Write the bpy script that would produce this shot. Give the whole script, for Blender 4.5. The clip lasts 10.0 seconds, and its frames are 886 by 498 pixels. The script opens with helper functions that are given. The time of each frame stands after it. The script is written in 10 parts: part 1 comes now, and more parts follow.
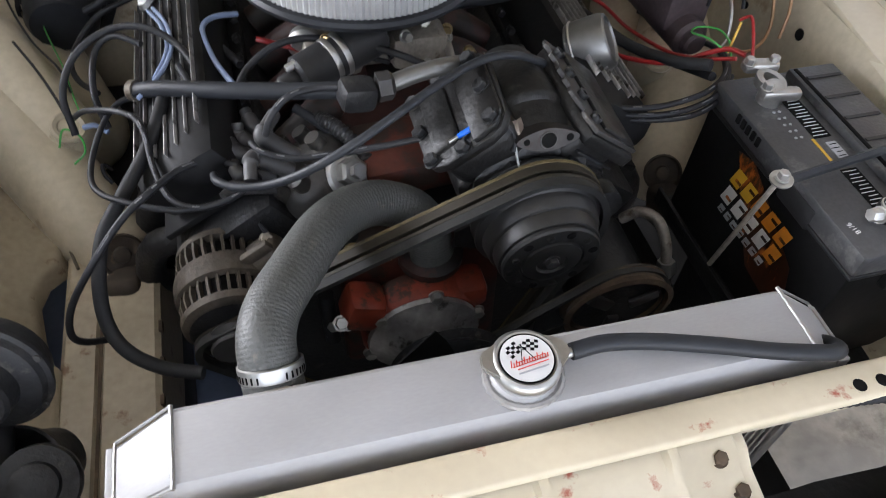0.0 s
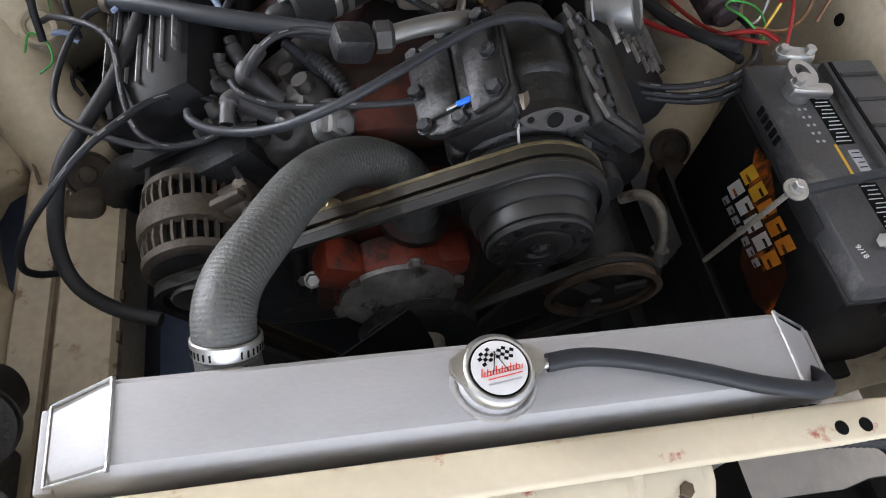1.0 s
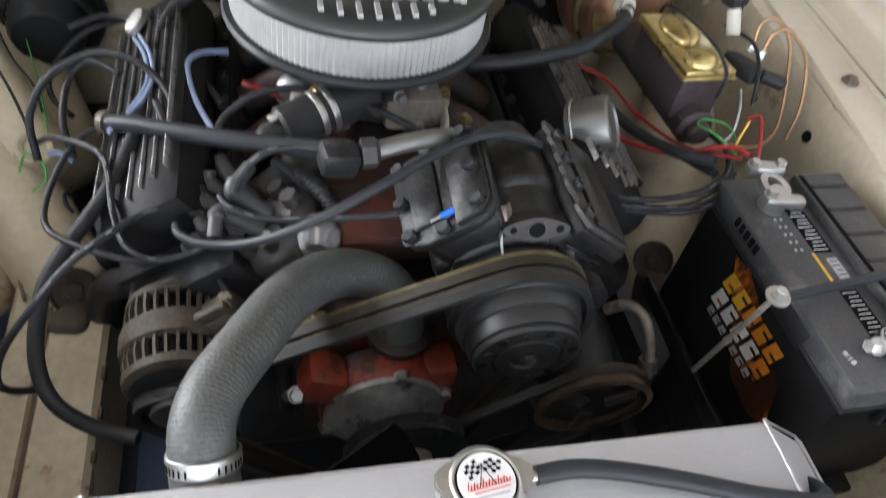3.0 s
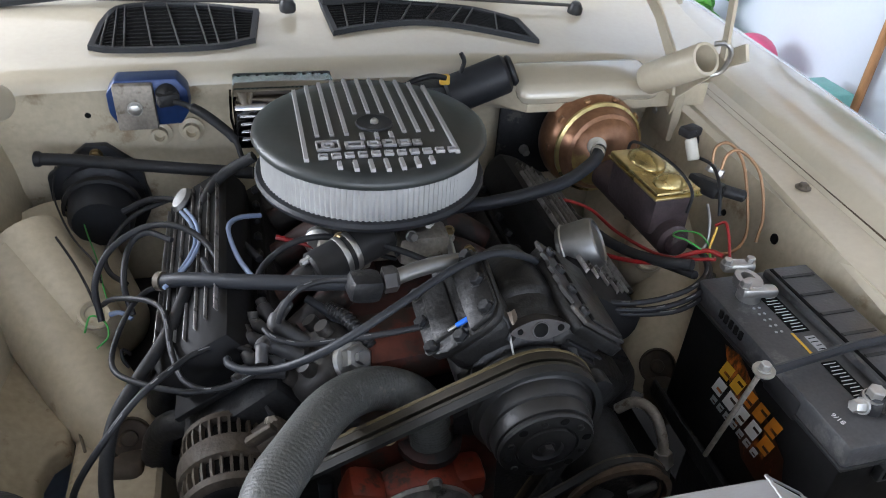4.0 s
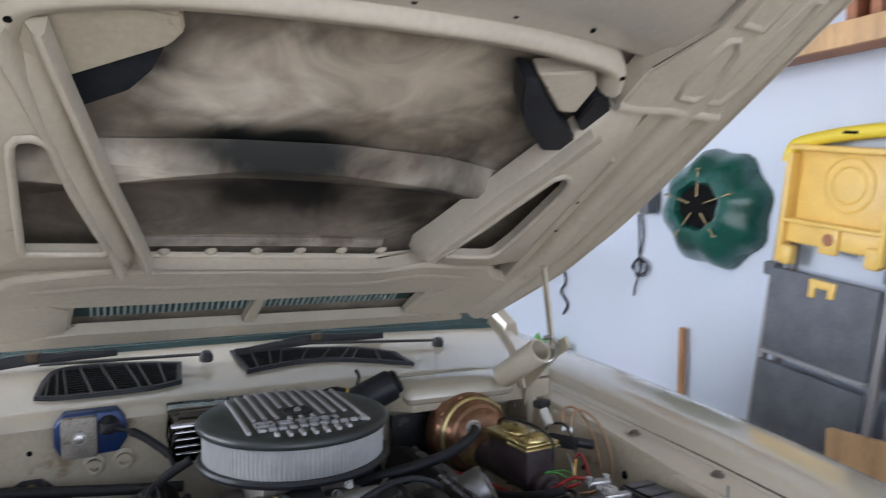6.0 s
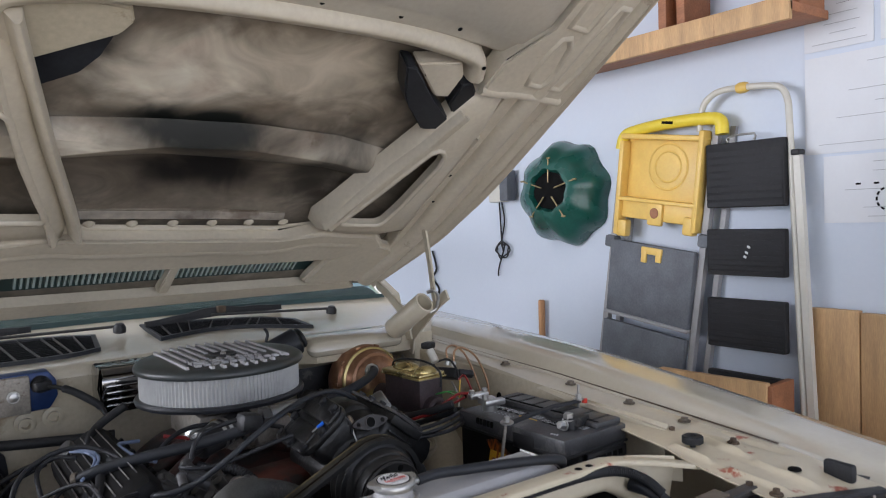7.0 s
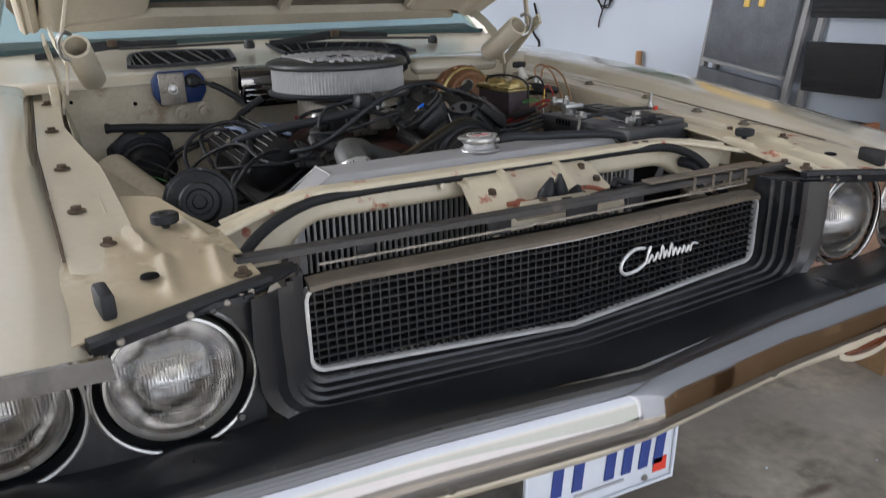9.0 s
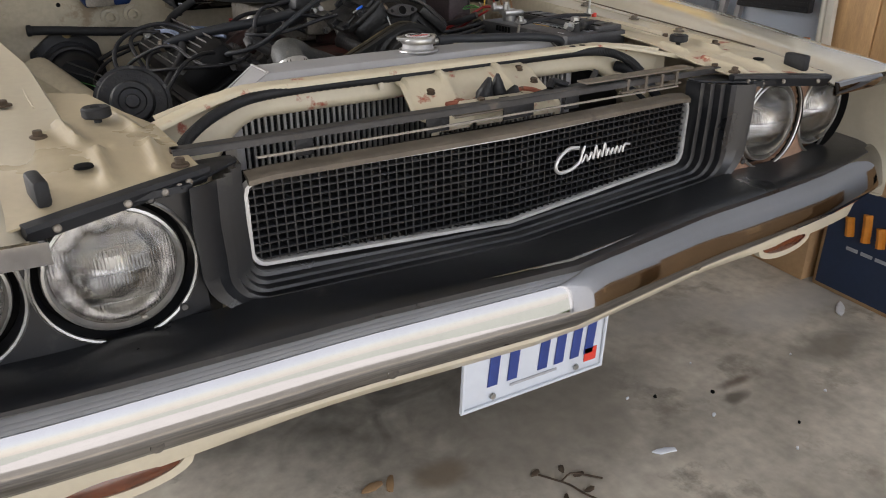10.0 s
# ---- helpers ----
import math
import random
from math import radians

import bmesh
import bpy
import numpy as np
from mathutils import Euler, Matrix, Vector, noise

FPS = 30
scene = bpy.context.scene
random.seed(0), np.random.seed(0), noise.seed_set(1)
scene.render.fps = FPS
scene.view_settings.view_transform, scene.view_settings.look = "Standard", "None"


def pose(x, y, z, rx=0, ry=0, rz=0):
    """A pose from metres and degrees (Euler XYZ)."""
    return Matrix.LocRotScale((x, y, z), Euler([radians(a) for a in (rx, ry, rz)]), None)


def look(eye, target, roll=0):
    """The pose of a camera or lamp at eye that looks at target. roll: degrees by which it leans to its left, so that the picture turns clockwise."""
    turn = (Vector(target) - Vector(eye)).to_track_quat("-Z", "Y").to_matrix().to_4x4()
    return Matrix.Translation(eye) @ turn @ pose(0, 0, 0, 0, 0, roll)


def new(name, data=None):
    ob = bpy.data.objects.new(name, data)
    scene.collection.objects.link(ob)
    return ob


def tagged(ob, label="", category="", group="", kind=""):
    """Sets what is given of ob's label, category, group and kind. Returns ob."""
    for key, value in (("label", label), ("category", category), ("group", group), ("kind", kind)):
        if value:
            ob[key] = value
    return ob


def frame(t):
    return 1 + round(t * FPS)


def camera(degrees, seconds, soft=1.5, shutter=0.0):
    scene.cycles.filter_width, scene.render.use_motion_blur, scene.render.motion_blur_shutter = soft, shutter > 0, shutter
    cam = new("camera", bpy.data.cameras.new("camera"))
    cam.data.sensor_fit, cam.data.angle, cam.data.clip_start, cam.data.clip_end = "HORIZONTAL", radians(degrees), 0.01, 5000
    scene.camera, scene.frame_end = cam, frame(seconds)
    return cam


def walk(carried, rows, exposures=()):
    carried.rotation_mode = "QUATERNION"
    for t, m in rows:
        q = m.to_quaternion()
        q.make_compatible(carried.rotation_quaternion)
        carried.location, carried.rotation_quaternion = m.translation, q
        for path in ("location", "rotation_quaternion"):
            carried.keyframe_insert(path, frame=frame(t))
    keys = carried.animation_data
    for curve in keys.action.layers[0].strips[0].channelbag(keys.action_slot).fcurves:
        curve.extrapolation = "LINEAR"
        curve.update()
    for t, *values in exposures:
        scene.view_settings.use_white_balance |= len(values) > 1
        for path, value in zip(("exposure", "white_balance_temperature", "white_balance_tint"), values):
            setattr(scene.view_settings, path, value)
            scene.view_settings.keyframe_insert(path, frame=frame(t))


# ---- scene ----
cam = camera(62.3, 10.0, soft=0.95, shutter=0.3)
PATH = [
    (0, (-0.192, -0.042, 1.363), (0.223, 1.18, -0.165), 5.2),
    (0.5, (-0.182, 0.002, 1.357), (0.215, 1.08, -0.281), 10.7),
    (1, (-0.168, 0.038, 1.362), (0.249, 1.06, -0.305), 14.7),
    (1.5, (-0.154, 0.066, 1.351), (0.288, 1.044, -0.336), 17.8),
    (2, (-0.149, 0.07, 1.349), (0.303, 1.027, -0.349), 18.5),
    (2.5, (-0.149, 0.069, 1.35), (0.304, 1.027, -0.347), 18.5),
    (3, (-0.164, 0.029, 1.358), (0.298, 1.306, -0.11), 12.3),
    (3.2, (-0.173, 0.003, 1.358), (0.297, 1.434, 0.042), 9.5),
    (4.3, (-0.203, -0.133, 1.4), (0.272, 1.518, 0.376), 2.4),
    (4.5, (-0.21, -0.165, 1.394), (0.3, 1.556, 0.51), 1.3),
    (5, (-0.219, -0.216, 1.371), (0.33, 1.54, 0.586), 0.4),
    (5.5, (-0.24, -0.285, 1.355), (0.355, 1.553, 0.835), -0.2),
    (6, (-0.357, -0.416, 1.302), (0.504, 1.385, 1.194), -0.0),
    (6.2, (-0.403, -0.474, 1.29), (0.606, 1.252, 1.229), -0.1),
    (7.3, (-0.59, -0.666, 1.182), (0.595, 0.942, 1.079), -1.8),
    (7.5, (-0.616, -0.694, 1.17), (0.538, 0.932, 1.015), -1.8),
    (8, (-0.662, -0.777, 1.14), (0.315, 0.913, 0.707), -2.2),
    (8.5, (-0.662, -0.825, 1.1), (0.227, 0.89, 0.582), -1.8),
    (9, (-0.666, -0.858, 1.078), (0.21, 0.816, 0.423), -1.4),
    (9.5, (-0.672, -0.881, 1.053), (0.24, 0.712, 0.261), -0.7),
    (10, (-0.678, -0.894, 1.047), (0.288, 0.64, 0.202), -0.1),
]
walk(cam, [(t, look(eye, target, roll)) for t, eye, target, roll in PATH],
     [(0, 1.50, 6350, 15), (2.5, 1.63, 6400, 14), (3.0, 1.78, 6450, 13), (4.5, 1.15, 6000, 14), (5.5, 1.0, 6040, 15), (6, 0.60, 6020, 16), (7.5, 0.46, 6270, 17), (8.5, 0.48, 6170, 15), (9.0, 0.45, 6450, 14), (9.5, 0.48, 6850, 15), (10, 0.53, 6950, 15)])
# ---- light ----
world = bpy.data.worlds.new("sky")
scene.world = world
world.use_nodes = True
_wn = world.node_tree
_sky = _wn.nodes.new("ShaderNodeTexSky")
_sky.sky_type = 'NISHITA'
_sky.sun_disc = False
_sky.sun_elevation, _sky.sun_rotation = radians(55), radians(217)
_wn.links.new(_sky.outputs[0], _wn.nodes["Background"].inputs[0])
_wn.nodes["Background"].inputs[1].default_value = 0.12

sun = new("sun", bpy.data.lights.new("sun", 'SUN'))
sun.data.energy, sun.data.angle, sun.data.color = 5.0, radians(0.6), (1.0, 0.95, 0.88)
sun.matrix_world = look((-4.2, -5.6, 10.0), (0, 0, 0))

# daylight that comes in through the open garage door
door_light = new("door_daylight", bpy.data.lights.new("door_daylight", 'AREA'))
door_light.data.shape, door_light.data.size, door_light.data.size_y = 'RECTANGLE', 4.8, 2.0
door_light.data.energy, door_light.data.color = 42, (0.96, 0.97, 1.0)
door_light.matrix_world = look((-0.48, -3.15, 1.15), (-0.48, 0.0, 1.05))

# lamp at an unseen side window, placed to brighten the bay and far wall
win_light = new("window_daylight", bpy.data.lights.new("window_daylight", 'AREA'))
win_light.data.shape, win_light.data.size, win_light.data.size_y = 'RECTANGLE', 2.4, 1.3
win_light.data.energy, win_light.data.color = 92, (0.96, 0.98, 1.0)
win_light.matrix_world = look((-3.05, 2.2, 1.65), (0.0, 1.6, 1.0))

# ---- materials ----
V3 = Vector

def mat(name, base, rough=0.5, metal=0.0, var=0.15, scale=12.0, fine=90.0, bump=0.15, spots=None, spot_amount=0.62, spot_scale=9.0, coat=0.0, stretch=(1, 1, 1), rough_var=0.12, spec=None):
    """A procedural surface: two scales of colour change, optional stains in a second colour, and fine relief."""
    m = bpy.data.materials.new(name)
    m.use_nodes = True
    nt = m.node_tree
    n, l = nt.nodes, nt.links
    p = n["Principled BSDF"]
    tc = n.new("ShaderNodeTexCoord")
    info = n.new("ShaderNodeObjectInfo")
    shift = n.new("ShaderNodeVectorMath")
    shift.operation = 'MULTIPLY_ADD'
    shift.inputs[1].default_value = stretch
    rnd = n.new("ShaderNodeMath")
    rnd.operation = 'MULTIPLY'
    rnd.inputs[1].default_value = 13.0
    l.new(info.outputs["Random"], rnd.inputs[0])
    l.new(tc.outputs["Object"], shift.inputs[0])
    l.new(rnd.outputs[0], shift.inputs[2])
    big = n.new("ShaderNodeTexNoise")
    big.inputs["Scale"].default_value, big.inputs["Detail"].default_value = scale, 5
    small = n.new("ShaderNodeTexNoise")
    small.inputs["Scale"].default_value, small.inputs["Detail"].default_value = fine, 3
    for t in (big, small):
        l.new(shift.outputs[0], t.inputs["Vector"])
    ramp = n.new("ShaderNodeValToRGB")
    lo = [max(0, c * (1 - var)) for c in base]
    hi = [min(1, c * (1 + var * 0.8)) for c in base]
    ramp.color_ramp.elements[0].position, ramp.color_ramp.elements[0].color = 0.3, (*lo, 1)
    ramp.color_ramp.elements[1].position, ramp.color_ramp.elements[1].color = 0.7, (*hi, 1)
    l.new(big.outputs["Fac"], ramp.inputs[0])
    mix = n.new("ShaderNodeMix")
    mix.data_type, mix.blend_type = 'RGBA', 'OVERLAY'
    mix.inputs["Factor"].default_value = min(0.6, var * 1.3)
    l.new(ramp.outputs[0], mix.inputs["A"])
    l.new(small.outputs["Fac"], mix.inputs["B"])
    out = mix.outputs["Result"]
    if spots:
        sp = n.new("ShaderNodeTexNoise")
        sp.inputs["Scale"].default_value, sp.inputs["Detail"].default_value = spot_scale, 8
        sp.inputs["Roughness"].default_value = 0.65
        l.new(shift.outputs[0], sp.inputs["Vector"])
        edge = n.new("ShaderNodeMapRange")
        edge.inputs["From Min"].default_value, edge.inputs["From Max"].default_value = spot_amount, spot_amount + 0.07
        l.new(sp.outputs["Fac"], edge.inputs["Value"])
        m2 = n.new("ShaderNodeMix")
        m2.data_type = 'RGBA'
        l.new(edge.outputs[0], m2.inputs["Factor"])
        l.new(out, m2.inputs["A"])
        m2.inputs["B"].default_value = (*spots, 1)
        out = m2.outputs["Result"]
    l.new(out, p.inputs["Base Color"])
    rr = n.new("ShaderNodeMapRange")
    rr.inputs["To Min"].default_value, rr.inputs["To Max"].default_value = max(0.02, rough - rough_var), min(1, rough + rough_var)
    l.new(big.outputs["Fac"], rr.inputs["Value"])
    l.new(rr.outputs[0], p.inputs["Roughness"])
    p.inputs["Metallic"].default_value = metal
    p.inputs["Specular IOR Level"].default_value = spec if spec is not None else 0.5 if "greasy" in name else 0.08 if max(base) < 0.009 else 0.30 if max(base) < 0.03 else 0.5
    p.inputs["Coat Weight"].default_value = coat
    p.inputs["Coat Roughness"].default_value = 0.12
    if bump:
        b = n.new("ShaderNodeBump")
        b.inputs["Strength"].default_value, b.inputs["Distance"].default_value = bump, 0.002
        l.new(small.outputs["Fac"], b.inputs["Height"])
        l.new(b.outputs[0], p.inputs["Normal"])
    return m


def glass(name, tint, rough=0.0, ior=1.5):
    m = bpy.data.materials.new(name)
    m.use_nodes = True
    p = m.node_tree.nodes["Principled BSDF"]
    p.inputs["Base Color"].default_value = (*tint, 1)
    p.inputs["Transmission Weight"].default_value = 1.0
    p.inputs["Roughness"].default_value, p.inputs["IOR"].default_value = rough, ior
    return m


CREAM = mat("cream_paint", (0.56, 0.50, 0.38), 0.36, var=0.07, scale=5, bump=0.04, spots=(0.30, 0.22, 0.13), spot_amount=0.70, spot_scale=16, coat=0.25)
CREAM_DIRTY = mat("cream_paint_grimy", (0.49, 0.43, 0.315), 0.42, var=0.14, scale=5, bump=0.08, spots=(0.27, 0.205, 0.13), spot_amount=0.61, spot_scale=9)
CREAM_TAN = mat("yellowed_cream_paint", (0.45, 0.375, 0.25), 0.30, var=0.08, scale=6, bump=0.04, spots=(0.24, 0.17, 0.10), spot_amount=0.68, spot_scale=18, coat=0.3)
CREAM_CHIP = mat("cream_paint_chipped_to_primer", (0.60, 0.525, 0.38), 0.40, var=0.07, scale=8, bump=0.08, spots=(0.36, 0.095, 0.055), spot_amount=0.592, spot_scale=21)
HOOD_IN = mat("hood_frame_paint", (0.52, 0.462, 0.36), 0.40, var=0.10, scale=5, bump=0.04, spots=(0.30, 0.24, 0.17), spot_amount=0.66, spot_scale=9)
HOOD_GLOSS = mat("glossy_inner_hood_paint", (0.47, 0.43, 0.355), 0.14, var=0.06, scale=5, bump=0.02, spots=(0.36, 0.31, 0.24), spot_amount=0.68, spot_scale=7, coat=0.5, rough_var=0.06)
SHINY = mat("glossy_cream_paint", (0.53, 0.48, 0.375), 0.18, var=0.04, scale=4, bump=0.0, coat=0.8, rough_var=0.05)
ALU = mat("brushed_aluminium", (0.37, 0.366, 0.366), 0.62, 0.35, var=0.05, scale=10, fine=160, bump=0.05, stretch=(1, 3, 1))
ALU_CAST = mat("cast_aluminium", (0.27, 0.245, 0.21), 0.55, 0.5, var=0.25, scale=25, fine=200, bump=0.4, spots=(0.13, 0.10, 0.07), spot_amount=0.56, spot_scale=30)
ALU_FIN = mat("worn_aluminium_edge", (0.34, 0.33, 0.32), 0.42, 0.6, var=0.3, scale=30, bump=0.1, spots=(0.06, 0.055, 0.05), spot_amount=0.55, spot_scale=25)
ZINC = mat("dull_zinc_can", (0.24, 0.24, 0.235), 0.42, 0.9, var=0.12, scale=18, bump=0.04, spots=(0.35, 0.34, 0.31), spot_amount=0.64, spot_scale=18)
WELD = mat("weld_bead", (0.38, 0.375, 0.37), 0.38, 0.8, var=0.1, scale=60, bump=0.3)
CHROME = mat("chrome", (0.26, 0.257, 0.256), 0.05, 1.0, var=0.03, scale=14, bump=0.0, rough_var=0.02)
STEEL = mat("zinc_steel", (0.45, 0.445, 0.425), 0.36, 0.9, var=0.15, scale=40, bump=0.1)
BRIGHT_TRIM = mat("dull_bright_trim", (0.60, 0.60, 0.59), 0.42, 0.6, var=0.12, scale=30, bump=0.04)
RUSTY = mat("rusty_steel", (0.10, 0.07, 0.046), 0.75, 0.3, var=0.35, scale=40, bump=0.5)
RUST_MOUNT = mat("grimy_rust_and_rubber", (0.055, 0.042, 0.030), 0.75, var=0.35, scale=40, bump=0.5, spots=(0.14, 0.09, 0.05), spot_amount=0.60, spot_scale=30)
CREAM_APRON = mat("cream_paint_with_rust_specks", (0.36, 0.305, 0.215), 0.45, var=0.2, scale=6, bump=0.08, spots=(0.17, 0.10, 0.055), spot_amount=0.60, spot_scale=22)
RUST_RED = mat("red_primer_and_rust", (0.30, 0.085, 0.045), 0.7, var=0.3, scale=30, bump=0.3, spots=(0.12, 0.06, 0.035), spot_amount=0.55, spot_scale=30)
DARK_STEEL = mat("dusty_dark_steel", (0.045, 0.043, 0.042), 0.45, 0.2, var=0.25, scale=14, bump=0.1, spots=(0.10, 0.085, 0.07), spot_amount=0.62, spot_scale=16)
BLACK = mat("black_painted_iron", (0.017, 0.0175, 0.019), 0.46, 0.0, var=0.35, scale=22, fine=170, bump=0.5, spots=(0.07, 0.064, 0.057), spot_amount=0.61, spot_scale=24)
TRIM_BLACK = mat("dusty_black_trim_paint", (0.009, 0.010, 0.012), 0.31, spec=0.52, var=0.25, scale=9, bump=0.08, spots=(0.035, 0.034, 0.032), spot_amount=0.60, spot_scale=9)
ALT_CAST = mat("grimy_cast_alternator", (0.085, 0.070, 0.055), 0.6, 0.25, var=0.3, scale=25, fine=200, bump=0.4, spots=(0.07, 0.055, 0.04), spot_amount=0.55, spot_scale=28)
COMP_BLACK = mat("dull_greasy_black_casting", (0.011, 0.0108, 0.0107), 0.42, rough_var=0.2, spec=0.35, var=0.5, scale=24, fine=130, bump=0.5, spots=(0.04, 0.037, 0.034), spot_amount=0.60, spot_scale=20)
PULLEY_BLACK = mat("smooth_satin_black_pulley", (0.020, 0.0195, 0.019), 0.44, rough_var=0.08, spec=0.4, var=0.2, scale=9, bump=0.04)
PORT_METAL = mat("worn_grey_port_metal", (0.034, 0.031, 0.030), 0.5, 0.3, var=0.3, scale=40, bump=0.2, spots=(0.03, 0.022, 0.02), spot_amount=0.56, spot_scale=40)
ALT_TIN = mat("creased_tin", (0.26, 0.21, 0.17), 0.4, 0.6, var=0.3, scale=40, bump=0.1)
BATTERY_TOP = mat("dusty_grey_black_plastic", (0.052, 0.052, 0.054), 0.42, var=0.25, scale=14, fine=220, bump=0.2, spots=(0.12, 0.118, 0.115), spot_amount=0.57, spot_scale=14)
LID_SATIN = mat("satin_greenish_black_lid", (0.030, 0.034, 0.033), 0.36, var=0.15, scale=8, bump=0.05)
RUST_ORANGE = mat("grimy_engine_orange", (0.075, 0.017, 0.009), 0.55, var=0.35, scale=16, bump=0.3, spots=(0.03, 0.018, 0.013), spot_amount=0.50, spot_scale=18)
BLACK_SATIN = mat("satin_black_paint", (0.020, 0.0215, 0.025), 0.44, var=0.25, scale=12, bump=0.1, spots=(0.05, 0.047, 0.043), spot_amount=0.66, spot_scale=14)
RUBBER = mat("black_rubber", (0.018, 0.0185, 0.020), 0.6, var=0.25, scale=30, fine=200, bump=0.15, spots=(0.05, 0.047, 0.044), spot_amount=0.66, spot_scale=20)
WIRE = mat("black_cable_jacket", (0.016, 0.0165, 0.019), 0.5, var=0.2, scale=30, bump=0.08)
HOSE = mat("grey_rubber_hose", (0.068, 0.070, 0.066), 0.52, var=0.32, scale=20, fine=300, bump=0.5, spots=(0.16, 0.145, 0.115), spot_amount=0.62, spot_scale=16)
HOSE_DARK = mat("dark_grey_hose", (0.019, 0.021, 0.025), 0.48, var=0.12, scale=18, bump=0.05)
PLASTIC = mat("black_plastic", (0.024, 0.024, 0.025), 0.45, var=0.15, scale=14, bump=0.08, spots=(0.05, 0.047, 0.043), spot_amount=0.68, spot_scale=12)
ORANGE = mat("engine_orange_paint", (0.19, 0.030, 0.014), 0.45, var=0.25, scale=20, bump=0.25, spots=(0.05, 0.022, 0.014), spot_amount=0.52, spot_scale=22)
FILTER = mat("pleated_filter_paper", (0.36, 0.36, 0.35), 0.7, var=0.08, scale=25, bump=0.1)
GOLD = mat("gold_zinc_plating", (0.54, 0.43, 0.19), 0.28, 0.9, var=0.25, scale=10, bump=0.04, spots=(0.40, 0.50, 0.26), spot_amount=0.56, spot_scale=8)
COPPER = mat("gold_zinc_plating_reddish", (0.34, 0.185, 0.11), 0.32, 0.8, var=0.3, scale=8, bump=0.05, spots=(0.56, 0.42, 0.16), spot_amount=0.55, spot_scale=5)
BLUE = mat("blue_anodised_box", (0.012, 0.035, 0.12), 0.4, 0.3, var=0.2, scale=18, bump=0.06)
BLUE_TAPE = mat("bright_blue_plastic", (0.01, 0.14, 0.70), 0.4, var=0.1, scale=20, bump=0.0)
RED_WIRE = mat("red_cable_jacket", (0.26, 0.012, 0.012), 0.35, var=0.12, scale=20, bump=0.0)
GREEN_WIRE = mat("green_cable_jacket", (0.05, 0.34, 0.06), 0.4, var=0.1, scale=20, bump=0.0)
YELLOW_WIRE = mat("yellow_cable_jacket", (0.72, 0.45, 0.06), 0.4, var=0.1, scale=20, bump=0.0)
BROWN_WIRE = mat("copper_brake_pipe", (0.34, 0.20, 0.11), 0.4, 0.6, var=0.15, scale=20, bump=0.0)
BLUE_WIRE = mat("pale_blue_cable_jacket", (0.22, 0.28, 0.42), 0.4, var=0.1, scale=20, bump=0.0)
WHITE_PRINT = mat("white_print", (0.66, 0.66, 0.66), 0.5, var=0.08, scale=40, bump=0.0)
GREY_PRINT = mat("grey_print", (0.36, 0.37, 0.39), 0.5, var=0.1, scale=40, bump=0.0)
DUST_PRINT = mat("dull_grey_print", (0.15, 0.15, 0.155), 0.6, var=0.2, scale=40, bump=0.0)
RED_PRINT = mat("red_print", (0.68, 0.05, 0.03), 0.4, var=0.05, scale=40, bump=0.0)
ORANGE_PRINT = mat("orange_print", (0.55, 0.19, 0.015), 0.45, var=0.15, scale=40, bump=0.0)
FLAME = mat("flame_orange_print", (0.045, 0.012, 0.005), 0.4, var=0.5, scale=22, bump=0.0, spots=(0.42, 0.11, 0.015), spot_amount=0.55, spot_scale=26, stretch=(1, 1.0, 0.45))
YELLOW_PRINT = mat("yellow_print", (0.66, 0.38, 0.03), 0.45, var=0.08, scale=40, bump=0.0)
# flat black for print, dark things, and shade painted into holes and gaps
FLAT_BLACK = mat("black_print", (0.008, 0.008, 0.008), 0.9, var=0.1, scale=40, bump=0.0)
BLUE_INK = mat("blue_ink", (0.025, 0.05, 0.22), 0.45, var=0.1, scale=40, bump=0.0)
PLATE = mat("white_plate_enamel", (0.62, 0.66, 0.72), 0.35, var=0.05, scale=14, bump=0.02)
CORE = mat("radiator_core_fins", (0.46, 0.45, 0.43), 0.5, 0.5, var=0.2, scale=30, fine=300, bump=0.3)
BRASS = mat("brass", (0.30, 0.23, 0.12), 0.4, 0.8, var=0.2, scale=40, bump=0.1)
BELT = mat("rubber_v_belt", (0.026, 0.026, 0.025), 0.6, var=0.25, scale=20, bump=0.15)
BELT_WORN = mat("worn_ochre_belt_edge", (0.030, 0.024, 0.015), 0.6, var=0.3, scale=20, bump=0.2)
OCHRE = mat("frayed_ochre_cord", (0.12, 0.092, 0.042), 0.75, var=0.35, scale=30, bump=0.3, spots=(0.04, 0.034, 0.022), spot_amount=0.55, spot_scale=26)
WALL = mat("white_wall_paint", (0.64, 0.70, 0.79), 0.8, var=0.035, scale=1.4, fine=60, bump=0.08)
CEIL = mat("white_ceiling_paint", (0.80, 0.80, 0.80), 0.85, var=0.03, scale=1.2, fine=60, bump=0.08)
DRIVE = mat("driveway_concrete", (0.40, 0.385, 0.35), 0.8, var=0.15, scale=1.2, fine=30, bump=0.2)
GRASS = mat("lawn", (0.07, 0.13, 0.03), 0.9, var=0.4, scale=2.0, fine=60, bump=0.5)
PINE = mat("pine_board", (0.56, 0.35, 0.17), 0.6, var=0.22, scale=4, fine=60, bump=0.1, stretch=(6, 6, 0.7), spots=(0.28, 0.12, 0.05), spot_amount=0.70, spot_scale=5)
REDWOOD = mat("reddish_wood", (0.36, 0.15, 0.07), 0.6, var=0.25, scale=5, fine=60, bump=0.15, stretch=(3, 1, 3))
BROOM = mat("varnished_broom_handle", (0.42, 0.21, 0.09), 0.4, var=0.2, scale=8, bump=0.05, stretch=(4, 4, 0.6))
GREEN_PLASTIC = mat("dark_green_plastic", (0.008, 0.085, 0.065), 0.28, var=0.2, scale=8, bump=0.04, coat=0.3)
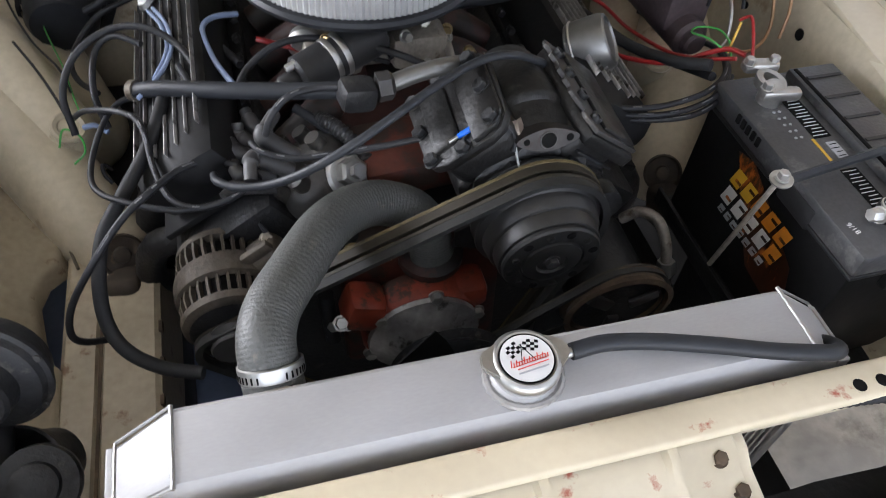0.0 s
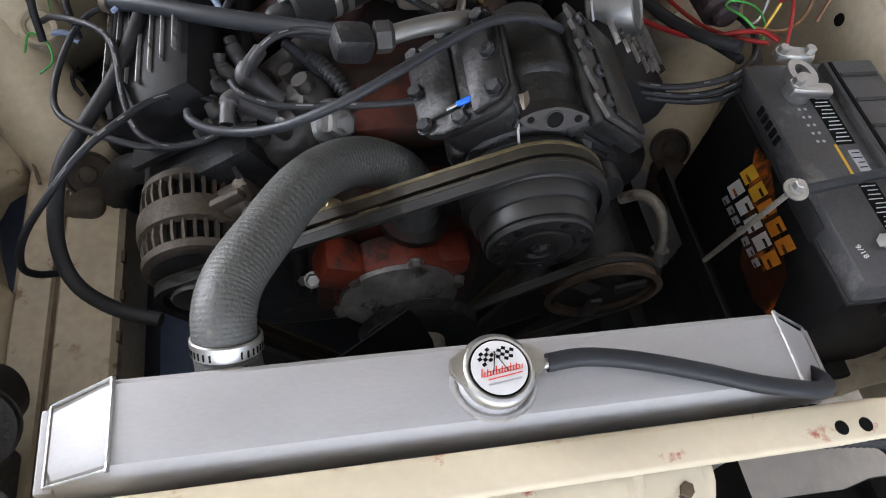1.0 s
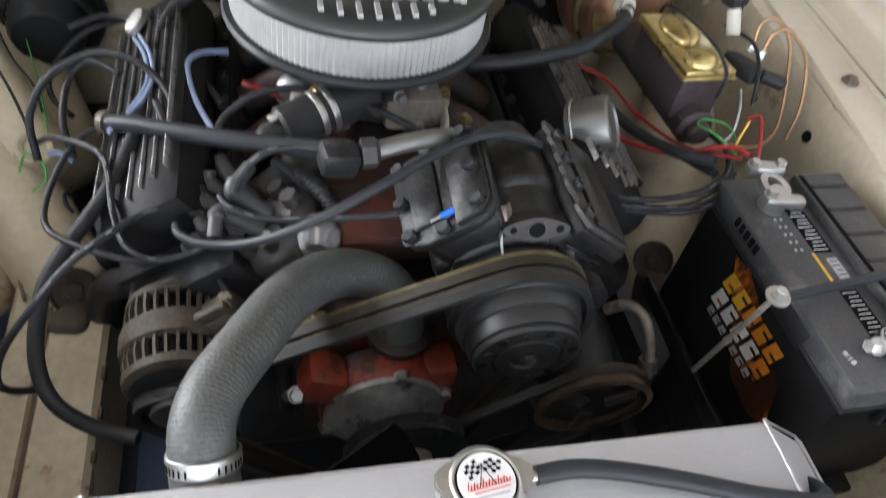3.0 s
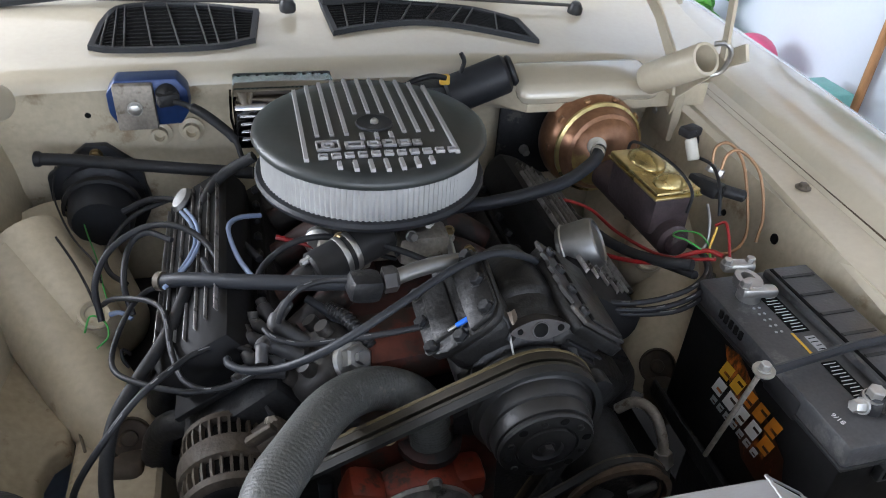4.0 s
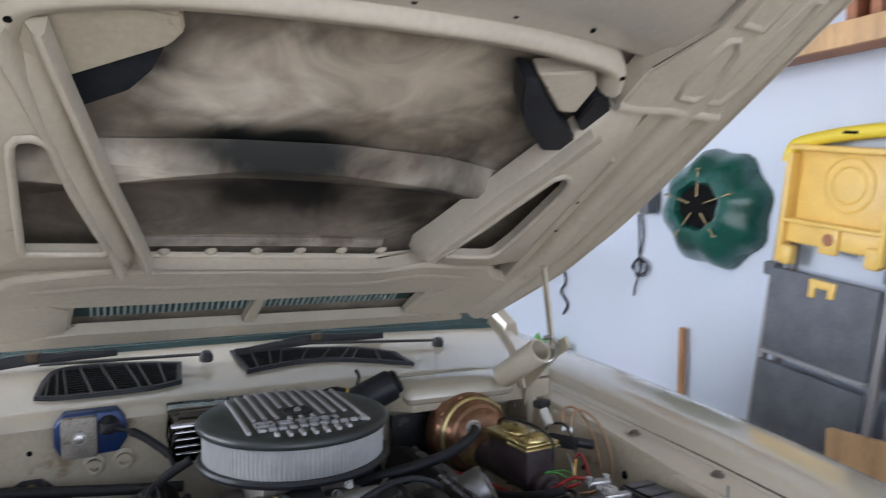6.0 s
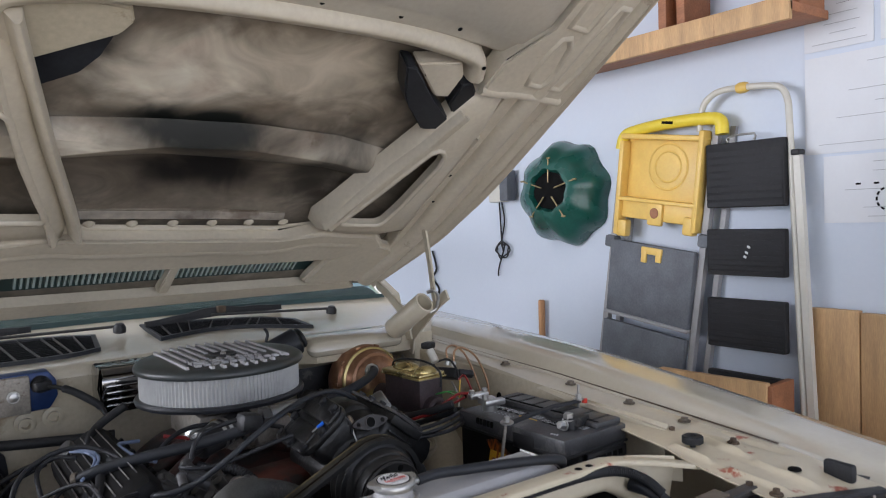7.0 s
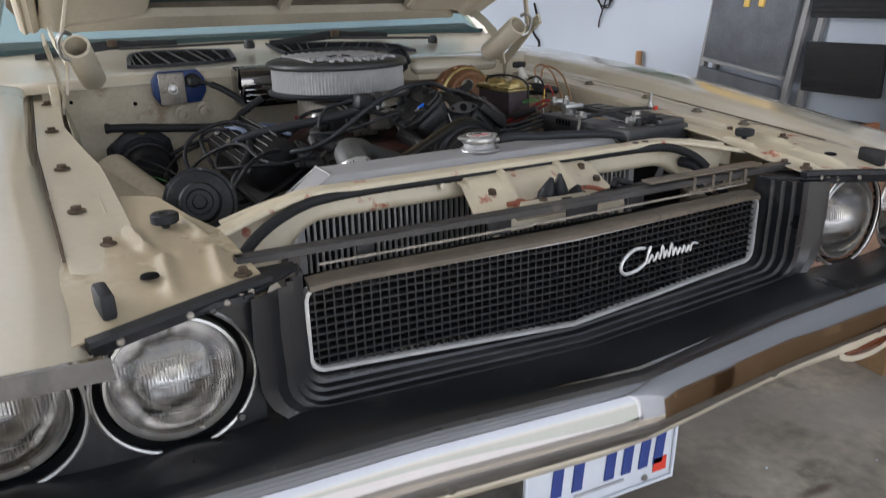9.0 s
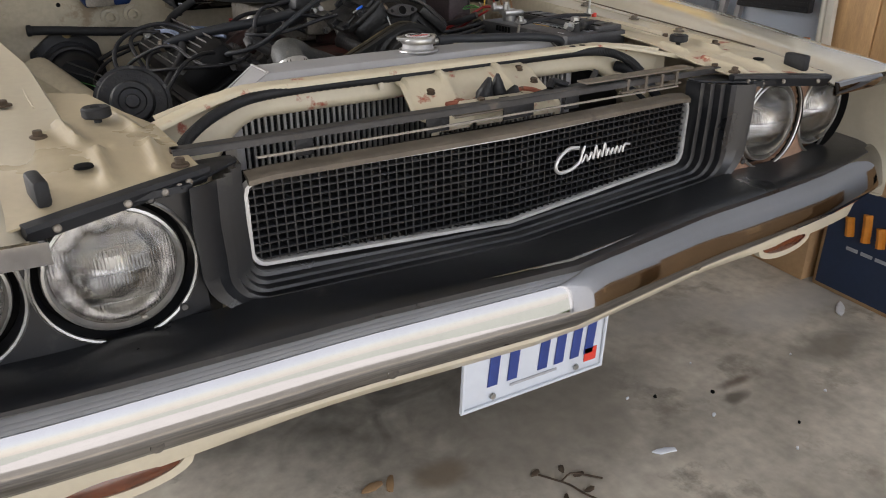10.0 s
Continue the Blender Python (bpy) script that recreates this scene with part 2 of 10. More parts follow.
YELLOW_PLASTIC = mat("yellow_plastic", (0.78, 0.52, 0.13), 0.42, var=0.1, scale=10, bump=0.05)
YELLOW_BRIGHT = mat("bright_yellow_plastic", (0.80, 0.62, 0.05), 0.4, var=0.08, scale=10, bump=0.05)
STEP_GREY = mat("grey_anti_slip_tread", (0.13, 0.14, 0.155), 0.75, var=0.2, scale=14, fine=130, bump=0.5, spots=(0.55, 0.55, 0.52), spot_amount=0.72, spot_scale=12)
STEP_BLACK = mat("black_ribbed_tread", (0.020, 0.020, 0.022), 0.6, var=0.25, scale=12, bump=0.1, spots=(0.35, 0.34, 0.32), spot_amount=0.76, spot_scale=10)
WHITE_TUBE = mat("cream_white_enamel_tube", (0.60, 0.58, 0.51), 0.35, var=0.06, scale=10, bump=0.03)
PAPER = mat("drawing_paper", (0.72, 0.74, 0.77), 0.8, var=0.04, scale=4, bump=0.03)
CARD = mat("cardboard", (0.36, 0.22, 0.11), 0.8, var=0.12, scale=8, fine=70, bump=0.1)
CARD_BLUE = mat("dark_blue_printed_cardboard", (0.012, 0.025, 0.060), 0.6, var=0.12, scale=8, fine=70, bump=0.05)
COVER_BLACK = mat("satin_black_cover_paint", (0.011, 0.011, 0.0115), 0.55, spec=0.15, var=0.3, scale=12, bump=0.1, spots=(0.030, 0.028, 0.026), spot_amount=0.66, spot_scale=14)
DIST_GREY = mat("dusty_bakelite", (0.042, 0.039, 0.036), 0.42, var=0.35, scale=22, bump=0.2, spots=(0.085, 0.078, 0.068), spot_amount=0.58, spot_scale=26)
BOOT = mat("dusty_boot_rubber", (0.048, 0.047, 0.048), 0.5, var=0.25, scale=30, bump=0.15, spots=(0.10, 0.095, 0.088), spot_amount=0.62, spot_scale=30)
GRIMY_RED = mat("grimy_dark_red_casting", (0.042, 0.012, 0.009), 0.6, var=0.35, scale=18, bump=0.3, spots=(0.012, 0.010, 0.009), spot_amount=0.47, spot_scale=18)
TEAL_GREY = mat("pale_teal_grey_paint", (0.34, 0.42, 0.40), 0.5, var=0.15, scale=14, bump=0.05)
LAMP_GLASS = glass("headlamp_glass", (0.96, 0.97, 0.98), 0.0)


def flute(m, scale, strength):
    """Moulded upright ribs of a lamp lens in uneven fields, as relief."""
    n, l = m.node_tree.nodes, m.node_tree.links
    tc = n.new("ShaderNodeTexCoord")
    w = n.new("ShaderNodeTexWave")
    w.bands_direction = 'X'
    w.inputs["Scale"].default_value = scale
    field = n.new("ShaderNodeTexVoronoi")
    field.inputs["Scale"].default_value = 30
    gain = n.new("ShaderNodeMapRange")
    gain.inputs["From Min"].default_value, gain.inputs["From Max"].default_value = 0.30, 0.6
    mx = n.new("ShaderNodeMath")
    mx.operation = 'MULTIPLY'
    bp = n.new("ShaderNodeBump")
    bp.inputs["Strength"].default_value, bp.inputs["Distance"].default_value = strength, 0.0022
    for t in (w, field):
        l.new(tc.outputs["Object"], t.inputs["Vector"])
    l.new(field.outputs["Color"], gain.inputs["Value"])
    l.new(w.outputs["Fac"], mx.inputs[0])
    l.new(gain.outputs[0], mx.inputs[1])
    l.new(mx.outputs[0], bp.inputs["Height"])
    l.new(bp.outputs[0], n["Principled BSDF"].inputs["Normal"])


flute(LAMP_GLASS, 80.0, 0.25)
REFLECTOR = mat("headlamp_reflector", (0.44, 0.42, 0.39), 0.08, 0.95, var=0.5, scale=30, bump=0.25)
AMBER = mat("amber_lens", (0.11, 0.03, 0.012), 0.15, var=0.2, scale=30, bump=0.1, coat=0.5)
WIND_GLASS = glass("tinted_windscreen", (0.45, 0.62, 0.60), 0.0)
DASH = mat("dark_green_dash", (0.025, 0.06, 0.06), 0.6, var=0.15, scale=8, bump=0.1)
PINK = mat("pink_plastic", (0.70, 0.10, 0.22), 0.4, var=0.1, scale=8, bump=0.0)
TEAL = mat("teal_plastic", (0.20, 0.50, 0.46), 0.5, var=0.1, scale=8, bump=0.0)
LEAF = mat("bright_green_leaf", (0.10, 0.36, 0.06), 0.5, var=0.25, scale=14, bump=0.1)
BROWN_PAINT = mat("copper_brown_primer", (0.33, 0.205, 0.14), 0.25, 0.2, var=0.2, scale=10, bump=0.05, spots=(0.03, 0.025, 0.02), spot_amount=0.66, spot_scale=30)

DUSTY = mat("dusty_brown_grey_paint", (0.13, 0.108, 0.082), 0.5, 0.2, var=0.2, scale=14, bump=0.1, spots=(0.09, 0.075, 0.06), spot_amount=0.62, spot_scale=18)


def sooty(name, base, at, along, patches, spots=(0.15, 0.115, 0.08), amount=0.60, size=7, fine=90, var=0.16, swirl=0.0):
    """Paint with soot, stains, wiped patches and painted shade; each patch: across, up, half sizes, colour, strength.
    """
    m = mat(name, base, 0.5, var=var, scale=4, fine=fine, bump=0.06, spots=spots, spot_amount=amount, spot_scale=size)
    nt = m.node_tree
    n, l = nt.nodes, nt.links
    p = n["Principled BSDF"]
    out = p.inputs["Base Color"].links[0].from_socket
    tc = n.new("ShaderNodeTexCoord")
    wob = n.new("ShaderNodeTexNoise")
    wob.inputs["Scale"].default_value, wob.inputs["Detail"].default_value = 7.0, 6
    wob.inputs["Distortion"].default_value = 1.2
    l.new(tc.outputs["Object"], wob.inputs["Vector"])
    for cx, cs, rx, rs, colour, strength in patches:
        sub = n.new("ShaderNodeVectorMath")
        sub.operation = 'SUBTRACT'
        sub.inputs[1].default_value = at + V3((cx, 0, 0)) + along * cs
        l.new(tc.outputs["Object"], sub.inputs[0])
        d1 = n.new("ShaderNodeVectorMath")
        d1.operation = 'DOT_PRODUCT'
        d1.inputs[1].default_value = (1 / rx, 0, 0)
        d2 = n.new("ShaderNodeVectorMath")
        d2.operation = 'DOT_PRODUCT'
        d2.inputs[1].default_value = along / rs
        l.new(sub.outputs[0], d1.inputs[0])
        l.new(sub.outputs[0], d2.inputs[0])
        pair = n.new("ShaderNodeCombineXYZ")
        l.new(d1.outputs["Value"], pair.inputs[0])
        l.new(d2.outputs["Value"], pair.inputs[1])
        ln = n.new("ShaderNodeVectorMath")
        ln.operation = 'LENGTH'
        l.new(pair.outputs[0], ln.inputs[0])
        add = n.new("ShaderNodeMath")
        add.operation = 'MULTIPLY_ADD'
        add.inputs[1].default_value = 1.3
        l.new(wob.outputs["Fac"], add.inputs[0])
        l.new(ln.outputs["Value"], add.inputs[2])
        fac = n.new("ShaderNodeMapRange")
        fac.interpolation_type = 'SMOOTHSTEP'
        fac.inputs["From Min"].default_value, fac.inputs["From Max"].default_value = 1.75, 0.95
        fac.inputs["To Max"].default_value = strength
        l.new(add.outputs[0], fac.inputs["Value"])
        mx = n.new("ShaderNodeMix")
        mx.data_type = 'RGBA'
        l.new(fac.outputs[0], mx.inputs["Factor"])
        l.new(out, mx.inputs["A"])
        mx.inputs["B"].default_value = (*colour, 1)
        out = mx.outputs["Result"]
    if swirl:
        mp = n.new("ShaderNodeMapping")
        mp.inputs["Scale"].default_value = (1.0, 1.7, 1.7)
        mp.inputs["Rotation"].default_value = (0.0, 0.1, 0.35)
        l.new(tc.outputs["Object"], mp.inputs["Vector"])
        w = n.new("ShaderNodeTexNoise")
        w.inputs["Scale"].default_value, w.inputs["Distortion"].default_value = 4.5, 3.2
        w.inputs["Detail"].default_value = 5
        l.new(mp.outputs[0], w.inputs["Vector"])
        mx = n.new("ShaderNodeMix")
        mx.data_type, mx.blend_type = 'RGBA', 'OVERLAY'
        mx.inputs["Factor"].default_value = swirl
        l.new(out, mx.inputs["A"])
        l.new(w.outputs["Fac"], mx.inputs["B"])
        out = mx.outputs["Result"]
    l.new(out, p.inputs["Base Color"])
    return m


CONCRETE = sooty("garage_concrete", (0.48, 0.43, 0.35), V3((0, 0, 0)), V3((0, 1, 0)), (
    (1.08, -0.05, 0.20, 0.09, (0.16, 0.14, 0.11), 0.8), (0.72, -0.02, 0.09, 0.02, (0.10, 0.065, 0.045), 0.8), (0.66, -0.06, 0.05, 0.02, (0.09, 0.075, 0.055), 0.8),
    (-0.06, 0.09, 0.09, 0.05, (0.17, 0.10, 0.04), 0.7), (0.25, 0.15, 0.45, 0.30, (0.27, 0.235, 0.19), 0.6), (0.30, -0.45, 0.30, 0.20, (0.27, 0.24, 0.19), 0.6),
    # first patch here: shade under the car, painted into the floor
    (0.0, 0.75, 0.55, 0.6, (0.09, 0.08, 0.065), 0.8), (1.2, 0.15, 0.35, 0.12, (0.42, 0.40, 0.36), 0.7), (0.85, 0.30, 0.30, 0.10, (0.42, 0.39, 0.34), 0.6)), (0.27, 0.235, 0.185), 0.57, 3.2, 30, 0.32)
CONCRETE.name = "garage_concrete"

# ---- geometry helpers ----


def B():
    return bmesh.new()


def add_box(bm, c, s, rot=(0, 0, 0), bev=0.0, seg=2, taper=None):
    m = pose(*c, *rot) @ Matrix.Diagonal((s[0], s[1], s[2], 1))
    made = bmesh.ops.create_cube(bm, size=1.0, matrix=m)["verts"]
    if taper:
        mi = pose(*c, *rot)
        for v in made:
            q = mi.inverted() @ v.co
            if q.z > 0:
                q.x *= taper[0]
                q.y *= taper[1]
                v.co = mi @ q
    if bev:
        es = list({e for v in made for e in v.link_edges})
        bmesh.ops.bevel(bm, geom=es, offset=bev, segments=seg, affect='EDGES', profile=0.5)
    return bm


def basis(axis):
    z = V3(axis).normalized()
    h = V3((0, 0, 1)) if abs(z.z) < 0.9 else V3((1, 0, 0))
    x = h.cross(z).normalized()
    return x, z.cross(x), z


def add_lathe(bm, prof, origin, axis=(0, 0, 1), seg=28, caps=True, wob=0.0):
    x, y, z = basis(axis)
    o = V3(origin)
    rings = []
    for r, h in prof:
        if r < 1e-6:
            rings.append([bm.verts.new(o + z * h)])
        else:
            rings.append([bm.verts.new(o + z * h + (x * math.cos(a) + y * math.sin(a)) * (r * (1 + wob * math.sin(a * 8)))) for a in (2 * math.pi * k / seg for k in range(seg))])
    for a, b in zip(rings, rings[1:]):
        for k in range(seg):
            j = (k + 1) % seg
            if len(a) == 1 and len(b) > 1:
                bm.faces.new((a[0], b[j], b[k]))
            elif len(b) == 1 and len(a) > 1:
                bm.faces.new((a[k], a[j], b[0]))
            elif len(a) > 1:
                bm.faces.new((a[k], a[j], b[j], b[k]))
    if caps:
        for r in (rings[0], rings[-1]):
            if len(r) > 1:
                bm.faces.new(r)
    return bm


def add_cyl(bm, p0, p1, r, r1=None, seg=18, bev=0.0):
    d = V3(p1) - V3(p0)
    L = d.length
    r1 = r if r1 is None else r1
    prof = [(r, 0), (r1, L)] if not bev else [(r - bev, 0), (r, bev), (r1, L - bev), (r1 - bev, L)]
    return add_lathe(bm, prof, p0, d, seg)


def add_hex(bm, p, axis, r, h):
    a = V3(axis).normalized()
    add_lathe(bm, [(r * 1.25, 0), (r * 1.25, h * 0.2)], p, a, 14)
    return add_lathe(bm, [(r, h * 0.2), (r, h * 0.9), (r * 0.85, h)], p, a, 6)


def smooth_path(pts, n=6):
    pts = [V3(p) for p in pts]
    if len(pts) < 3:
        return pts
    out = []
    ext = [pts[0] * 2 - pts[1]] + pts + [pts[-1] * 2 - pts[-2]]
    for i in range(1, len(ext) - 2):
        p0, p1, p2, p3 = ext[i - 1:i + 3]
        for k in range(n):
            t = k / n
            out.append(0.5 * (2 * p1 + (p2 - p0) * t + (2 * p0 - 5 * p1 + 4 * p2 - p3) * t * t + (3 * p1 - p0 - 3 * p2 + p3) * t * t * t))
    out.append(pts[-1])
    return out


def add_tube(bm, pts, r, seg=8, n=6, smooth=True, rings=None, caps=True):
    """A round tube along points; rings(i, count) may scale the radius on the way."""
    path = smooth_path(pts, n) if smooth else [V3(p) for p in pts]
    t = (path[1] - path[0]).normalized()
    x, y, _ = basis(t)
    loops = []
    for i, p in enumerate(path):
        d = (path[min(i + 1, len(path) - 1)] - path[max(i - 1, 0)]).normalized()
        q = t.rotation_difference(d)
        x, y, t = q @ x, q @ y, d
        rr = r * (rings(i, len(path)) if rings else 1)
        loops.append([bm.verts.new(p + (x * math.cos(a) + y * math.sin(a)) * rr) for a in (2 * math.pi * k / seg for k in range(seg))])
    for a, b in zip(loops, loops[1:]):
        for k in range(seg):
            j = (k + 1) % seg
            bm.faces.new((a[k], a[j], b[j], b[k]))
    if caps:
        bm.faces.new(loops[0][::-1])
        bm.faces.new(loops[-1])
    return bm


def to3(axis, p, h):
    return {'x': (h, p[0], p[1]), 'y': (p[0], h, p[1]), 'z': (p[0], p[1], h)}[axis]


def add_prism(bm, poly, axis, a, b, bev=0.0, m=None, seg=2):
    lo = [bm.verts.new(to3(axis, p, a)) for p in poly]
    hi = [bm.verts.new(to3(axis, p, b)) for p in poly]
    bm.faces.new(lo)
    bm.faces.new(hi[::-1])
    for k in range(len(poly)):
        j = (k + 1) % len(poly)
        bm.faces.new((lo[k], hi[k], hi[j], lo[j]))
    vs = lo + hi
    if bev:
        es = list({e for v in vs for e in v.link_edges})
        r = bmesh.ops.bevel(bm, geom=es, offset=bev, segments=seg, affect='EDGES', profile=0.5)
        vs = [v for v in set(r["verts"]) | {v for v in vs if v.is_valid}]
    if m is not None:
        for v in vs:
            if v.is_valid:
                v.co = m @ v.co
    return bm


def add_grid(bm, rows, thick=0.0):
    """A sheet of quads through rows of points, with a thickness."""
    vs = [[bm.verts.new(p) for p in r] for r in rows]
    fs = []
    for a, b in zip(vs, vs[1:]):
        for k in range(len(a) - 1):
            fs.append(bm.faces.new((a[k], a[k + 1], b[k + 1], b[k])))
    if thick:
        bmesh.ops.recalc_face_normals(bm, faces=fs)
        bmesh.ops.solidify(bm, geom=fs, thickness=thick)
    return bm


def add_sweep(bm, pts, prof, up=(0, 0, 1), closed=False, caps=True):
    """Sweep a closed 2D profile (across, up) along a polyline, mitred."""
    P = [V3(p) for p in pts]
    up = V3(up).normalized()
    loops = []
    for i, p in enumerate(P):
        if closed:
            a, b = P[i - 1], P[(i + 1) % len(P)]
        else:
            a, b = P[max(i - 1, 0)], P[min(i + 1, len(P) - 1)]
        d1 = (p - a).normalized() if (p - a).length > 1e-9 else (b - p).normalized()
        d2 = (b - p).normalized() if (b - p).length > 1e-9 else d1
        d = (d1 + d2).normalized()
        s = d.cross(up).normalized()
        k = 1 / max(0.5, d.dot(d1))
        loops.append([bm.verts.new(p + s * (u * k) + up * v) for u, v in prof])
    pairs = list(zip(loops, loops[1:])) + ([(loops[-1], loops[0])] if closed else [])
    m = len(prof)
    for a, b in pairs:
        for k in range(m):
            j = (k + 1) % m
            bm.faces.new((a[k], a[j], b[j], b[k]))
    if caps and not closed:
        bm.faces.new(loops[0][::-1])
        bm.faces.new(loops[-1])
    return bm


def finish(bm, name, material, sharp=38):
    bmesh.ops.recalc_face_normals(bm, faces=bm.faces)
    lim = radians(sharp)
    for e in bm.edges:
        e.smooth = len(e.link_faces) == 2 and e.calc_face_angle(0) < lim
    for f in bm.faces:
        f.smooth = True
    me = bpy.data.meshes.new(name)
    bm.to_mesh(me)
    bm.free()
    me.materials.append(material)
    return me


def thing(name, label, category, at=(0, 0, 0), group="", kind=""):
    e = new(name)
    e.empty_display_size = 0.05
    e.matrix_world = Matrix.Translation(at)
    return tagged(e, label, category, group, kind)


# engine bay parts are shifted to fit the camera's view: the shift, and the stretch over which it sets in
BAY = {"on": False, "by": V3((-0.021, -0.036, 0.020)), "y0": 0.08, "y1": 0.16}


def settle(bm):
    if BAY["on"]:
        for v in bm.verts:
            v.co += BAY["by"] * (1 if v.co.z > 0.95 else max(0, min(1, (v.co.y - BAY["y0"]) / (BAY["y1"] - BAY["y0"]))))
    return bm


def part(name, bm, material, parent, label="", sharp=38):
    """One mesh in world metres under a thing or a part."""
    ob = new(name, finish(settle(bm), name, material, sharp))
    ob.parent = parent
    at = V3((0, 0, 0))
    p = parent
    while p is not None:
        at += p.matrix_basis.translation + p.matrix_parent_inverse.translation
        p = p.parent
    ob.matrix_parent_inverse = Matrix.Translation(-at)
    return tagged(ob, label)


def solid(name, bm, material, label, category, kind="", group="", sharp=38):
    """A thing of one mesh, in world metres."""
    return tagged(new(name, finish(settle(bm), name, material, sharp)), label, category, group, kind)


def repeat(parent, ob, places, name=None):
    """More pieces on the mesh of ob, shifted."""
    for p in places:
        o = new(name or ob.name.split(".")[0], ob.data)
        o.parent = parent
        o.matrix_parent_inverse = ob.matrix_parent_inverse.copy()
        o.matrix_basis = p if isinstance(p, Matrix) else Matrix.Translation(p)


def mirror(bm):
    """Mirror across the car's middle plane."""
    bmesh.ops.scale(bm, vec=(-1, 1, 1), verts=bm.verts)
    bmesh.ops.reverse_faces(bm, faces=bm.faces)
    return bm

# ---- the garage ----
def room():
    solid("floor", add_box(B(), (-0.55, 0.9, -0.05), (5.1, 8.2, 0.1)), CONCRETE, "stained grey concrete garage floor with painted shade under the car", "floor", "structure")
    solid("wall_east", add_box(B(), (1.985, 0.9, 1.35), (0.11, 8.2, 2.7)), WALL, "white painted garage wall with things hung on it", "wall", "structure")
    # side wall with a window opening
    bm = B()
    add_box(bm, (-3.155, -1.125, 1.35), (0.11, 4.15, 2.7))
    add_box(bm, (-3.155, 4.225, 1.35), (0.11, 1.55, 2.7))
    add_box(bm, (-3.155, 2.2, 0.475), (0.11, 2.5, 0.95))
    add_box(bm, (-3.155, 2.2, 2.5), (0.11, 2.5, 0.4))
    solid("wall_west", bm, WALL, "white painted garage wall with a window opening", "wall", "structure")
    solid("wall_north", add_box(B(), (-0.55, 5.05, 1.35), (5.3, 0.1, 2.7)), WALL, "plain white garage wall", "wall", "structure")
    # front wall round the open garage door
    bm = B()
    add_box(bm, (1.915, -3.26, 1.35), (0.03, 0.1, 2.7))
    add_box(bm, (-3.05, -3.26, 1.35), (0.2, 0.1, 2.7))
    add_box(bm, (-0.525, -3.26, 2.45), (4.85, 0.1, 0.5))
    solid("wall_south", bm, WALL, "white wall round the open garage door", "wall", "structure")
    solid("ceiling", add_box(B(), (-0.55, 0.9, 2.76), (5.3, 8.42, 0.1)), CEIL, "white garage ceiling", "ceiling", "structure")
    bm = B()
    bmesh.ops.create_grid(bm, x_segments=2, y_segments=2, size=60, matrix=pose(0, -64.5, -0.06))
    solid("ground", bm, GRASS, "green lawn outside the garage", "ground", "structure")
    solid("driveway", add_box(B(), (-0.6, -9.3, -0.06), (5.6, 12.0, 0.06)), DRIVE, "pale concrete driveway outside the garage", "driveway", "structure")

    # door added out of view, for panel lines in the bumper's reflection
    door = thing("garage_door", "unseen white sectional garage door raised under the ceiling", "garage door", (-0.5, -1.9, 2.4))
    for k in range(4):
        y = -2.90 + 0.54 * k
        sec = part("section", add_box(B(), (-0.5, y, 2.40), (4.7, 0.53, 0.04), bev=0.006), WALL, door)
        for j in range(4):
            part("panel", add_box(B(), (-2.26 + 1.17 * j, y, 2.376), (0.98, 0.36, 0.012), bev=0.004), WALL, sec)
    for x in (-2.90, 1.86):
        part("track", add_box(B(), (x, -1.95, 2.38), (0.04, 2.5, 0.06), bev=0.004), STEEL, door, "galvanised door track")


room()


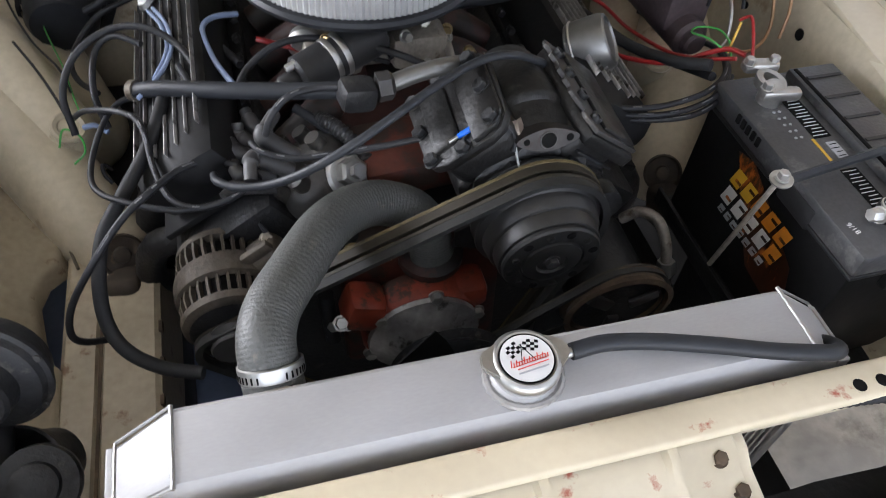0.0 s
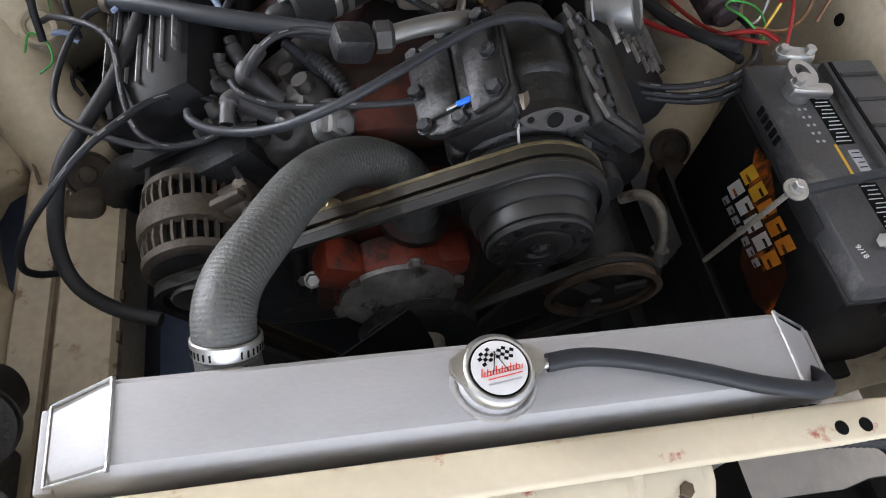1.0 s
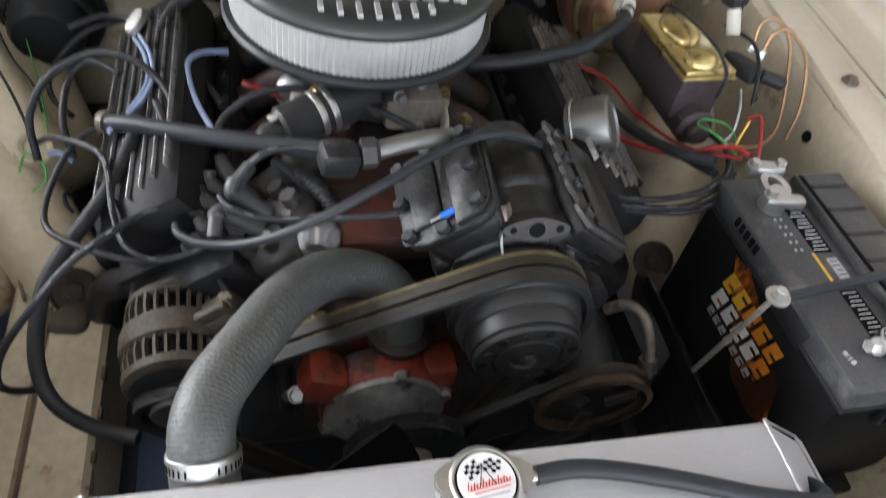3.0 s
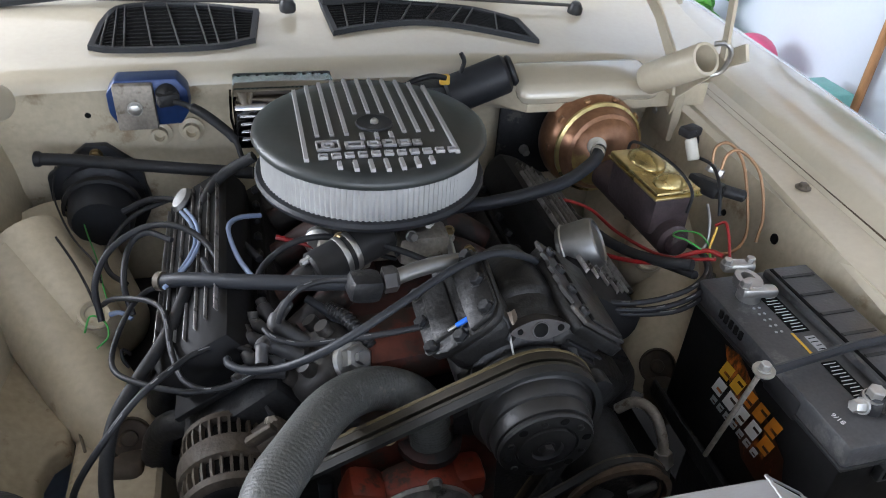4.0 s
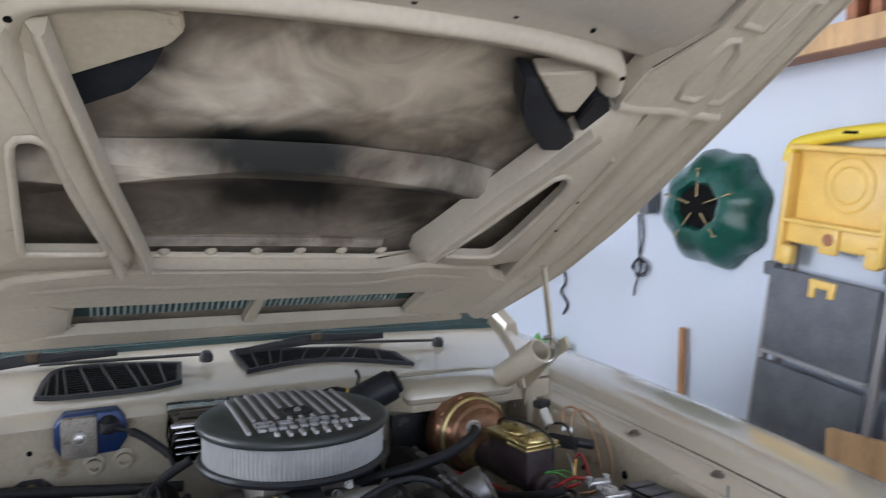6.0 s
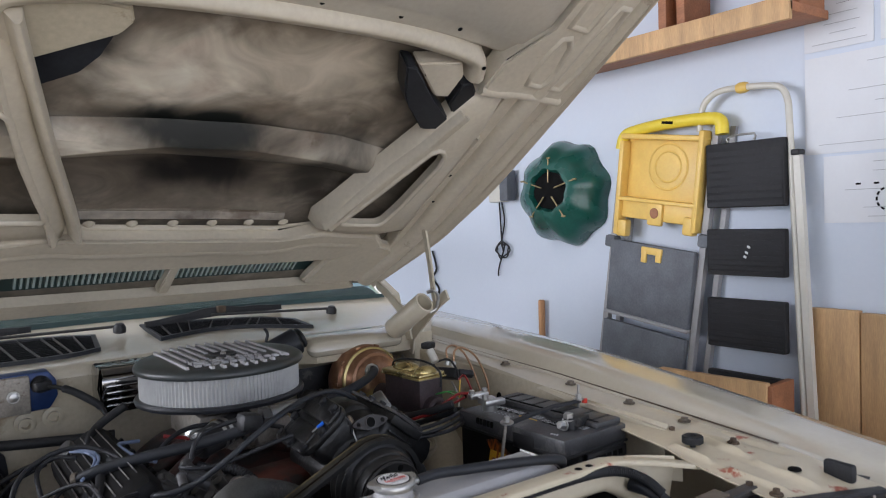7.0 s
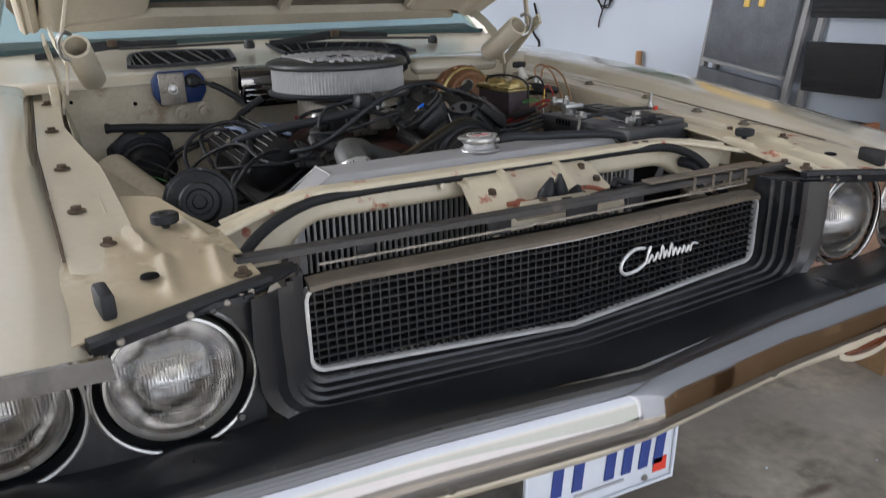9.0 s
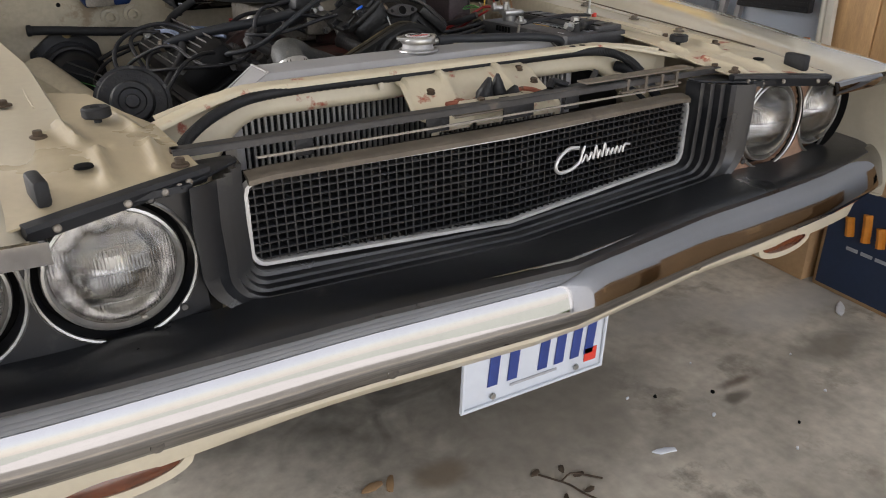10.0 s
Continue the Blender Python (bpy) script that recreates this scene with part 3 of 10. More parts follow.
def wall_things():
    X = 1.93
    # green christmas tree stand
    c = V3((1.835, 1.735, 1.31))
    t = thing("tree_stand", "dark green plastic tree stand hung on the white wall", "tree stand", (X, 1.735, 1.31))
    ax = V3((-1, -0.22, 0.06)).normalized()
    bm = B()
    add_lathe(bm, [(0.215, -0.10), (0.235, -0.085), (0.225, -0.03), (0.19, 0.03), (0.15, 0.075), (0.115, 0.10), (0.095, 0.105), (0.085, 0.09), (0.08, -0.06), (0.0, -0.07)], c, ax, 48, wob=0.05, caps=False)
    part("bowl", bm, GREEN_PLASTIC, t)
    bm = B()
    add_lathe(bm, [(0.083, 0.0), (0.0, 0.0)], c + ax * 0.082, ax, 24, caps=False)
    # black disc, with the hollow's shade in its colour
    part("well", bm, FLAT_BLACK, t, "black disc for the shade in the stand's hollow")
    x, y, _ = basis(ax)
    for k in range(5):
        a = 2 * math.pi * k / 5 + 0.3
        d = x * math.cos(a) + y * math.sin(a)
        bm = B()
        add_cyl(bm, c + ax * 0.098 + d * 0.035, c + ax * 0.098 + d * 0.135, 0.0035, seg=10)
        add_box(bm, c + ax * 0.098 + d * 0.142, (0.010, 0.020, 0.008), bev=0.002)
        part("bolt", bm, BRASS, t, "brass eye bolt")
    # opener control with a cord
    t = thing("wall_transformer", "grey and black plug-in transformer box on the white wall", "transformer", (X, 2.190, 1.35))
    part("case", add_box(B(), (X - 0.03, 2.230, 1.36), (0.06, 0.10, 0.16), bev=0.008), WHITE_TUBE, t)
    part("cover", add_box(B(), (X - 0.05, 2.140, 1.36), (0.06, 0.06, 0.15), bev=0.006), STEP_GREY, t)
    bm = B()
    add_lathe(bm, [(0.032, 0), (0.035, 0.006), (0.020, 0.012), (0.016, 0.012)], (X - 0.062, 2.230, 1.39), (-1, 0, 0), 24)
    part("dial", bm, STEEL, t)
    for dy in (0.0, 0.05):
        pts = [(X - 0.012, 2.25 - dy * 0.4, 1.28), (X - 0.012, 2.245 - dy * 0.6, 1.18), (X - 0.012, 2.24, 1.08), (X - 0.012, 2.23, 1.03)]
        solid("cord", add_tube(B(), pts, 0.004, 8), WIRE, "thin grey cord hanging on the white wall", "cord")
    pts = [(X - 0.02, 2.225 + (0.040 + 0.008 * (k % 3)) * math.cos(a), 1.035 + (0.046 - 0.006 * (k % 4)) * math.sin(a)) for k, a in enumerate([2 * math.pi * i / 10 for i in range(24)])]
    pts += [(X - 0.012, 2.265, 0.95), (X - 0.012, 2.275, 0.90)]
    solid("coiled_cord", add_tube(B(), pts, 0.004, 8, 3), WIRE, "black cord coiled up against the white wall", "cord")
    pts = [(X - 0.012, 2.86, 1.02), (X - 0.015, 2.82, 0.92), (X - 0.015, 2.86, 0.86), (X - 0.015, 2.80, 0.80), (X - 0.012, 2.84, 0.74)]
    solid("hanging_cord", add_tube(B(), pts, 0.006, 8), WIRE, "short dark cord hanging on the white wall", "cord")
    # broom handle that stands by the wall
    bm = B()
    add_cyl(bm, (1.905, 1.95, 0.0), (1.90, 1.94, 0.80), 0.016, seg=14, bev=0.004)
    solid("broom_handle", bm, BROOM, "reddish wooden broom handle leaning on the white wall", "broom handle")

    # step ladder with a yellow tray
    t = thing("step_ladder", "folded aluminium step ladder with grey treads and a yellow tray", "ladder", (1.84, 1.35, 0))
    T = 7.4
    def lad(y, z, dx=0.0):
        """Along the wall, leaning a little back; the sideways lean fits the camera's view."""
        return V3((1.835 + 0.05 * z / 1.6 + dx, y - 0.13 * (z - 1.3), z))
    yc, zc = 1.205, 1.31
    for y0, dx, w in ((0.222, 0.0, 0.028), (-0.222, 0.0, 0.026), (0.19, 0.045, 0.022), (-0.265, 0.045, 0.022)):
        bm = B()
        add_sweep(bm, [lad(yc + y0, 0.0, dx), lad(yc + y0 * 0.97, 1.51, dx)], [(-w / 2, -0.012), (w / 2, -0.012), (w / 2, 0.012), (-w / 2, 0.012)], (1, 0, 0))
        part("rail", bm, ALU, t, "aluminium side rail")
    for z, h in ((0.925, 0.30), (0.585, 0.31), (0.23, 0.31)):
        part("tread", add_box(B(), lad(yc, z, -0.022), (0.028, 0.405, h), (T, 0, 0), bev=0.006), STEP_GREY, t, "grey anti-slip tread")
        part("tread_lip", add_box(B(), lad(yc, z - h / 2 - 0.004, -0.026), (0.034, 0.41, 0.014), (T, 0, 0), bev=0.004), ALU, t)
    tray = part("tray", add_box(B(), lad(yc, zc + 0.03, -0.002), (0.012, 0.38, 0.33), (T, 0, 0), bev=0.004), YELLOW_PLASTIC, t, "yellow plastic tool tray")
    for dy in (-0.186, 0.186):
        part("tray_side", add_box(B(), lad(yc + dy, zc, -0.024), (0.055, 0.024, 0.385), (T, 0, 0), bev=0.008), YELLOW_PLASTIC, tray)
    part("tray_top", add_box(B(), lad(yc, zc + 0.185, -0.024), (0.055, 0.395, 0.022), (T, 0, 0), bev=0.008), YELLOW_PLASTIC, tray)
    part("tray_shelf", add_box(B(), lad(yc, zc - 0.065, -0.024), (0.055, 0.37, 0.016), (T, 0, 0), bev=0.006), YELLOW_PLASTIC, tray)
    part("tray_lip", add_box(B(), lad(yc, zc - 0.10, -0.012), (0.03, 0.37, 0.085), (T, 0, 0), bev=0.008), YELLOW_PLASTIC, tray)
    for dy in (-0.16, 0.16):
        part("tray_foot", add_box(B(), lad(yc + dy, zc - 0.165, -0.022), (0.04, 0.05, 0.07), (T, 0, 0), bev=0.010), YELLOW_PLASTIC, tray)
    part("tray_boss", add_box(B(), lad(yc, zc - 0.11, -0.030), (0.02, 0.07, 0.10), (T, 0, 0), bev=0.008), YELLOW_PLASTIC, tray)
    for r in (0.085, 0.055):
        part("ring", add_lathe(B(), [(r, 0), (r + 0.005, 0.003), (r + 0.010, 0)], lad(yc - 0.02, zc + 0.07, -0.010), (-1, 0, 0), 32, caps=False), YELLOW_PLASTIC, tray)
    part("hole", add_lathe(B(), [(0.021, 0), (0.019, 0.002), (0, 0.002)], lad(yc, zc - 0.11, -0.041), (-1, 0, 0), 20), REDWOOD, tray, "brown round hole of the tray")
    bm = add_tube(B(), [lad(yc + 0.215, 1.47, -0.02), lad(yc + 0.205, 1.515, -0.02), lad(yc + 0.16, 1.535, -0.02), lad(yc, 1.548, -0.02), lad(yc - 0.17, 1.545, -0.02), lad(yc - 0.235, 1.53, -0.02), lad(yc - 0.25, 1.48, -0.02)], 0.024, 12)
    part("handle", bm, YELLOW_BRIGHT, t, "bright yellow grab handle")
    part("handle_mark", add_box(B(), lad(yc - 0.02, 1.548, -0.045), (0.003, 0.05, 0.010), (T, 0, 0)), FLAT_BLACK, t)
    part("latch", add_box(B(), lad(yc - 0.01, 1.05, -0.040), (0.015, 0.10, 0.028), (T, 0, 0), bev=0.004), YELLOW_PLASTIC, t, "small yellow latch")
    for dy in (-0.035, 0.035):
        part("latch_tab", add_box(B(), lad(yc - 0.01 + dy, 1.03, -0.040), (0.015, 0.025, 0.05), (T, 0, 0), bev=0.003), YELLOW_PLASTIC, t)
    part("tape_band", add_box(B(), lad(yc - 0.24, 1.37, 0.01), (0.045, 0.040, 0.07), (T, 0, 0), bev=0.002), BLUE_TAPE, t, "blue tape on the rail")
    for dy in (-0.225, 0.225):
        part("pivot", add_box(B(), lad(yc + dy, 1.09, -0.005), (0.05, 0.05, 0.05), (T, 0, 0), bev=0.01), STEP_GREY, t)

    # old step stool with black treads
    t = thing("step_stool", "old white tubular step stool with black ribbed treads", "step stool", (1.86, 0.83, 0))
    def st(y, z, dx=0.0):
        return V3((1.845 + 0.025 * z / 1.6 + dx, y, z))
    bm = B()
    add_tube(bm, [st(0.612, 0.0), st(0.640, 0.58), st(0.672, 1.25), st(0.684, 1.50), st(0.690, 1.57), st(0.712, 1.612), st(0.760, 1.628), st(0.85, 1.636), st(0.94, 1.638), st(0.995, 1.615), st(1.020, 1.575), st(1.030, 1.50)], 0.0115, 12)
    part("frame", bm, WHITE_TUBE, t, "white enamelled tube frame")
    part("rail", add_sweep(B(), [st(0.580, 0.0, 0.0), st(0.655, 1.38, 0.0)], [(-0.012, -0.012), (0.012, -0.012), (0.012, 0.012), (-0.012, 0.012)], (1, 0, 0)), WHITE_TUBE, t, "white side rail")
    part("end_cap", add_box(B(), st(0.656, 1.39), (0.042, 0.030, 0.02), bev=0.005), PLASTIC, t)
    part("clip", add_lathe(B(), [(0.016, -0.02), (0.020, -0.008), (0.020, 0.008), (0.016, 0.02)], st(0.855, 1.636), (0, 1, 0), 16), YELLOW_PLASTIC, t, "small yellow clip")
    for z, h in ((1.328, 0.232), (1.052, 0.166), (0.796, 0.178), (0.53, 0.18)):
        tr = part("tread", add_box(B(), st(0.835, z, -0.015), (0.03, 0.30, h), bev=0.006), STEP_BLACK, t, "black ribbed tread")
        for k in range(9):
            part("rib", add_box(B(), st(0.835, z - h / 2 + (k + 0.5) * h / 9, -0.031), (0.0012, 0.285, h / 14)), STEP_BLACK, tr)
        for dy in (0.0, 0.02, 0.035):
            if 1.0 < z < 1.1:
                part("paint_drip", add_box(B(), st(0.815 + dy * 0.4, z + 0.02 - dy, -0.034), (0.003, 0.012, 0.008), (30, 0, 0), bev=0.001), WHITE_PRINT, tr)
    part("tread_wire", add_tube(B(), [st(0.90, 1.445, -0.02), st(0.90, 1.465, -0.02), st(0.80, 1.468, -0.02), st(0.80, 1.446, -0.02)], 0.004, 8, 2), STEEL, t)

    # pine boards that lean on the wall
    t = thing("pine_boards", "stack of knotty pine boards standing against the wall", "boards", (1.87, 0.40, 0))
    for k, (y0, y1, zt) in enumerate(((0.475, 0.632, 0.868), (0.302, 0.471, 0.862), (0.120, 0.298, 0.866), (-0.07, 0.116, 0.86))):
        part("board", add_box(B(), (1.90 + 0.003 * (k % 2), (y0 + y1) / 2, zt / 2), (0.03, y1 - y0, zt), bev=0.003), PINE, t)
    # short timber offcut leaning in front of the stool
    t = thing("timber_box", "open box of rough reddish timber by the wall", "timber box", (1.7, 0.85, 0))
    part("side", add_box(B(), (1.66, 0.86, 0.32), (0.03, 0.40, 0.64), (0, 0, 4), bev=0.003), PINE, t)
    part("end", add_box(B(), (1.75, 0.665, 0.315), (0.16, 0.025, 0.63), (0, 0, 4), bev=0.003), REDWOOD, t)

    # shelf high on the wall
    t = thing("wall_shelf", "rough open timber shelf fixed high on the wall", "shelf", (1.9, 1.5, 2.0))
    part("shelf_board", add_box(B(), (1.80, 1.45, 1.83), (0.24, 1.75, 0.03), bev=0.003), REDWOOD, t)
    part("lip", add_box(B(), (1.685, 1.45, 1.825), (0.02, 1.75, 0.075), bev=0.003), PINE, t)
    for y in (0.60, 1.02, 1.10, 1.55, 2.05, 2.30):
        part("upright", add_box(B(), (1.83, y, 2.13), (0.16, 0.035, 0.57), bev=0.003), REDWOOD, t)
    # drawings pinned to the wall
    for k, (y0, y1, z0, z1) in enumerate(((0.02, 0.42, 1.72, 1.95), (0.44, 0.66, 1.72, 1.95), (0.04, 0.66, 1.38, 1.70), (0.06, 0.60, 1.15, 1.37))):
        t = thing("wall_drawing", "faded paper drawing with thin printed lines on the wall", "drawing", (X, (y0 + y1) / 2, z0), "drawings on the wall")
        part("sheet", add_box(B(), (X - 0.003, (y0 + y1) / 2, (z0 + z1) / 2), (0.002, y1 - y0, z1 - z0)), PAPER, t)
        rnd = random.Random(k)
        for j in range(7):
            z = z0 + (z1 - z0) * (j + 0.7) / 7.6
            a = y0 + (y1 - y0) * rnd.uniform(0.06, 0.3)
            b = y0 + (y1 - y0) * rnd.uniform(0.5, 0.95)
            part("printed_line", add_box(B(), (X - 0.0055, (a + b) / 2, z), (0.001, b - a, 0.0016)), GREY_PRINT, t)
        if k == 3:
            for j in range(12):
                a = 2 * math.pi * j / 12
                part("printed_dash", add_box(B(), (X - 0.0055, 0.40 + 0.035 * math.cos(a), 1.225 + 0.035 * math.sin(a)), (0.001, 0.012, 0.006), (math.degrees(a) + 90, 0, 0)), FLAT_BLACK, t)
            for j in range(5):
                part("printed_dash", add_box(B(), (X - 0.0055, 0.27 + 0.055 * j, 1.275), (0.001, 0.016, 0.006)), FLAT_BLACK, t)

    # cardboard boxes on the floor
    def carton(name, label, c, s, rz, m):
        t = thing(name, label, "box", (c[0], c[1], 0))
        part("body", add_box(B(), c, s, (0, 0, rz), bev=0.004), m, t)
        return t
    m = pose(1.346, 0.195, 0, 0, 0, -6)
    def at(p):
        return tuple(m @ V3(p))
    t = thing("printed_box", "dark blue printed cardboard box with pale orange lettering bars", "box", at((0.2, -0.22, 0)))
    part("body", add_prism(B(), [(0, 0), (0, -0.50), (0.40, -0.50), (0.40, 0)], 'z', 0.0, 0.34, 0.004, m), CARD, t)
    part("print", add_prism(B(), [(-0.002, -0.012), (-0.002, -0.488), (0.0, -0.488), (0.0, -0.012)], 'z', 0.014, 0.33, 0, m), CARD_BLUE, t, "dark blue printed panel")
    # the logo, drawn as plain rounded bars
    def stroke(pts, r, mm, nm):
        part(nm, add_tube(B(), [at((-0.0035, y, z)) for y, z in pts], r, 8), mm, t)
    for y0, z0 in ((-0.075, 0.245), (-0.125, 0.270), (-0.170, 0.245), (-0.225, 0.245)):
        stroke([(y0, z0), (y0 - 0.006, (z0 + 0.19) / 2), (y0 - 0.010, 0.19)], 0.013, ORANGE_PRINT, "logo_stroke")
    for k in range(6):
        part("text_bar", add_prism(B(), [(-0.004, -0.085 - 0.045 * k), (-0.004, -0.12 - 0.045 * k), (0.0, -0.12 - 0.045 * k), (0.0, -0.085 - 0.045 * k)], 'z', 0.148, 0.158, 0, m), GREY_PRINT, t)
    m2 = pose(1.33, 0.22, 0, 0, 0, -6)
    t = thing("cardboard_box", "plain brown cardboard box on the concrete floor", "box", tuple(m2 @ V3((0.2, 0.2, 0))))
    part("body", add_prism(B(), [(0, 0), (0, 0.42), (0.42, 0.42), (0.42, 0)], 'z', 0.0, 0.36, 0.004, m2), CARD, t)
    part("flap", add_prism(B(), [(0.01, 0.01), (0.01, 0.41), (0.205, 0.41), (0.205, 0.01)], 'z', 0.361, 0.366, 0.001, m2), CARD, t)
    part("flap", add_prism(B(), [(0.215, 0.01), (0.215, 0.41), (0.41, 0.41), (0.41, 0.01)], 'z', 0.361, 0.366, 0.001, m2), CARD, t)
    m3 = pose(1.42, -0.10, 0.345, 0, 0, 3)
    t = thing("cardboard_box", "shallow brown cardboard carton on top of the blue box", "box", tuple(m3 @ V3((0.2, 0.0, 0))))
    part("body", add_prism(B(), [(0, -0.2), (0, 0.2), (0.36, 0.2), (0.36, -0.2)], 'z', 0.0, 0.20, 0.004, m3), CARD, t)
    for k in range(3):
        part("text_bar", add_prism(B(), [(-0.002, -0.15 + 0.11 * k), (-0.002, -0.07 + 0.11 * k), (0.0, -0.07 + 0.11 * k), (0.0, -0.15 + 0.11 * k)], 'z', 0.08, 0.12, 0, m3), FLAT_BLACK, t)

    # boxes added out of view, for the brown reflections in the bumper
    for y0, w, h, rz, word in ((-0.62, 0.50, 0.46, 2, "taped"), (-1.20, 0.55, 0.40, -3, "scuffed")):
        m4 = pose(1.46, y0, 0, 0, 0, rz)
        t = thing("cardboard_box", word + " brown cardboard moving box on the floor by the wall", "box", tuple(m4 @ V3((0.2, -w / 2, 0))))
        part("body", add_prism(B(), [(0, 0), (0, -w), (0.40, -w), (0.40, 0)], 'z', 0.0, h, 0.004, m4), CARD, t)
        part("tape", add_prism(B(), [(-0.001, -w / 2 - 0.025), (-0.001, -w / 2 + 0.025), (0.401, -w / 2 + 0.025), (0.401, -w / 2 - 0.025)], 'z', h - 0.07, h + 0.001, 0, m4), PINE, t, "pale packing tape")

    # toys beyond the fender
    t = thing("toy_ball", "pink plastic ball on a pale stool by the wall", "ball", (1.72, 2.34, 0))
    part("shell", add_lathe(B(), [(0.0, -0.11)] + [(0.11 * math.cos(radians(a)), 0.11 * math.sin(radians(a))) for a in range(-75, 90, 15)] + [(0.0, 0.11)], (1.72, 2.36, 0.42), (0.2, 0.1, 1), 26, caps=False), PINK, t)
    part("stool", add_box(B(), (1.72, 2.36, 0.155), (0.26, 0.26, 0.31), bev=0.02), WHITE_TUBE, t)
    t = thing("toy_box", "pale teal plastic toy box near the wall", "toy box", (1.70, 1.98, 0))
    part("body", add_box(B(), (1.72, 1.98, 0.205), (0.22, 0.16, 0.41), bev=0.015), WHITE_TUBE, t)
    part("lid", add_box(B(), (1.72, 1.98, 0.44), (0.23, 0.17, 0.06), bev=0.01), TEAL, t)
    t = thing("toy_plant", "bright green and red leafy toy on a pale stool", "toy", (1.70, 2.80, 0))
    part("stool", add_box(B(), (1.70, 2.85, 0.20), (0.30, 0.35, 0.40), bev=0.02), WHITE_TUBE, t)
    rnd = random.Random(4)
    for k in range(40):
        a, b = rnd.uniform(0, 6.28), rnd.uniform(0.03, 0.17)
        q = (1.70 + b * math.cos(a), 2.82 + b * math.sin(a), 0.44 + rnd.uniform(0, 0.17))
        bm = add_lathe(B(), [(0.0, -0.05), (0.025, -0.015), (0.022, 0.02), (0.0, 0.055)], q, (rnd.uniform(-1, 1), rnd.uniform(-1, 1), rnd.uniform(0, 1)), 6, caps=False)
        part("leaf", bm, LEAF if k % 5 else PINK, t)

    # litter on the concrete
    rnd = random.Random(11)
    def flake(name, label, cat, c0, rx, ry, rz, m, n=9):
        bm = B()
        pts = [(c0[0] + rx * math.cos(a) * rnd.uniform(0.7, 1.15), c0[1] + ry * math.sin(a) * rnd.uniform(0.7, 1.15)) for a in (2 * math.pi * k / n for k in range(n))]
        q = pose(c0[0], c0[1], 0, 0, 0, rz) @ pose(-c0[0], -c0[1], 0)
        add_prism(bm, pts, 'z', 0.0005, 0.004, 0.0008, q)
        solid(name, bm, m, label, cat)
    flake("paper_scrap", "small white scrap on the concrete floor", "scrap", (0.372, -0.105), 0.030, 0.009, -18, PAPER)
    flake("paper_scrap", "crumpled clear wrapper on the concrete floor", "scrap", (1.26, 0.05), 0.05, 0.014, 30, WHITE_PRINT)
    for x, y, r in ((0.56, -0.08, 0.008), (0.44, 0.07, 0.006), (0.68, 0.09, 0.005), (0.86, -0.16, 0.006), (0.93, -0.02, 0.005), (0.62, -0.25, 0.006)):
        flake("pebble", "tiny pale crumb on the concrete floor", "crumb", (x, y), r, r * 0.6, 20, PAPER, 6)
    for x, y, r in ((0.50, 0.04, 0.007), (0.63, -0.02, 0.008), (0.70, -0.20, 0.006)):
        flake("grit", "tiny dark crumb on the concrete floor", "crumb", (x, y), r, r * 0.7, 40, FLAT_BLACK, 6)
    def twig(label, pts, m):
        solid("twig", add_tube(B(), [(x, y, 0.003 + 0.004 * (k % 2)) for k, (x, y) in enumerate(pts)], 0.0022, 6, 3), m, label, "twig")
    twig("dry dark twig lying on the concrete floor", [(0.10, -0.02), (0.115, -0.05), (0.135, -0.075), (0.14, -0.11), (0.155, -0.135)], RUSTY)
    twig("dry dark twig lying on the concrete floor", [(0.125, -0.06), (0.155, -0.055), (0.18, -0.07), (0.20, -0.10)], RUSTY)
    for x, y, rz in ((0.098, -0.012, 20), (0.152, -0.03, 60), (0.172, -0.062, -10), (0.105, -0.10, 45), (0.16, -0.105, 0)):
        flake("dry_leaf", "curled dry leaf on the concrete floor", "leaf", (x, y), 0.014, 0.006, rz, RUSTY, 7)
    for x, y, rz in ((-0.20, 0.13, 10), (-0.165, 0.12, 60)):
        flake("dry_leaf", "curled brown dry leaf on the concrete floor", "leaf", (x, y), 0.028, 0.010, rz, CARD, 8)


wall_things()

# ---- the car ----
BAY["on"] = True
car = thing("car", "cream 1970s muscle car with its hood propped open", "car", (0, 0.6, 0))

HT = radians(34.5)
HP, HU, HN = V3((0, 1.237, 1.061)), V3((0, -math.cos(HT), math.sin(HT))), V3((0, math.sin(HT), math.cos(HT)))


def hd(x, s, n=0.0):
    """A point on the open hood: across, up the slope, out of its top. One half is drawn in to fit the camera's view."""
    if x < 0:
        k = np.interp(s, (-0.2, 0.03, 0.25, 0.5, 0.62, 0.75, 1.3), (-0.23, 0.06, 0.12, 0.31, 0.34, 0.20, 0.20))
        s -= 0.12 * x * math.exp(-((s - 0.52) / 0.1) ** 2)
        x += k * x * x
    return HP + V3((x, 0, 0)) + HU * s + HN * n


def flat(x, s, n=0.0):
    """A point on the hood without the drawing-in."""
    return HP + V3((x, 0, 0)) + HU * s + HN * n


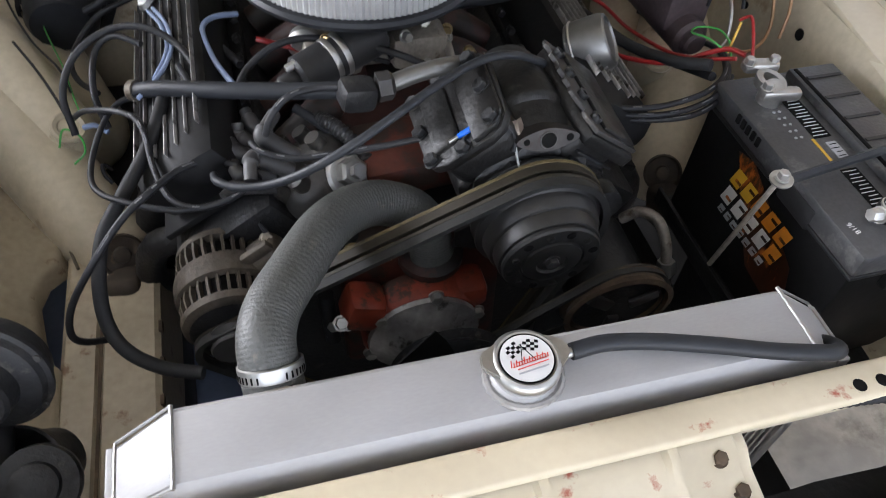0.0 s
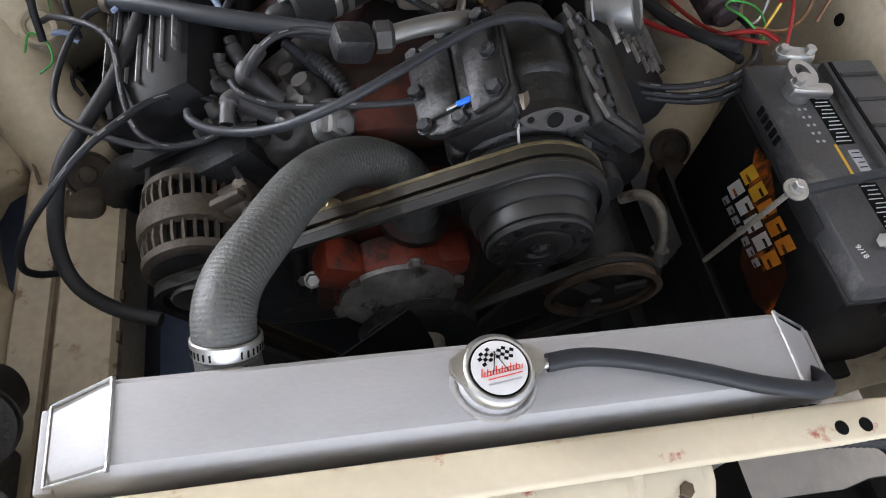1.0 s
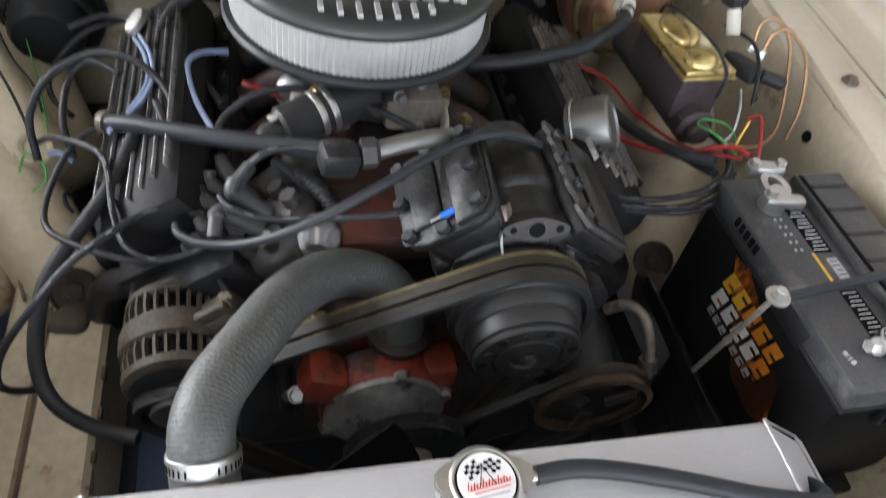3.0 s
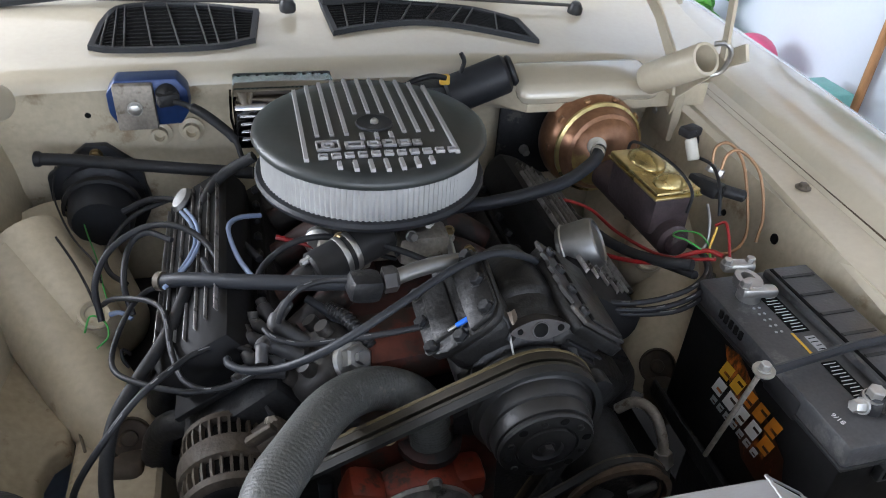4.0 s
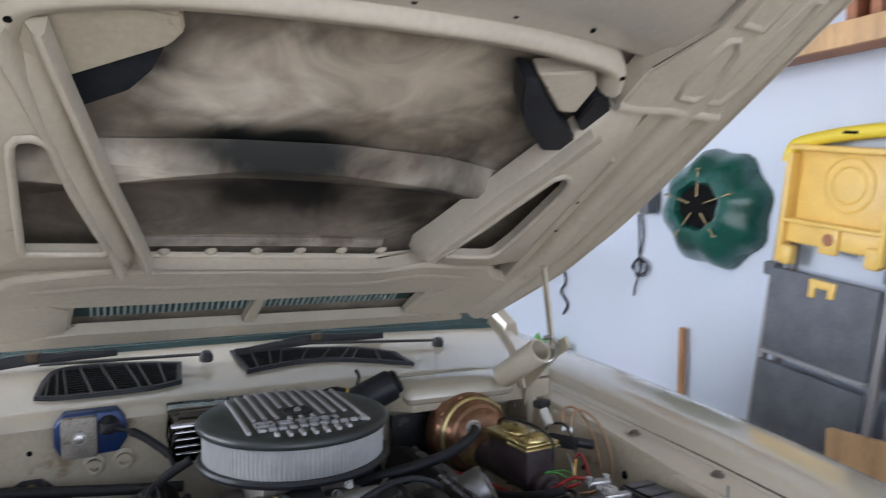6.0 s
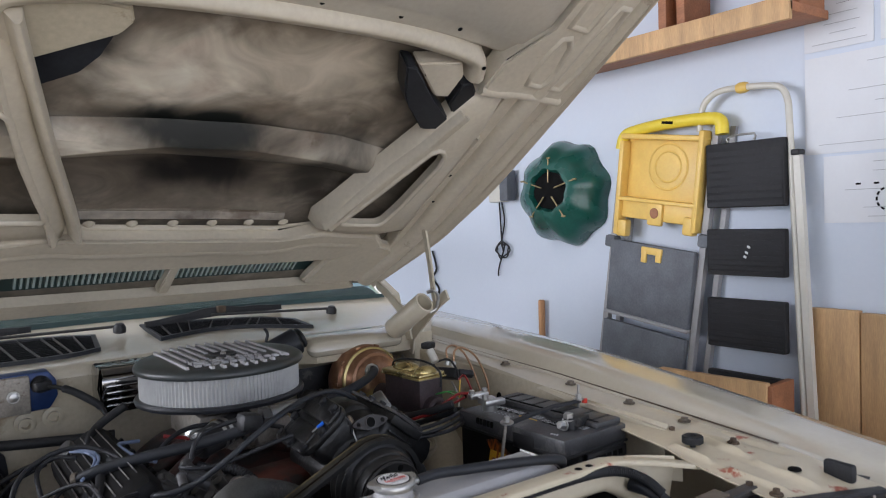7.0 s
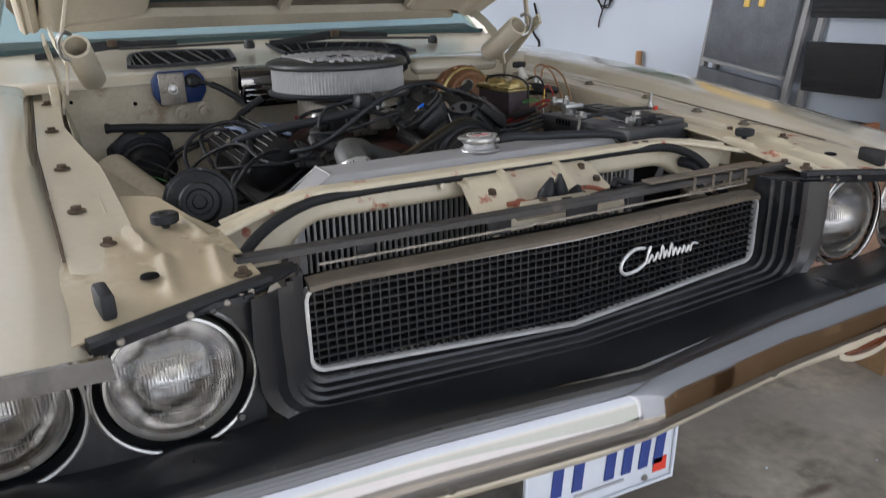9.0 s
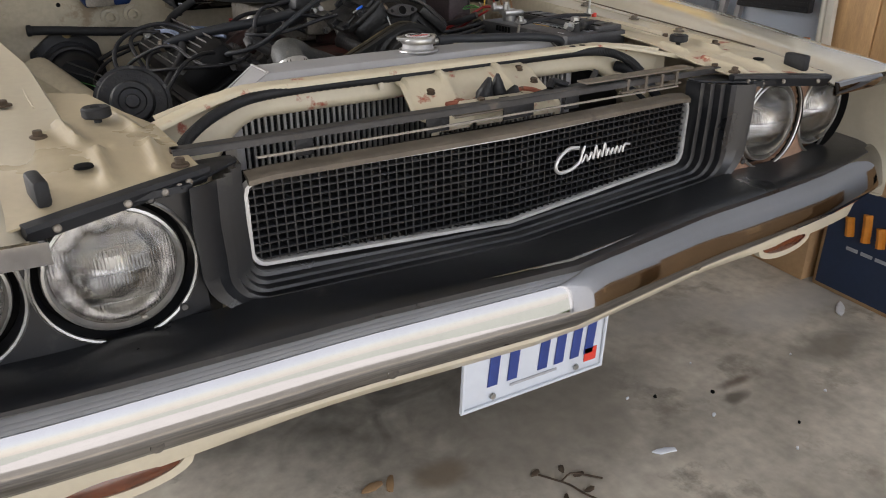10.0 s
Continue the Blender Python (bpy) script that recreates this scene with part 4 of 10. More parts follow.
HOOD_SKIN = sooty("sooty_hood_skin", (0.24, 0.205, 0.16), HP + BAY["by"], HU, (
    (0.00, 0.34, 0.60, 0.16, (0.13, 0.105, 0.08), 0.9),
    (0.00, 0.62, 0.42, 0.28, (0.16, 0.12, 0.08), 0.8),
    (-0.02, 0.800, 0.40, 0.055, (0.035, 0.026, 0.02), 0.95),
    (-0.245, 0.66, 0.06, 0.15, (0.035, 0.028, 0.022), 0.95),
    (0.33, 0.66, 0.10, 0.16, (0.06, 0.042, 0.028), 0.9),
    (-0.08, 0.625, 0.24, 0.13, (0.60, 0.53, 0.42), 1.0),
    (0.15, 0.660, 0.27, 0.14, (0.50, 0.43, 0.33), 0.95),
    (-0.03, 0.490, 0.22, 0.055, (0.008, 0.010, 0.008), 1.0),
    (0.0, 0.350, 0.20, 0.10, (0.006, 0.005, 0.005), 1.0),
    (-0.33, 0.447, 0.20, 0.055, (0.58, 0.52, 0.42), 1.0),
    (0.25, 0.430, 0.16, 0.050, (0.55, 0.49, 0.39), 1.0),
    # last patch: the shadow beside the brace, painted into the skin
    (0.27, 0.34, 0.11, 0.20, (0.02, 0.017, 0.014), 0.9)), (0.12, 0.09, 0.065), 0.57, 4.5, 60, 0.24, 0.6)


def hood():
    # outer skin
    rows = []
    ss = [-0.15, -0.06, 0.05, 0.2, 0.4, 0.6, 0.8, 1.0, 1.15, 1.26, 1.29]
    for s in ss:
        w = 0.60 + 0.17 * min(1, max(0, (s + 0.15) / 0.35)) ** 0.6
        rows.append([hd(w * u, s, 0.075 - 0.035 * u * u - (0.03 if s > 1.28 else 0) - 0.02 * max(0, -s) * 4) for u in [k / 10 for k in range(-10, 11)]])
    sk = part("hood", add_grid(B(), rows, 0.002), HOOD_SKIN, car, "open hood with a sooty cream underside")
    part("hood_top", add_grid(B(), [[V3(p) + HN * 0.006 for p in r] for r in rows], 0.0015), SHINY, sk, "glossy cream outer sheet of the hood")

    def bar(name, pts, w, h, flare=0.012, label="", n0=0.0, mt=None):
        """A pressed rail with rounded shoulders under the skin."""
        q = w / 2
        prof = [(-q - flare, h), (-q - 0.002, 0.016), (-q + 0.004, 0.005), (-q + 0.014, 0.0), (0, -0.002), (q - 0.014, 0.0), (q - 0.004, 0.005), (q + 0.002, 0.016), (q + flare, h)]
        bm = B()
        add_sweep(bm, smooth_path([hd(x, s, n0) for x, s in pts], 5), prof, HN)
        return part(name, bm, mt or HOOD_IN, sk, label, 60)

    def plate(name, poly, n0, n1, bev=0.006, mt=None, label="", on=hd):
        bm = B()
        lo = [bm.verts.new(on(x, s, n0)) for x, s in poly]
        hi = [bm.verts.new(on(x, s, n1)) for x, s in poly]
        bm.faces.new(lo)
        bm.faces.new(hi[::-1])
        for k in range(len(poly)):
            j = (k + 1) % len(poly)
            bm.faces.new((lo[k], hi[k], hi[j], lo[j]))
        if bev:
            bmesh.ops.bevel(bm, geom=list(bm.edges), offset=bev, segments=3, affect='EDGES')
        return part(name, bm, mt or HOOD_IN, sk, label, 60)

    # rear inner panel with the vent slot, in strips round the opening
    plate("rear_rail", [(-0.55, 0.10), (-0.40, 0.045), (0.40, 0.035), (0.55, 0.09), (0.50, 0.15), (0.33, 0.172), (0.22, 0.135), (-0.23, 0.165), (-0.33, 0.19), (-0.50, 0.165)], 0.0, 0.05, 0.010)
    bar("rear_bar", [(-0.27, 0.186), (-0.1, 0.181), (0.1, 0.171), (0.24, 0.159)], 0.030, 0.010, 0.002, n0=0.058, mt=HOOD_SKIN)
    plate("rear_edge", [(-0.56, -0.145), (0.56, -0.145), (0.52, -0.105), (0.36, -0.095), (-0.36, -0.082), (-0.54, -0.105)], 0.008, 0.035)
    plate("slot_end", [(-0.60, -0.13), (-0.53, -0.08), (-0.375, -0.075), (-0.38, 0.04), (-0.50, 0.11), (-0.62, 0.05)], 0.004, 0.04, 0.010)
    plate("slot_end", [(0.60, -0.13), (0.53, -0.08), (0.36, -0.09), (0.39, 0.03), (0.50, 0.11), (0.64, 0.05)], 0.004, 0.04, 0.010)
    plate("slot_post", [(-0.035, -0.07), (-0.008, -0.07), (-0.002, 0.05), (-0.022, 0.05)], 0.004, 0.03, 0.003)
    # pressed crease above the slot
    bar("rail_crease", [(-0.46, 0.128), (-0.30, 0.140), (-0.22, 0.128), (0.0, 0.118), (0.21, 0.106), (0.31, 0.128), (0.46, 0.112)], 0.012, 0.012, 0.008, n0=-0.005)
    # louvre ribs inside the slot, teal to stand in for reflections there
    bm = add_box(B(), hd(-0.345, -0.002, 0.03), (0.005, 0.06, 0.012), (-34.5, 0, 0))
    rib = part("louvre_rib", bm, TEAL_GREY, sk, "pale louvre rib inside the slot")
    repeat(sk, rib, [V3((0.0125 * k, 0, 0)) for k in range(1, 54)])
    # added dark green sheet, coloured for the windscreen's teal reflection
    bm = B()
    add_grid(bm, [[hd(-0.40, -0.08, 0.05), hd(0.40, -0.08, 0.05)], [hd(-0.40, 0.06, 0.052), hd(0.40, 0.06, 0.052)]], 0.002)
    part("slot_back", bm, DASH, sk, "dark green sheet for the reflection in the slot")
    for s in (1, -1):
        # stamped side frame round its triangular opening
        hole = [(0.344, 0.236), (0.40, 0.230), (0.452, 0.226), (0.468, 0.236), (0.487, 0.30), (0.504, 0.40), (0.515, 0.470), (0.510, 0.505), (0.496, 0.522), (0.480, 0.526), (0.464, 0.515), (0.425, 0.43), (0.386, 0.34), (0.353, 0.275), (0.338, 0.248)]
        rim = [(0.283, 0.188), (0.39, 0.160), (0.49, 0.150), (0.575, 0.165), (0.590, 0.29), (0.592, 0.40), (0.592, 0.50), (0.590, 0.60), (0.575, 0.69), (0.500, 0.71), (0.412, 0.585), (0.340, 0.445), (0.302, 0.350), (0.274, 0.275), (0.258, 0.225)]
        if s > 0:
            rim = [(0.305, 0.188)] + rim[1:10] + [(0.448, 0.578), (0.392, 0.447), (0.352, 0.352), (0.322, 0.280), (0.298, 0.232)]
        out = [(x + (x - 0.45) * 0.08, q + (q - 0.37) * 0.03) for x, q in rim]
        near = [(h[0] * 0.82 + r[0] * 0.18, h[1] * 0.82 + r[1] * 0.18) for h, r in zip(hole, rim)]
        far = [(h[0] * 0.25 + r[0] * 0.75, h[1] * 0.25 + r[1] * 0.75) for h, r in zip(hole, rim)]
        on = hd
        if s < 0:
            on = flat
            hole = [(0.440, 0.283), (0.38, 0.280), (0.319, 0.277), (0.312, 0.290), (0.330, 0.345), (0.361, 0.451), (0.375, 0.515), (0.384, 0.560), (0.393, 0.575), (0.407, 0.582), (0.424, 0.580), (0.434, 0.565), (0.437, 0.536), (0.440, 0.40), (0.442, 0.301)]
            rim = [(0.52, 0.19), (0.40, 0.185), (0.272, 0.190), (0.268, 0.24), (0.298, 0.36), (0.330, 0.47), (0.348, 0.545), (0.362, 0.62), (0.380, 0.69), (0.41, 0.72), (0.47, 0.73), (0.53, 0.70), (0.56, 0.60), (0.56, 0.40), (0.55, 0.28)]
            out = [(x + (x - 0.43) * 0.04, q + (q - 0.42) * 0.02) for x, q in rim]
            near = [(h[0] * 0.82 + r[0] * 0.18, h[1] * 0.82 + r[1] * 0.18) for h, r in zip(hole, rim)]
            far = [(h[0] * 0.25 + r[0] * 0.75, h[1] * 0.25 + r[1] * 0.75) for h, r in zip(hole, rim)]
        rows = []
        for loop, n in ((out, 0.045), (rim, 0.008), (far, -0.006), (near, -0.016), (hole, -0.014), ([(a + (a - 0.44) * -0.02, b) for a, b in hole], 0.006)):
            rows.append([on(s * a, b, n) for a, b in loop + loop[:1]])
        part("side_frame", add_grid(B(), rows, 0.0015), HOOD_IN, sk, "stamped cream hood frame", 60)
        # rolled lip round the opening, and the raised brace beside it
        lipp = [on(s * a, q, -0.016) for a, q in hole]
        part("opening_lip", add_sweep(B(), lipp, [(-0.006, 0.0), (-0.003, -0.006), (0.004, -0.006), (0.007, 0.0)], HN, closed=True), HOOD_IN, sk, "", 70)
        # brace: an open channel with two rounded flanges and a deep trough
        bm = B()
        q = 0.030 if s < 0 else 0.012
        line = ((0.268, 0.200), (0.283, 0.266), (0.310, 0.365), (0.336, 0.458), (0.367, 0.583), (0.394, 0.694), (0.410, 0.765)) if s < 0 else ((0.318, 0.215), (0.340, 0.275), (0.374, 0.360), (0.410, 0.447), (0.452, 0.540), (0.492, 0.640))
        add_sweep(bm, smooth_path([on(s * a, b, -0.018) for a, b in line], 5), [(-q - 0.003, 0.030), (-q, 0.002), (-q + 0.004, -0.003), (-q * 0.66, -0.002), (-q * 0.5, q * 0.25), (-q * 0.22, q * 0.9), (q * 0.22, q * 0.9), (q * 0.5, q * 0.25), (q * 0.66, -0.002), (q - 0.004, -0.003), (q, 0.002), (q + 0.003, 0.030)], HN)
        part("brace", bm, HOOD_IN, sk, "cream channel-shaped hood brace", 60)
        plate("rail_floor", [(s * 0.575, -0.06), (s * 0.70, 0.06), (s * 0.745, 0.45), (s * 0.765, 1.22), (s * 0.60, 1.22), (s * 0.585, 0.45)] [::s], 0.012, 0.05, 0.003)
        bar("side_rail", [(s * 0.57, -0.10), (s * 0.625, 0.10), (s * 0.635, 0.25), (s * 0.645, 0.45), (s * 0.66, 0.72), (s * 0.67, 1.0), (s * 0.67, 1.24)], 0.052, 0.030, 0.004, n0=-0.010)
        bar("edge_rail", [(s * 0.605, -0.12), (s * 0.69, 0.08), (s * 0.715, 0.20), (s * 0.735, 0.45), (s * 0.755, 0.75), (s * 0.765, 1.0), (s * 0.765, 1.25)], 0.030, 0.03, 0.003, n0=-0.004)
        bar("rail_rib", [(s * 0.560, 0.26), (s * 0.572, 0.42), (s * 0.580, 0.56)], 0.022, 0.02, 0.004, n0=-0.008)
        plate("rail_patch", [(s * 0.495, 0.70), (s * 0.735, 0.70), (s * 0.735, 1.22), (s * 0.58, 1.22), (s * 0.575, 0.90), (s * 0.50, 0.80)] [::s], -0.006, 0.05)
        # pressed panels beyond the step, each with a raised edge
        for loop in ([(0.600, 0.748), (0.640, 0.742), (0.655, 0.760), (0.652, 0.80), (0.640, 0.862), (0.622, 0.885), (0.604, 0.880), (0.596, 0.85), (0.592, 0.79)], [(0.668, 0.742), (0.705, 0.740), (0.716, 0.80), (0.722, 0.90), (0.716, 0.98), (0.690, 0.98), (0.676, 0.90), (0.668, 0.82)], [(0.598, 0.915), (0.650, 0.91), (0.655, 1.0), (0.650, 1.15), (0.600, 1.15)]):
            part("pressed_edge", add_sweep(B(), [hd(s * a, b, -0.007) for a, b in loop], [(-0.008, 0.002), (-0.003, -0.005), (0.003, -0.005), (0.008, 0.002)], HN, closed=True), HOOD_IN, sk, "", 70)
        part("step_lip", add_sweep(B(), [hd(s * a, b, -0.006) for a, b in ((0.490, 0.712), (0.53, 0.706), (0.60, 0.710), (0.66, 0.706), (0.735, 0.700))], [(-0.010, 0.010), (-0.006, -0.004), (0.004, -0.006), (0.012, 0.002)], HN), HOOD_IN, sk, "", 60)
        # dark holes
        for x, q, r in ((0.52, 0.665, 0.016), (0.535, 0.60, 0.015), (0.70, 0.885, 0.017), (0.59, 0.41, 0.005), (0.60, 0.30, 0.004), (0.58, 0.76, 0.005), (0.46, 0.775, 0.005), (0.50, 0.62, 0.004)):
            bm = add_lathe(B(), [(r, -0.0015), (r * 0.9, -0.0030), (0, -0.0030)], hd(s * x, q, 0.001 if q < 0.7 else -0.005), -HN, 16)
            part("hole", bm, FLAT_BLACK, sk, "dark round hole in the rail")
        # black bump-stop brackets with a cream seat between
        if s < 0:
            # black plate paints the dark hollow inside the bracket
            plate("bracket", [(-0.374, 0.651), (-0.239, 0.729), (-0.249, 0.712), (-0.258, 0.673), (-0.286, 0.631), (-0.354, 0.588)], 0.034, 0.060, 0.002, BLACK_SATIN, "black plate at the bracket", flat)
            plate("bracket_seat", [(-0.230, 0.790), (-0.222, 0.762), (-0.240, 0.733), (-0.375, 0.655), (-0.43, 0.640), (-0.45, 0.75), (-0.36, 0.80)], 0.020, 0.055, 0.004, CREAM_DIRTY, "grimy bracket seat", flat)
        else:
            plate("bracket", [(0.285, 0.750), (0.312, 0.748), (0.400, 0.660), (0.478, 0.605), (0.470, 0.575), (0.415, 0.572), (0.345, 0.640), (0.315, 0.680)], 0.004, 0.055, 0.004, BLACK_SATIN, "black plate at the bracket")
            plate("bracket_seat", [(0.315, 0.750), (0.42, 0.765), (0.445, 0.73), (0.440, 0.665), (0.405, 0.664)], 0.016, 0.055, 0.004)
        if s > 0:
            plate("bracket", [(s * a, b) for a, b in ((0.447, 0.715), (0.470, 0.722), (0.500, 0.690), (0.480, 0.615), (0.445, 0.655))] [::s], 0.006, 0.055, 0.004, BLACK_SATIN, "black plate at the bracket")
        for x, q in ((0.352, 0.725), (0.405, 0.715)) if s > 0 else ((0.334, 0.740), (0.267, 0.747), (0.358, 0.709)):
            part("hole", add_lathe(B(), [(0.006, -0.0005), (0.005, -0.0015), (0, -0.0015)], on(s * x, q, 0.016 if s > 0 else 0.020), -HN, 12), FLAT_BLACK, sk, "dark round hole in the rail")
    # cross rail that turns down at its ends, and the smooth front panel
    bar("cross_rail", [(-0.475, 0.735), (-0.455, 0.775), (-0.41, 0.797), (-0.25, 0.822), (0.0, 0.828), (0.25, 0.818), (0.41, 0.792), (0.455, 0.770), (0.475, 0.730)], 0.036, 0.05, 0.006)
    bm = B()
    rows = []
    for q, n in ((0.835, 0.024), (0.845, 0.016), (0.875, 0.012), (0.885, 0.004), (1.0, 0.0), (1.15, 0.002), (1.24, 0.012), (1.255, 0.04)):
        rows.append([hd(0.057 * k, q - 0.055 * (abs(k) / 10) ** 3, n + 0.010 * (abs(k) / 10) ** 4) for k in range(-10, 11)])
    add_grid(bm, rows, 0.0015)
    part("front_panel", bm, HOOD_GLOSS, sk, "smooth glossy inner front panel", 50)
    for x in (-0.30, -0.12, 0.06, 0.22, 0.36):
        part("hole", add_lathe(B(), [(0.005, -0.0005), (0.004, -0.0015), (0, -0.0015)], hd(x, 0.860 - 0.04 * abs(x / 0.57) ** 3, 0.0135), -HN, 10), FLAT_BLACK, sk, "dark round hole in the rail")
    # cross beam with two pressed ridges that meet in the middle
    bx = (-0.46, -0.36, -0.305, -0.222, -0.118, 0.057, 0.268, 0.44)
    edges = (((0.491, 0.497, 0.499, 0.504, 0.508, 0.505, 0.481, 0.43), 0.058), ((0.480, 0.474, 0.470, 0.459, 0.471, 0.467, 0.447, 0.39), 0.030), ((0.438, 0.421, 0.428, 0.446, 0.464, 0.460, 0.424, 0.37), 0.026), ((0.395, 0.395, 0.400, 0.412, 0.424, 0.420, 0.390, 0.34), 0.044), ((0.342, 0.366, 0.382, 0.397, 0.408, 0.396, 0.372, 0.32), 0.058))
    rows = [[flat(x, float(np.interp(x, bx, q)), n) for x in [-0.46 + 0.9 * k / 36 for k in range(37)]] for q, n in edges]
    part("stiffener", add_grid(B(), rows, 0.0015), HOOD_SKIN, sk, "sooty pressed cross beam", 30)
    for k in range(6):
        bm = add_lathe(B(), [(0.013, 0), (0.005, 0.006), (0.0, 0.008)], hd(-0.219 + 0.0905 * k, 0.180 - 0.003 * k, 0.046), -HN, 10)
        part("clip", bm, HOOD_IN, sk)
    # lip trim at the skin's edge
    for s in (1, -1):
        bar("skin_edge", [(s * 0.615, -0.13), (s * 0.715, 0.08), (s * 0.745, 0.20), (s * 0.775, 0.45), (s * 0.785, 1.25)], 0.022, 0.03, 0.002)


hood()


def cowl():
    bm = B()
    xs = [-0.78 + 1.56 * k / 24 for k in range(25)]
    def drop(x):
        return 0.05 * (x / 0.78) ** 2
    prof = [(1.200, 0.866), (1.204, 0.878), (1.216, 0.887), (1.25, 0.892), (1.30, 0.898), (1.38, 0.908), (1.44, 0.918), (1.50, 0.932), (1.535, 0.94)]
    add_grid(bm, [[(x, y - 0.30 * drop(x), z - 0.25 * drop(x)) for x in xs] for y, z in prof], 0.002)
    c = part("cowl", bm, SHINY, car, "cream cowl panel below the windscreen")
    # two vent grilles
    def top(x, y):
        return 0.891 + 0.135 * (y - 1.25) - 0.25 * drop(x)
    def vent(front, rear):
        """A grille between a front and a rear edge, both given as plan points from end to end."""
        f, r = smooth_path([(x, y, 0) for x, y in front], 4), smooth_path([(x, y, 0) for x, y in rear], 4)
        rim = [(p.x, p.y, top(p.x, p.y) + 0.004) for p in [V3(q) for q in f] + [V3(q) for q in r][::-1]]
        v = part("cowl_vent", add_sweep(B(), rim, [(-0.006, -0.004), (-0.005, 0.005), (0.005, 0.006), (0.006, -0.004)], (0, -0.1, 1), closed=True), BLACK_SATIN, car, "black cowl vent grille")
        bm = B()
        n = len(f)
        rows = [[(V3(f[k]) * (1 - w) + V3(r[k * (len(r) - 1) // (n - 1)]) * w) for w in (0, 0.25, 0.5, 0.75, 1)] for k in range(n)]
        add_grid(bm, [[(p.x, p.y, top(p.x, p.y) + 0.0045) for p in row] for row in rows])
        # black sheet paints the vent's inner shade
        part("vent_well", bm, FLAT_BLACK, v, "black sheet for the shade in the vent opening")
        for k in range(1, 9):
            a, b = V3(f[round(k * (n - 1) / 9)]), V3(r[round(k * (len(r) - 1) / 9)])
            part("vent_bar", add_sweep(B(), [(p.x, p.y, top(p.x, p.y) + 0.007) for p in (a, (a + b) / 2, b)], [(-0.0016, -0.003), (0.0016, -0.003), (0.0012, 0.003), (-0.0012, 0.003)]), DARK_STEEL, v)
        for j in range(1, 12):
            w = j / 12
            bm = add_sweep(B(), [(p.x, p.y, top(p.x, p.y) + 0.0055) for p in [row[0] * (1 - w) + row[4] * w for row in rows]], [(-0.0012, -0.001), (0.0012, -0.001), (0.0012, 0.001), (-0.0012, 0.001)])
            part("vent_slat", bm, COVER_BLACK, v)
    vent([(-0.446, 1.303), (-0.41, 1.290), (-0.32, 1.285), (-0.23, 1.290), (-0.172, 1.310)], [(-0.438, 1.385), (-0.415, 1.450), (-0.35, 1.464), (-0.25, 1.452), (-0.160, 1.425)])
    vent([(-0.017, 1.334), (0.04, 1.352), (0.142, 1.370), (0.24, 1.350), (0.372, 1.288)], [(-0.030, 1.474), (0.06, 1.468), (0.184, 1.446), (0.28, 1.424), (0.360, 1.372)])
    # windscreen and its dark surround
    rows = []
    for k in range(7):
        f = k / 6
        rows.append([(x * (1 - 0.14 * f), 1.545 + 0.56 * f - 0.30 * drop(x), 0.945 + 0.36 * f - 0.25 * drop(x) + 0.02 * math.sin(f * 3.14)) for x in xs])
    w = part("windscreen", add_grid(B(), rows, 0.004), WIND_GLASS, car, "tinted green windscreen")
    w.visible_shadow = False
    rows = [[(x, y - 0.25 * drop(x), z) for x in xs] for y, z in ((1.56, 0.925), (1.70, 0.955), (2.0, 0.93), (2.15, 0.75), (2.15, 0.4))]
    part("dashboard", add_grid(B(), rows, 0.004), DASH, car, "dark green dashboard behind the glass")
    # gasket strip
    part("windscreen_gasket", add_sweep(B(), [(x, 1.545 - 0.30 * drop(x), 0.944 - 0.25 * drop(x)) for x in xs], [(-0.012, -0.004), (-0.010, 0.008), (0.010, 0.010), (0.012, -0.002)]), DASH, car, "dark windscreen gasket")
    # roof and pillars close the cabin
    rows = [[(x * 0.86, 2.10 + 0.25 * k, 1.305 + 0.015 * math.sin(k)) for x in xs] for k in range(5)]
    part("roof", add_grid(B(), rows, 0.003), SHINY, car)
    for s in (1, -1):
        part("pillar", add_sweep(B(), [(s * 0.79, 1.50, 0.92), (s * 0.68, 2.10, 1.295)], [(-0.03, -0.02), (0.03, -0.02), (0.02, 0.02), (-0.02, 0.02)]), SHINY, car)

    # wipers
    def wiper(piv, knee, b0, b1):
        t = part("wiper", add_lathe(B(), [(0.016, 0), (0.016, 0.012), (0.010, 0.022), (0.0, 0.025)], piv, (0, -0.2, 1), 16), PLASTIC, car, "black windscreen wiper")
        k = V3(knee)
        part("wiper_arm", add_tube(B(), [V3(piv) + V3((0, 0, 0.015)), (V3(piv) + k) / 2 + V3((0, 0.002, 0.013)), k + V3((0, 0, 0.012))], 0.0038, 8), DARK_STEEL, t, "grey wiper arm")
        p, q = V3(b0), V3(b1)
        part("wiper_blade", add_sweep(B(), [p, (p + q) / 2 + V3((0, 0, 0.006)), q], [(-0.006, 0), (-0.004, 0.015), (0.004, 0.015), (0.006, 0)]), RUBBER, t)
        for f0, f1, h0 in ((0.10, 0.62, 0.012), (0.40, 0.92, 0.012), (0.30, 0.66, 0.020)):
            a, b = p + (q - p) * f0, p + (q - p) * f1
            part("wiper_bridge", add_sweep(B(), [a, a * 0.7 + b * 0.3 + V3((0, 0, 0.006)), a * 0.3 + b * 0.7 + V3((0, 0, 0.006)), b], [(-0.006, h0 - 0.004), (-0.004, h0 + 0.005), (0.004, h0 + 0.005), (0.006, h0 - 0.004)]), PLASTIC, t)
        part("wiper_clip", add_box(B(), (p + q) / 2 + V3((0.010, -0.006, 0.024)), (0.026, 0.022, 0.020), bev=0.005), RUSTY, t, "rusty brown arm clip")
    wiper((-0.10, 1.415, 0.925), (-0.45, 1.46, 0.925), (-0.66, 1.465, 0.918), (-0.29, 1.50, 0.938))
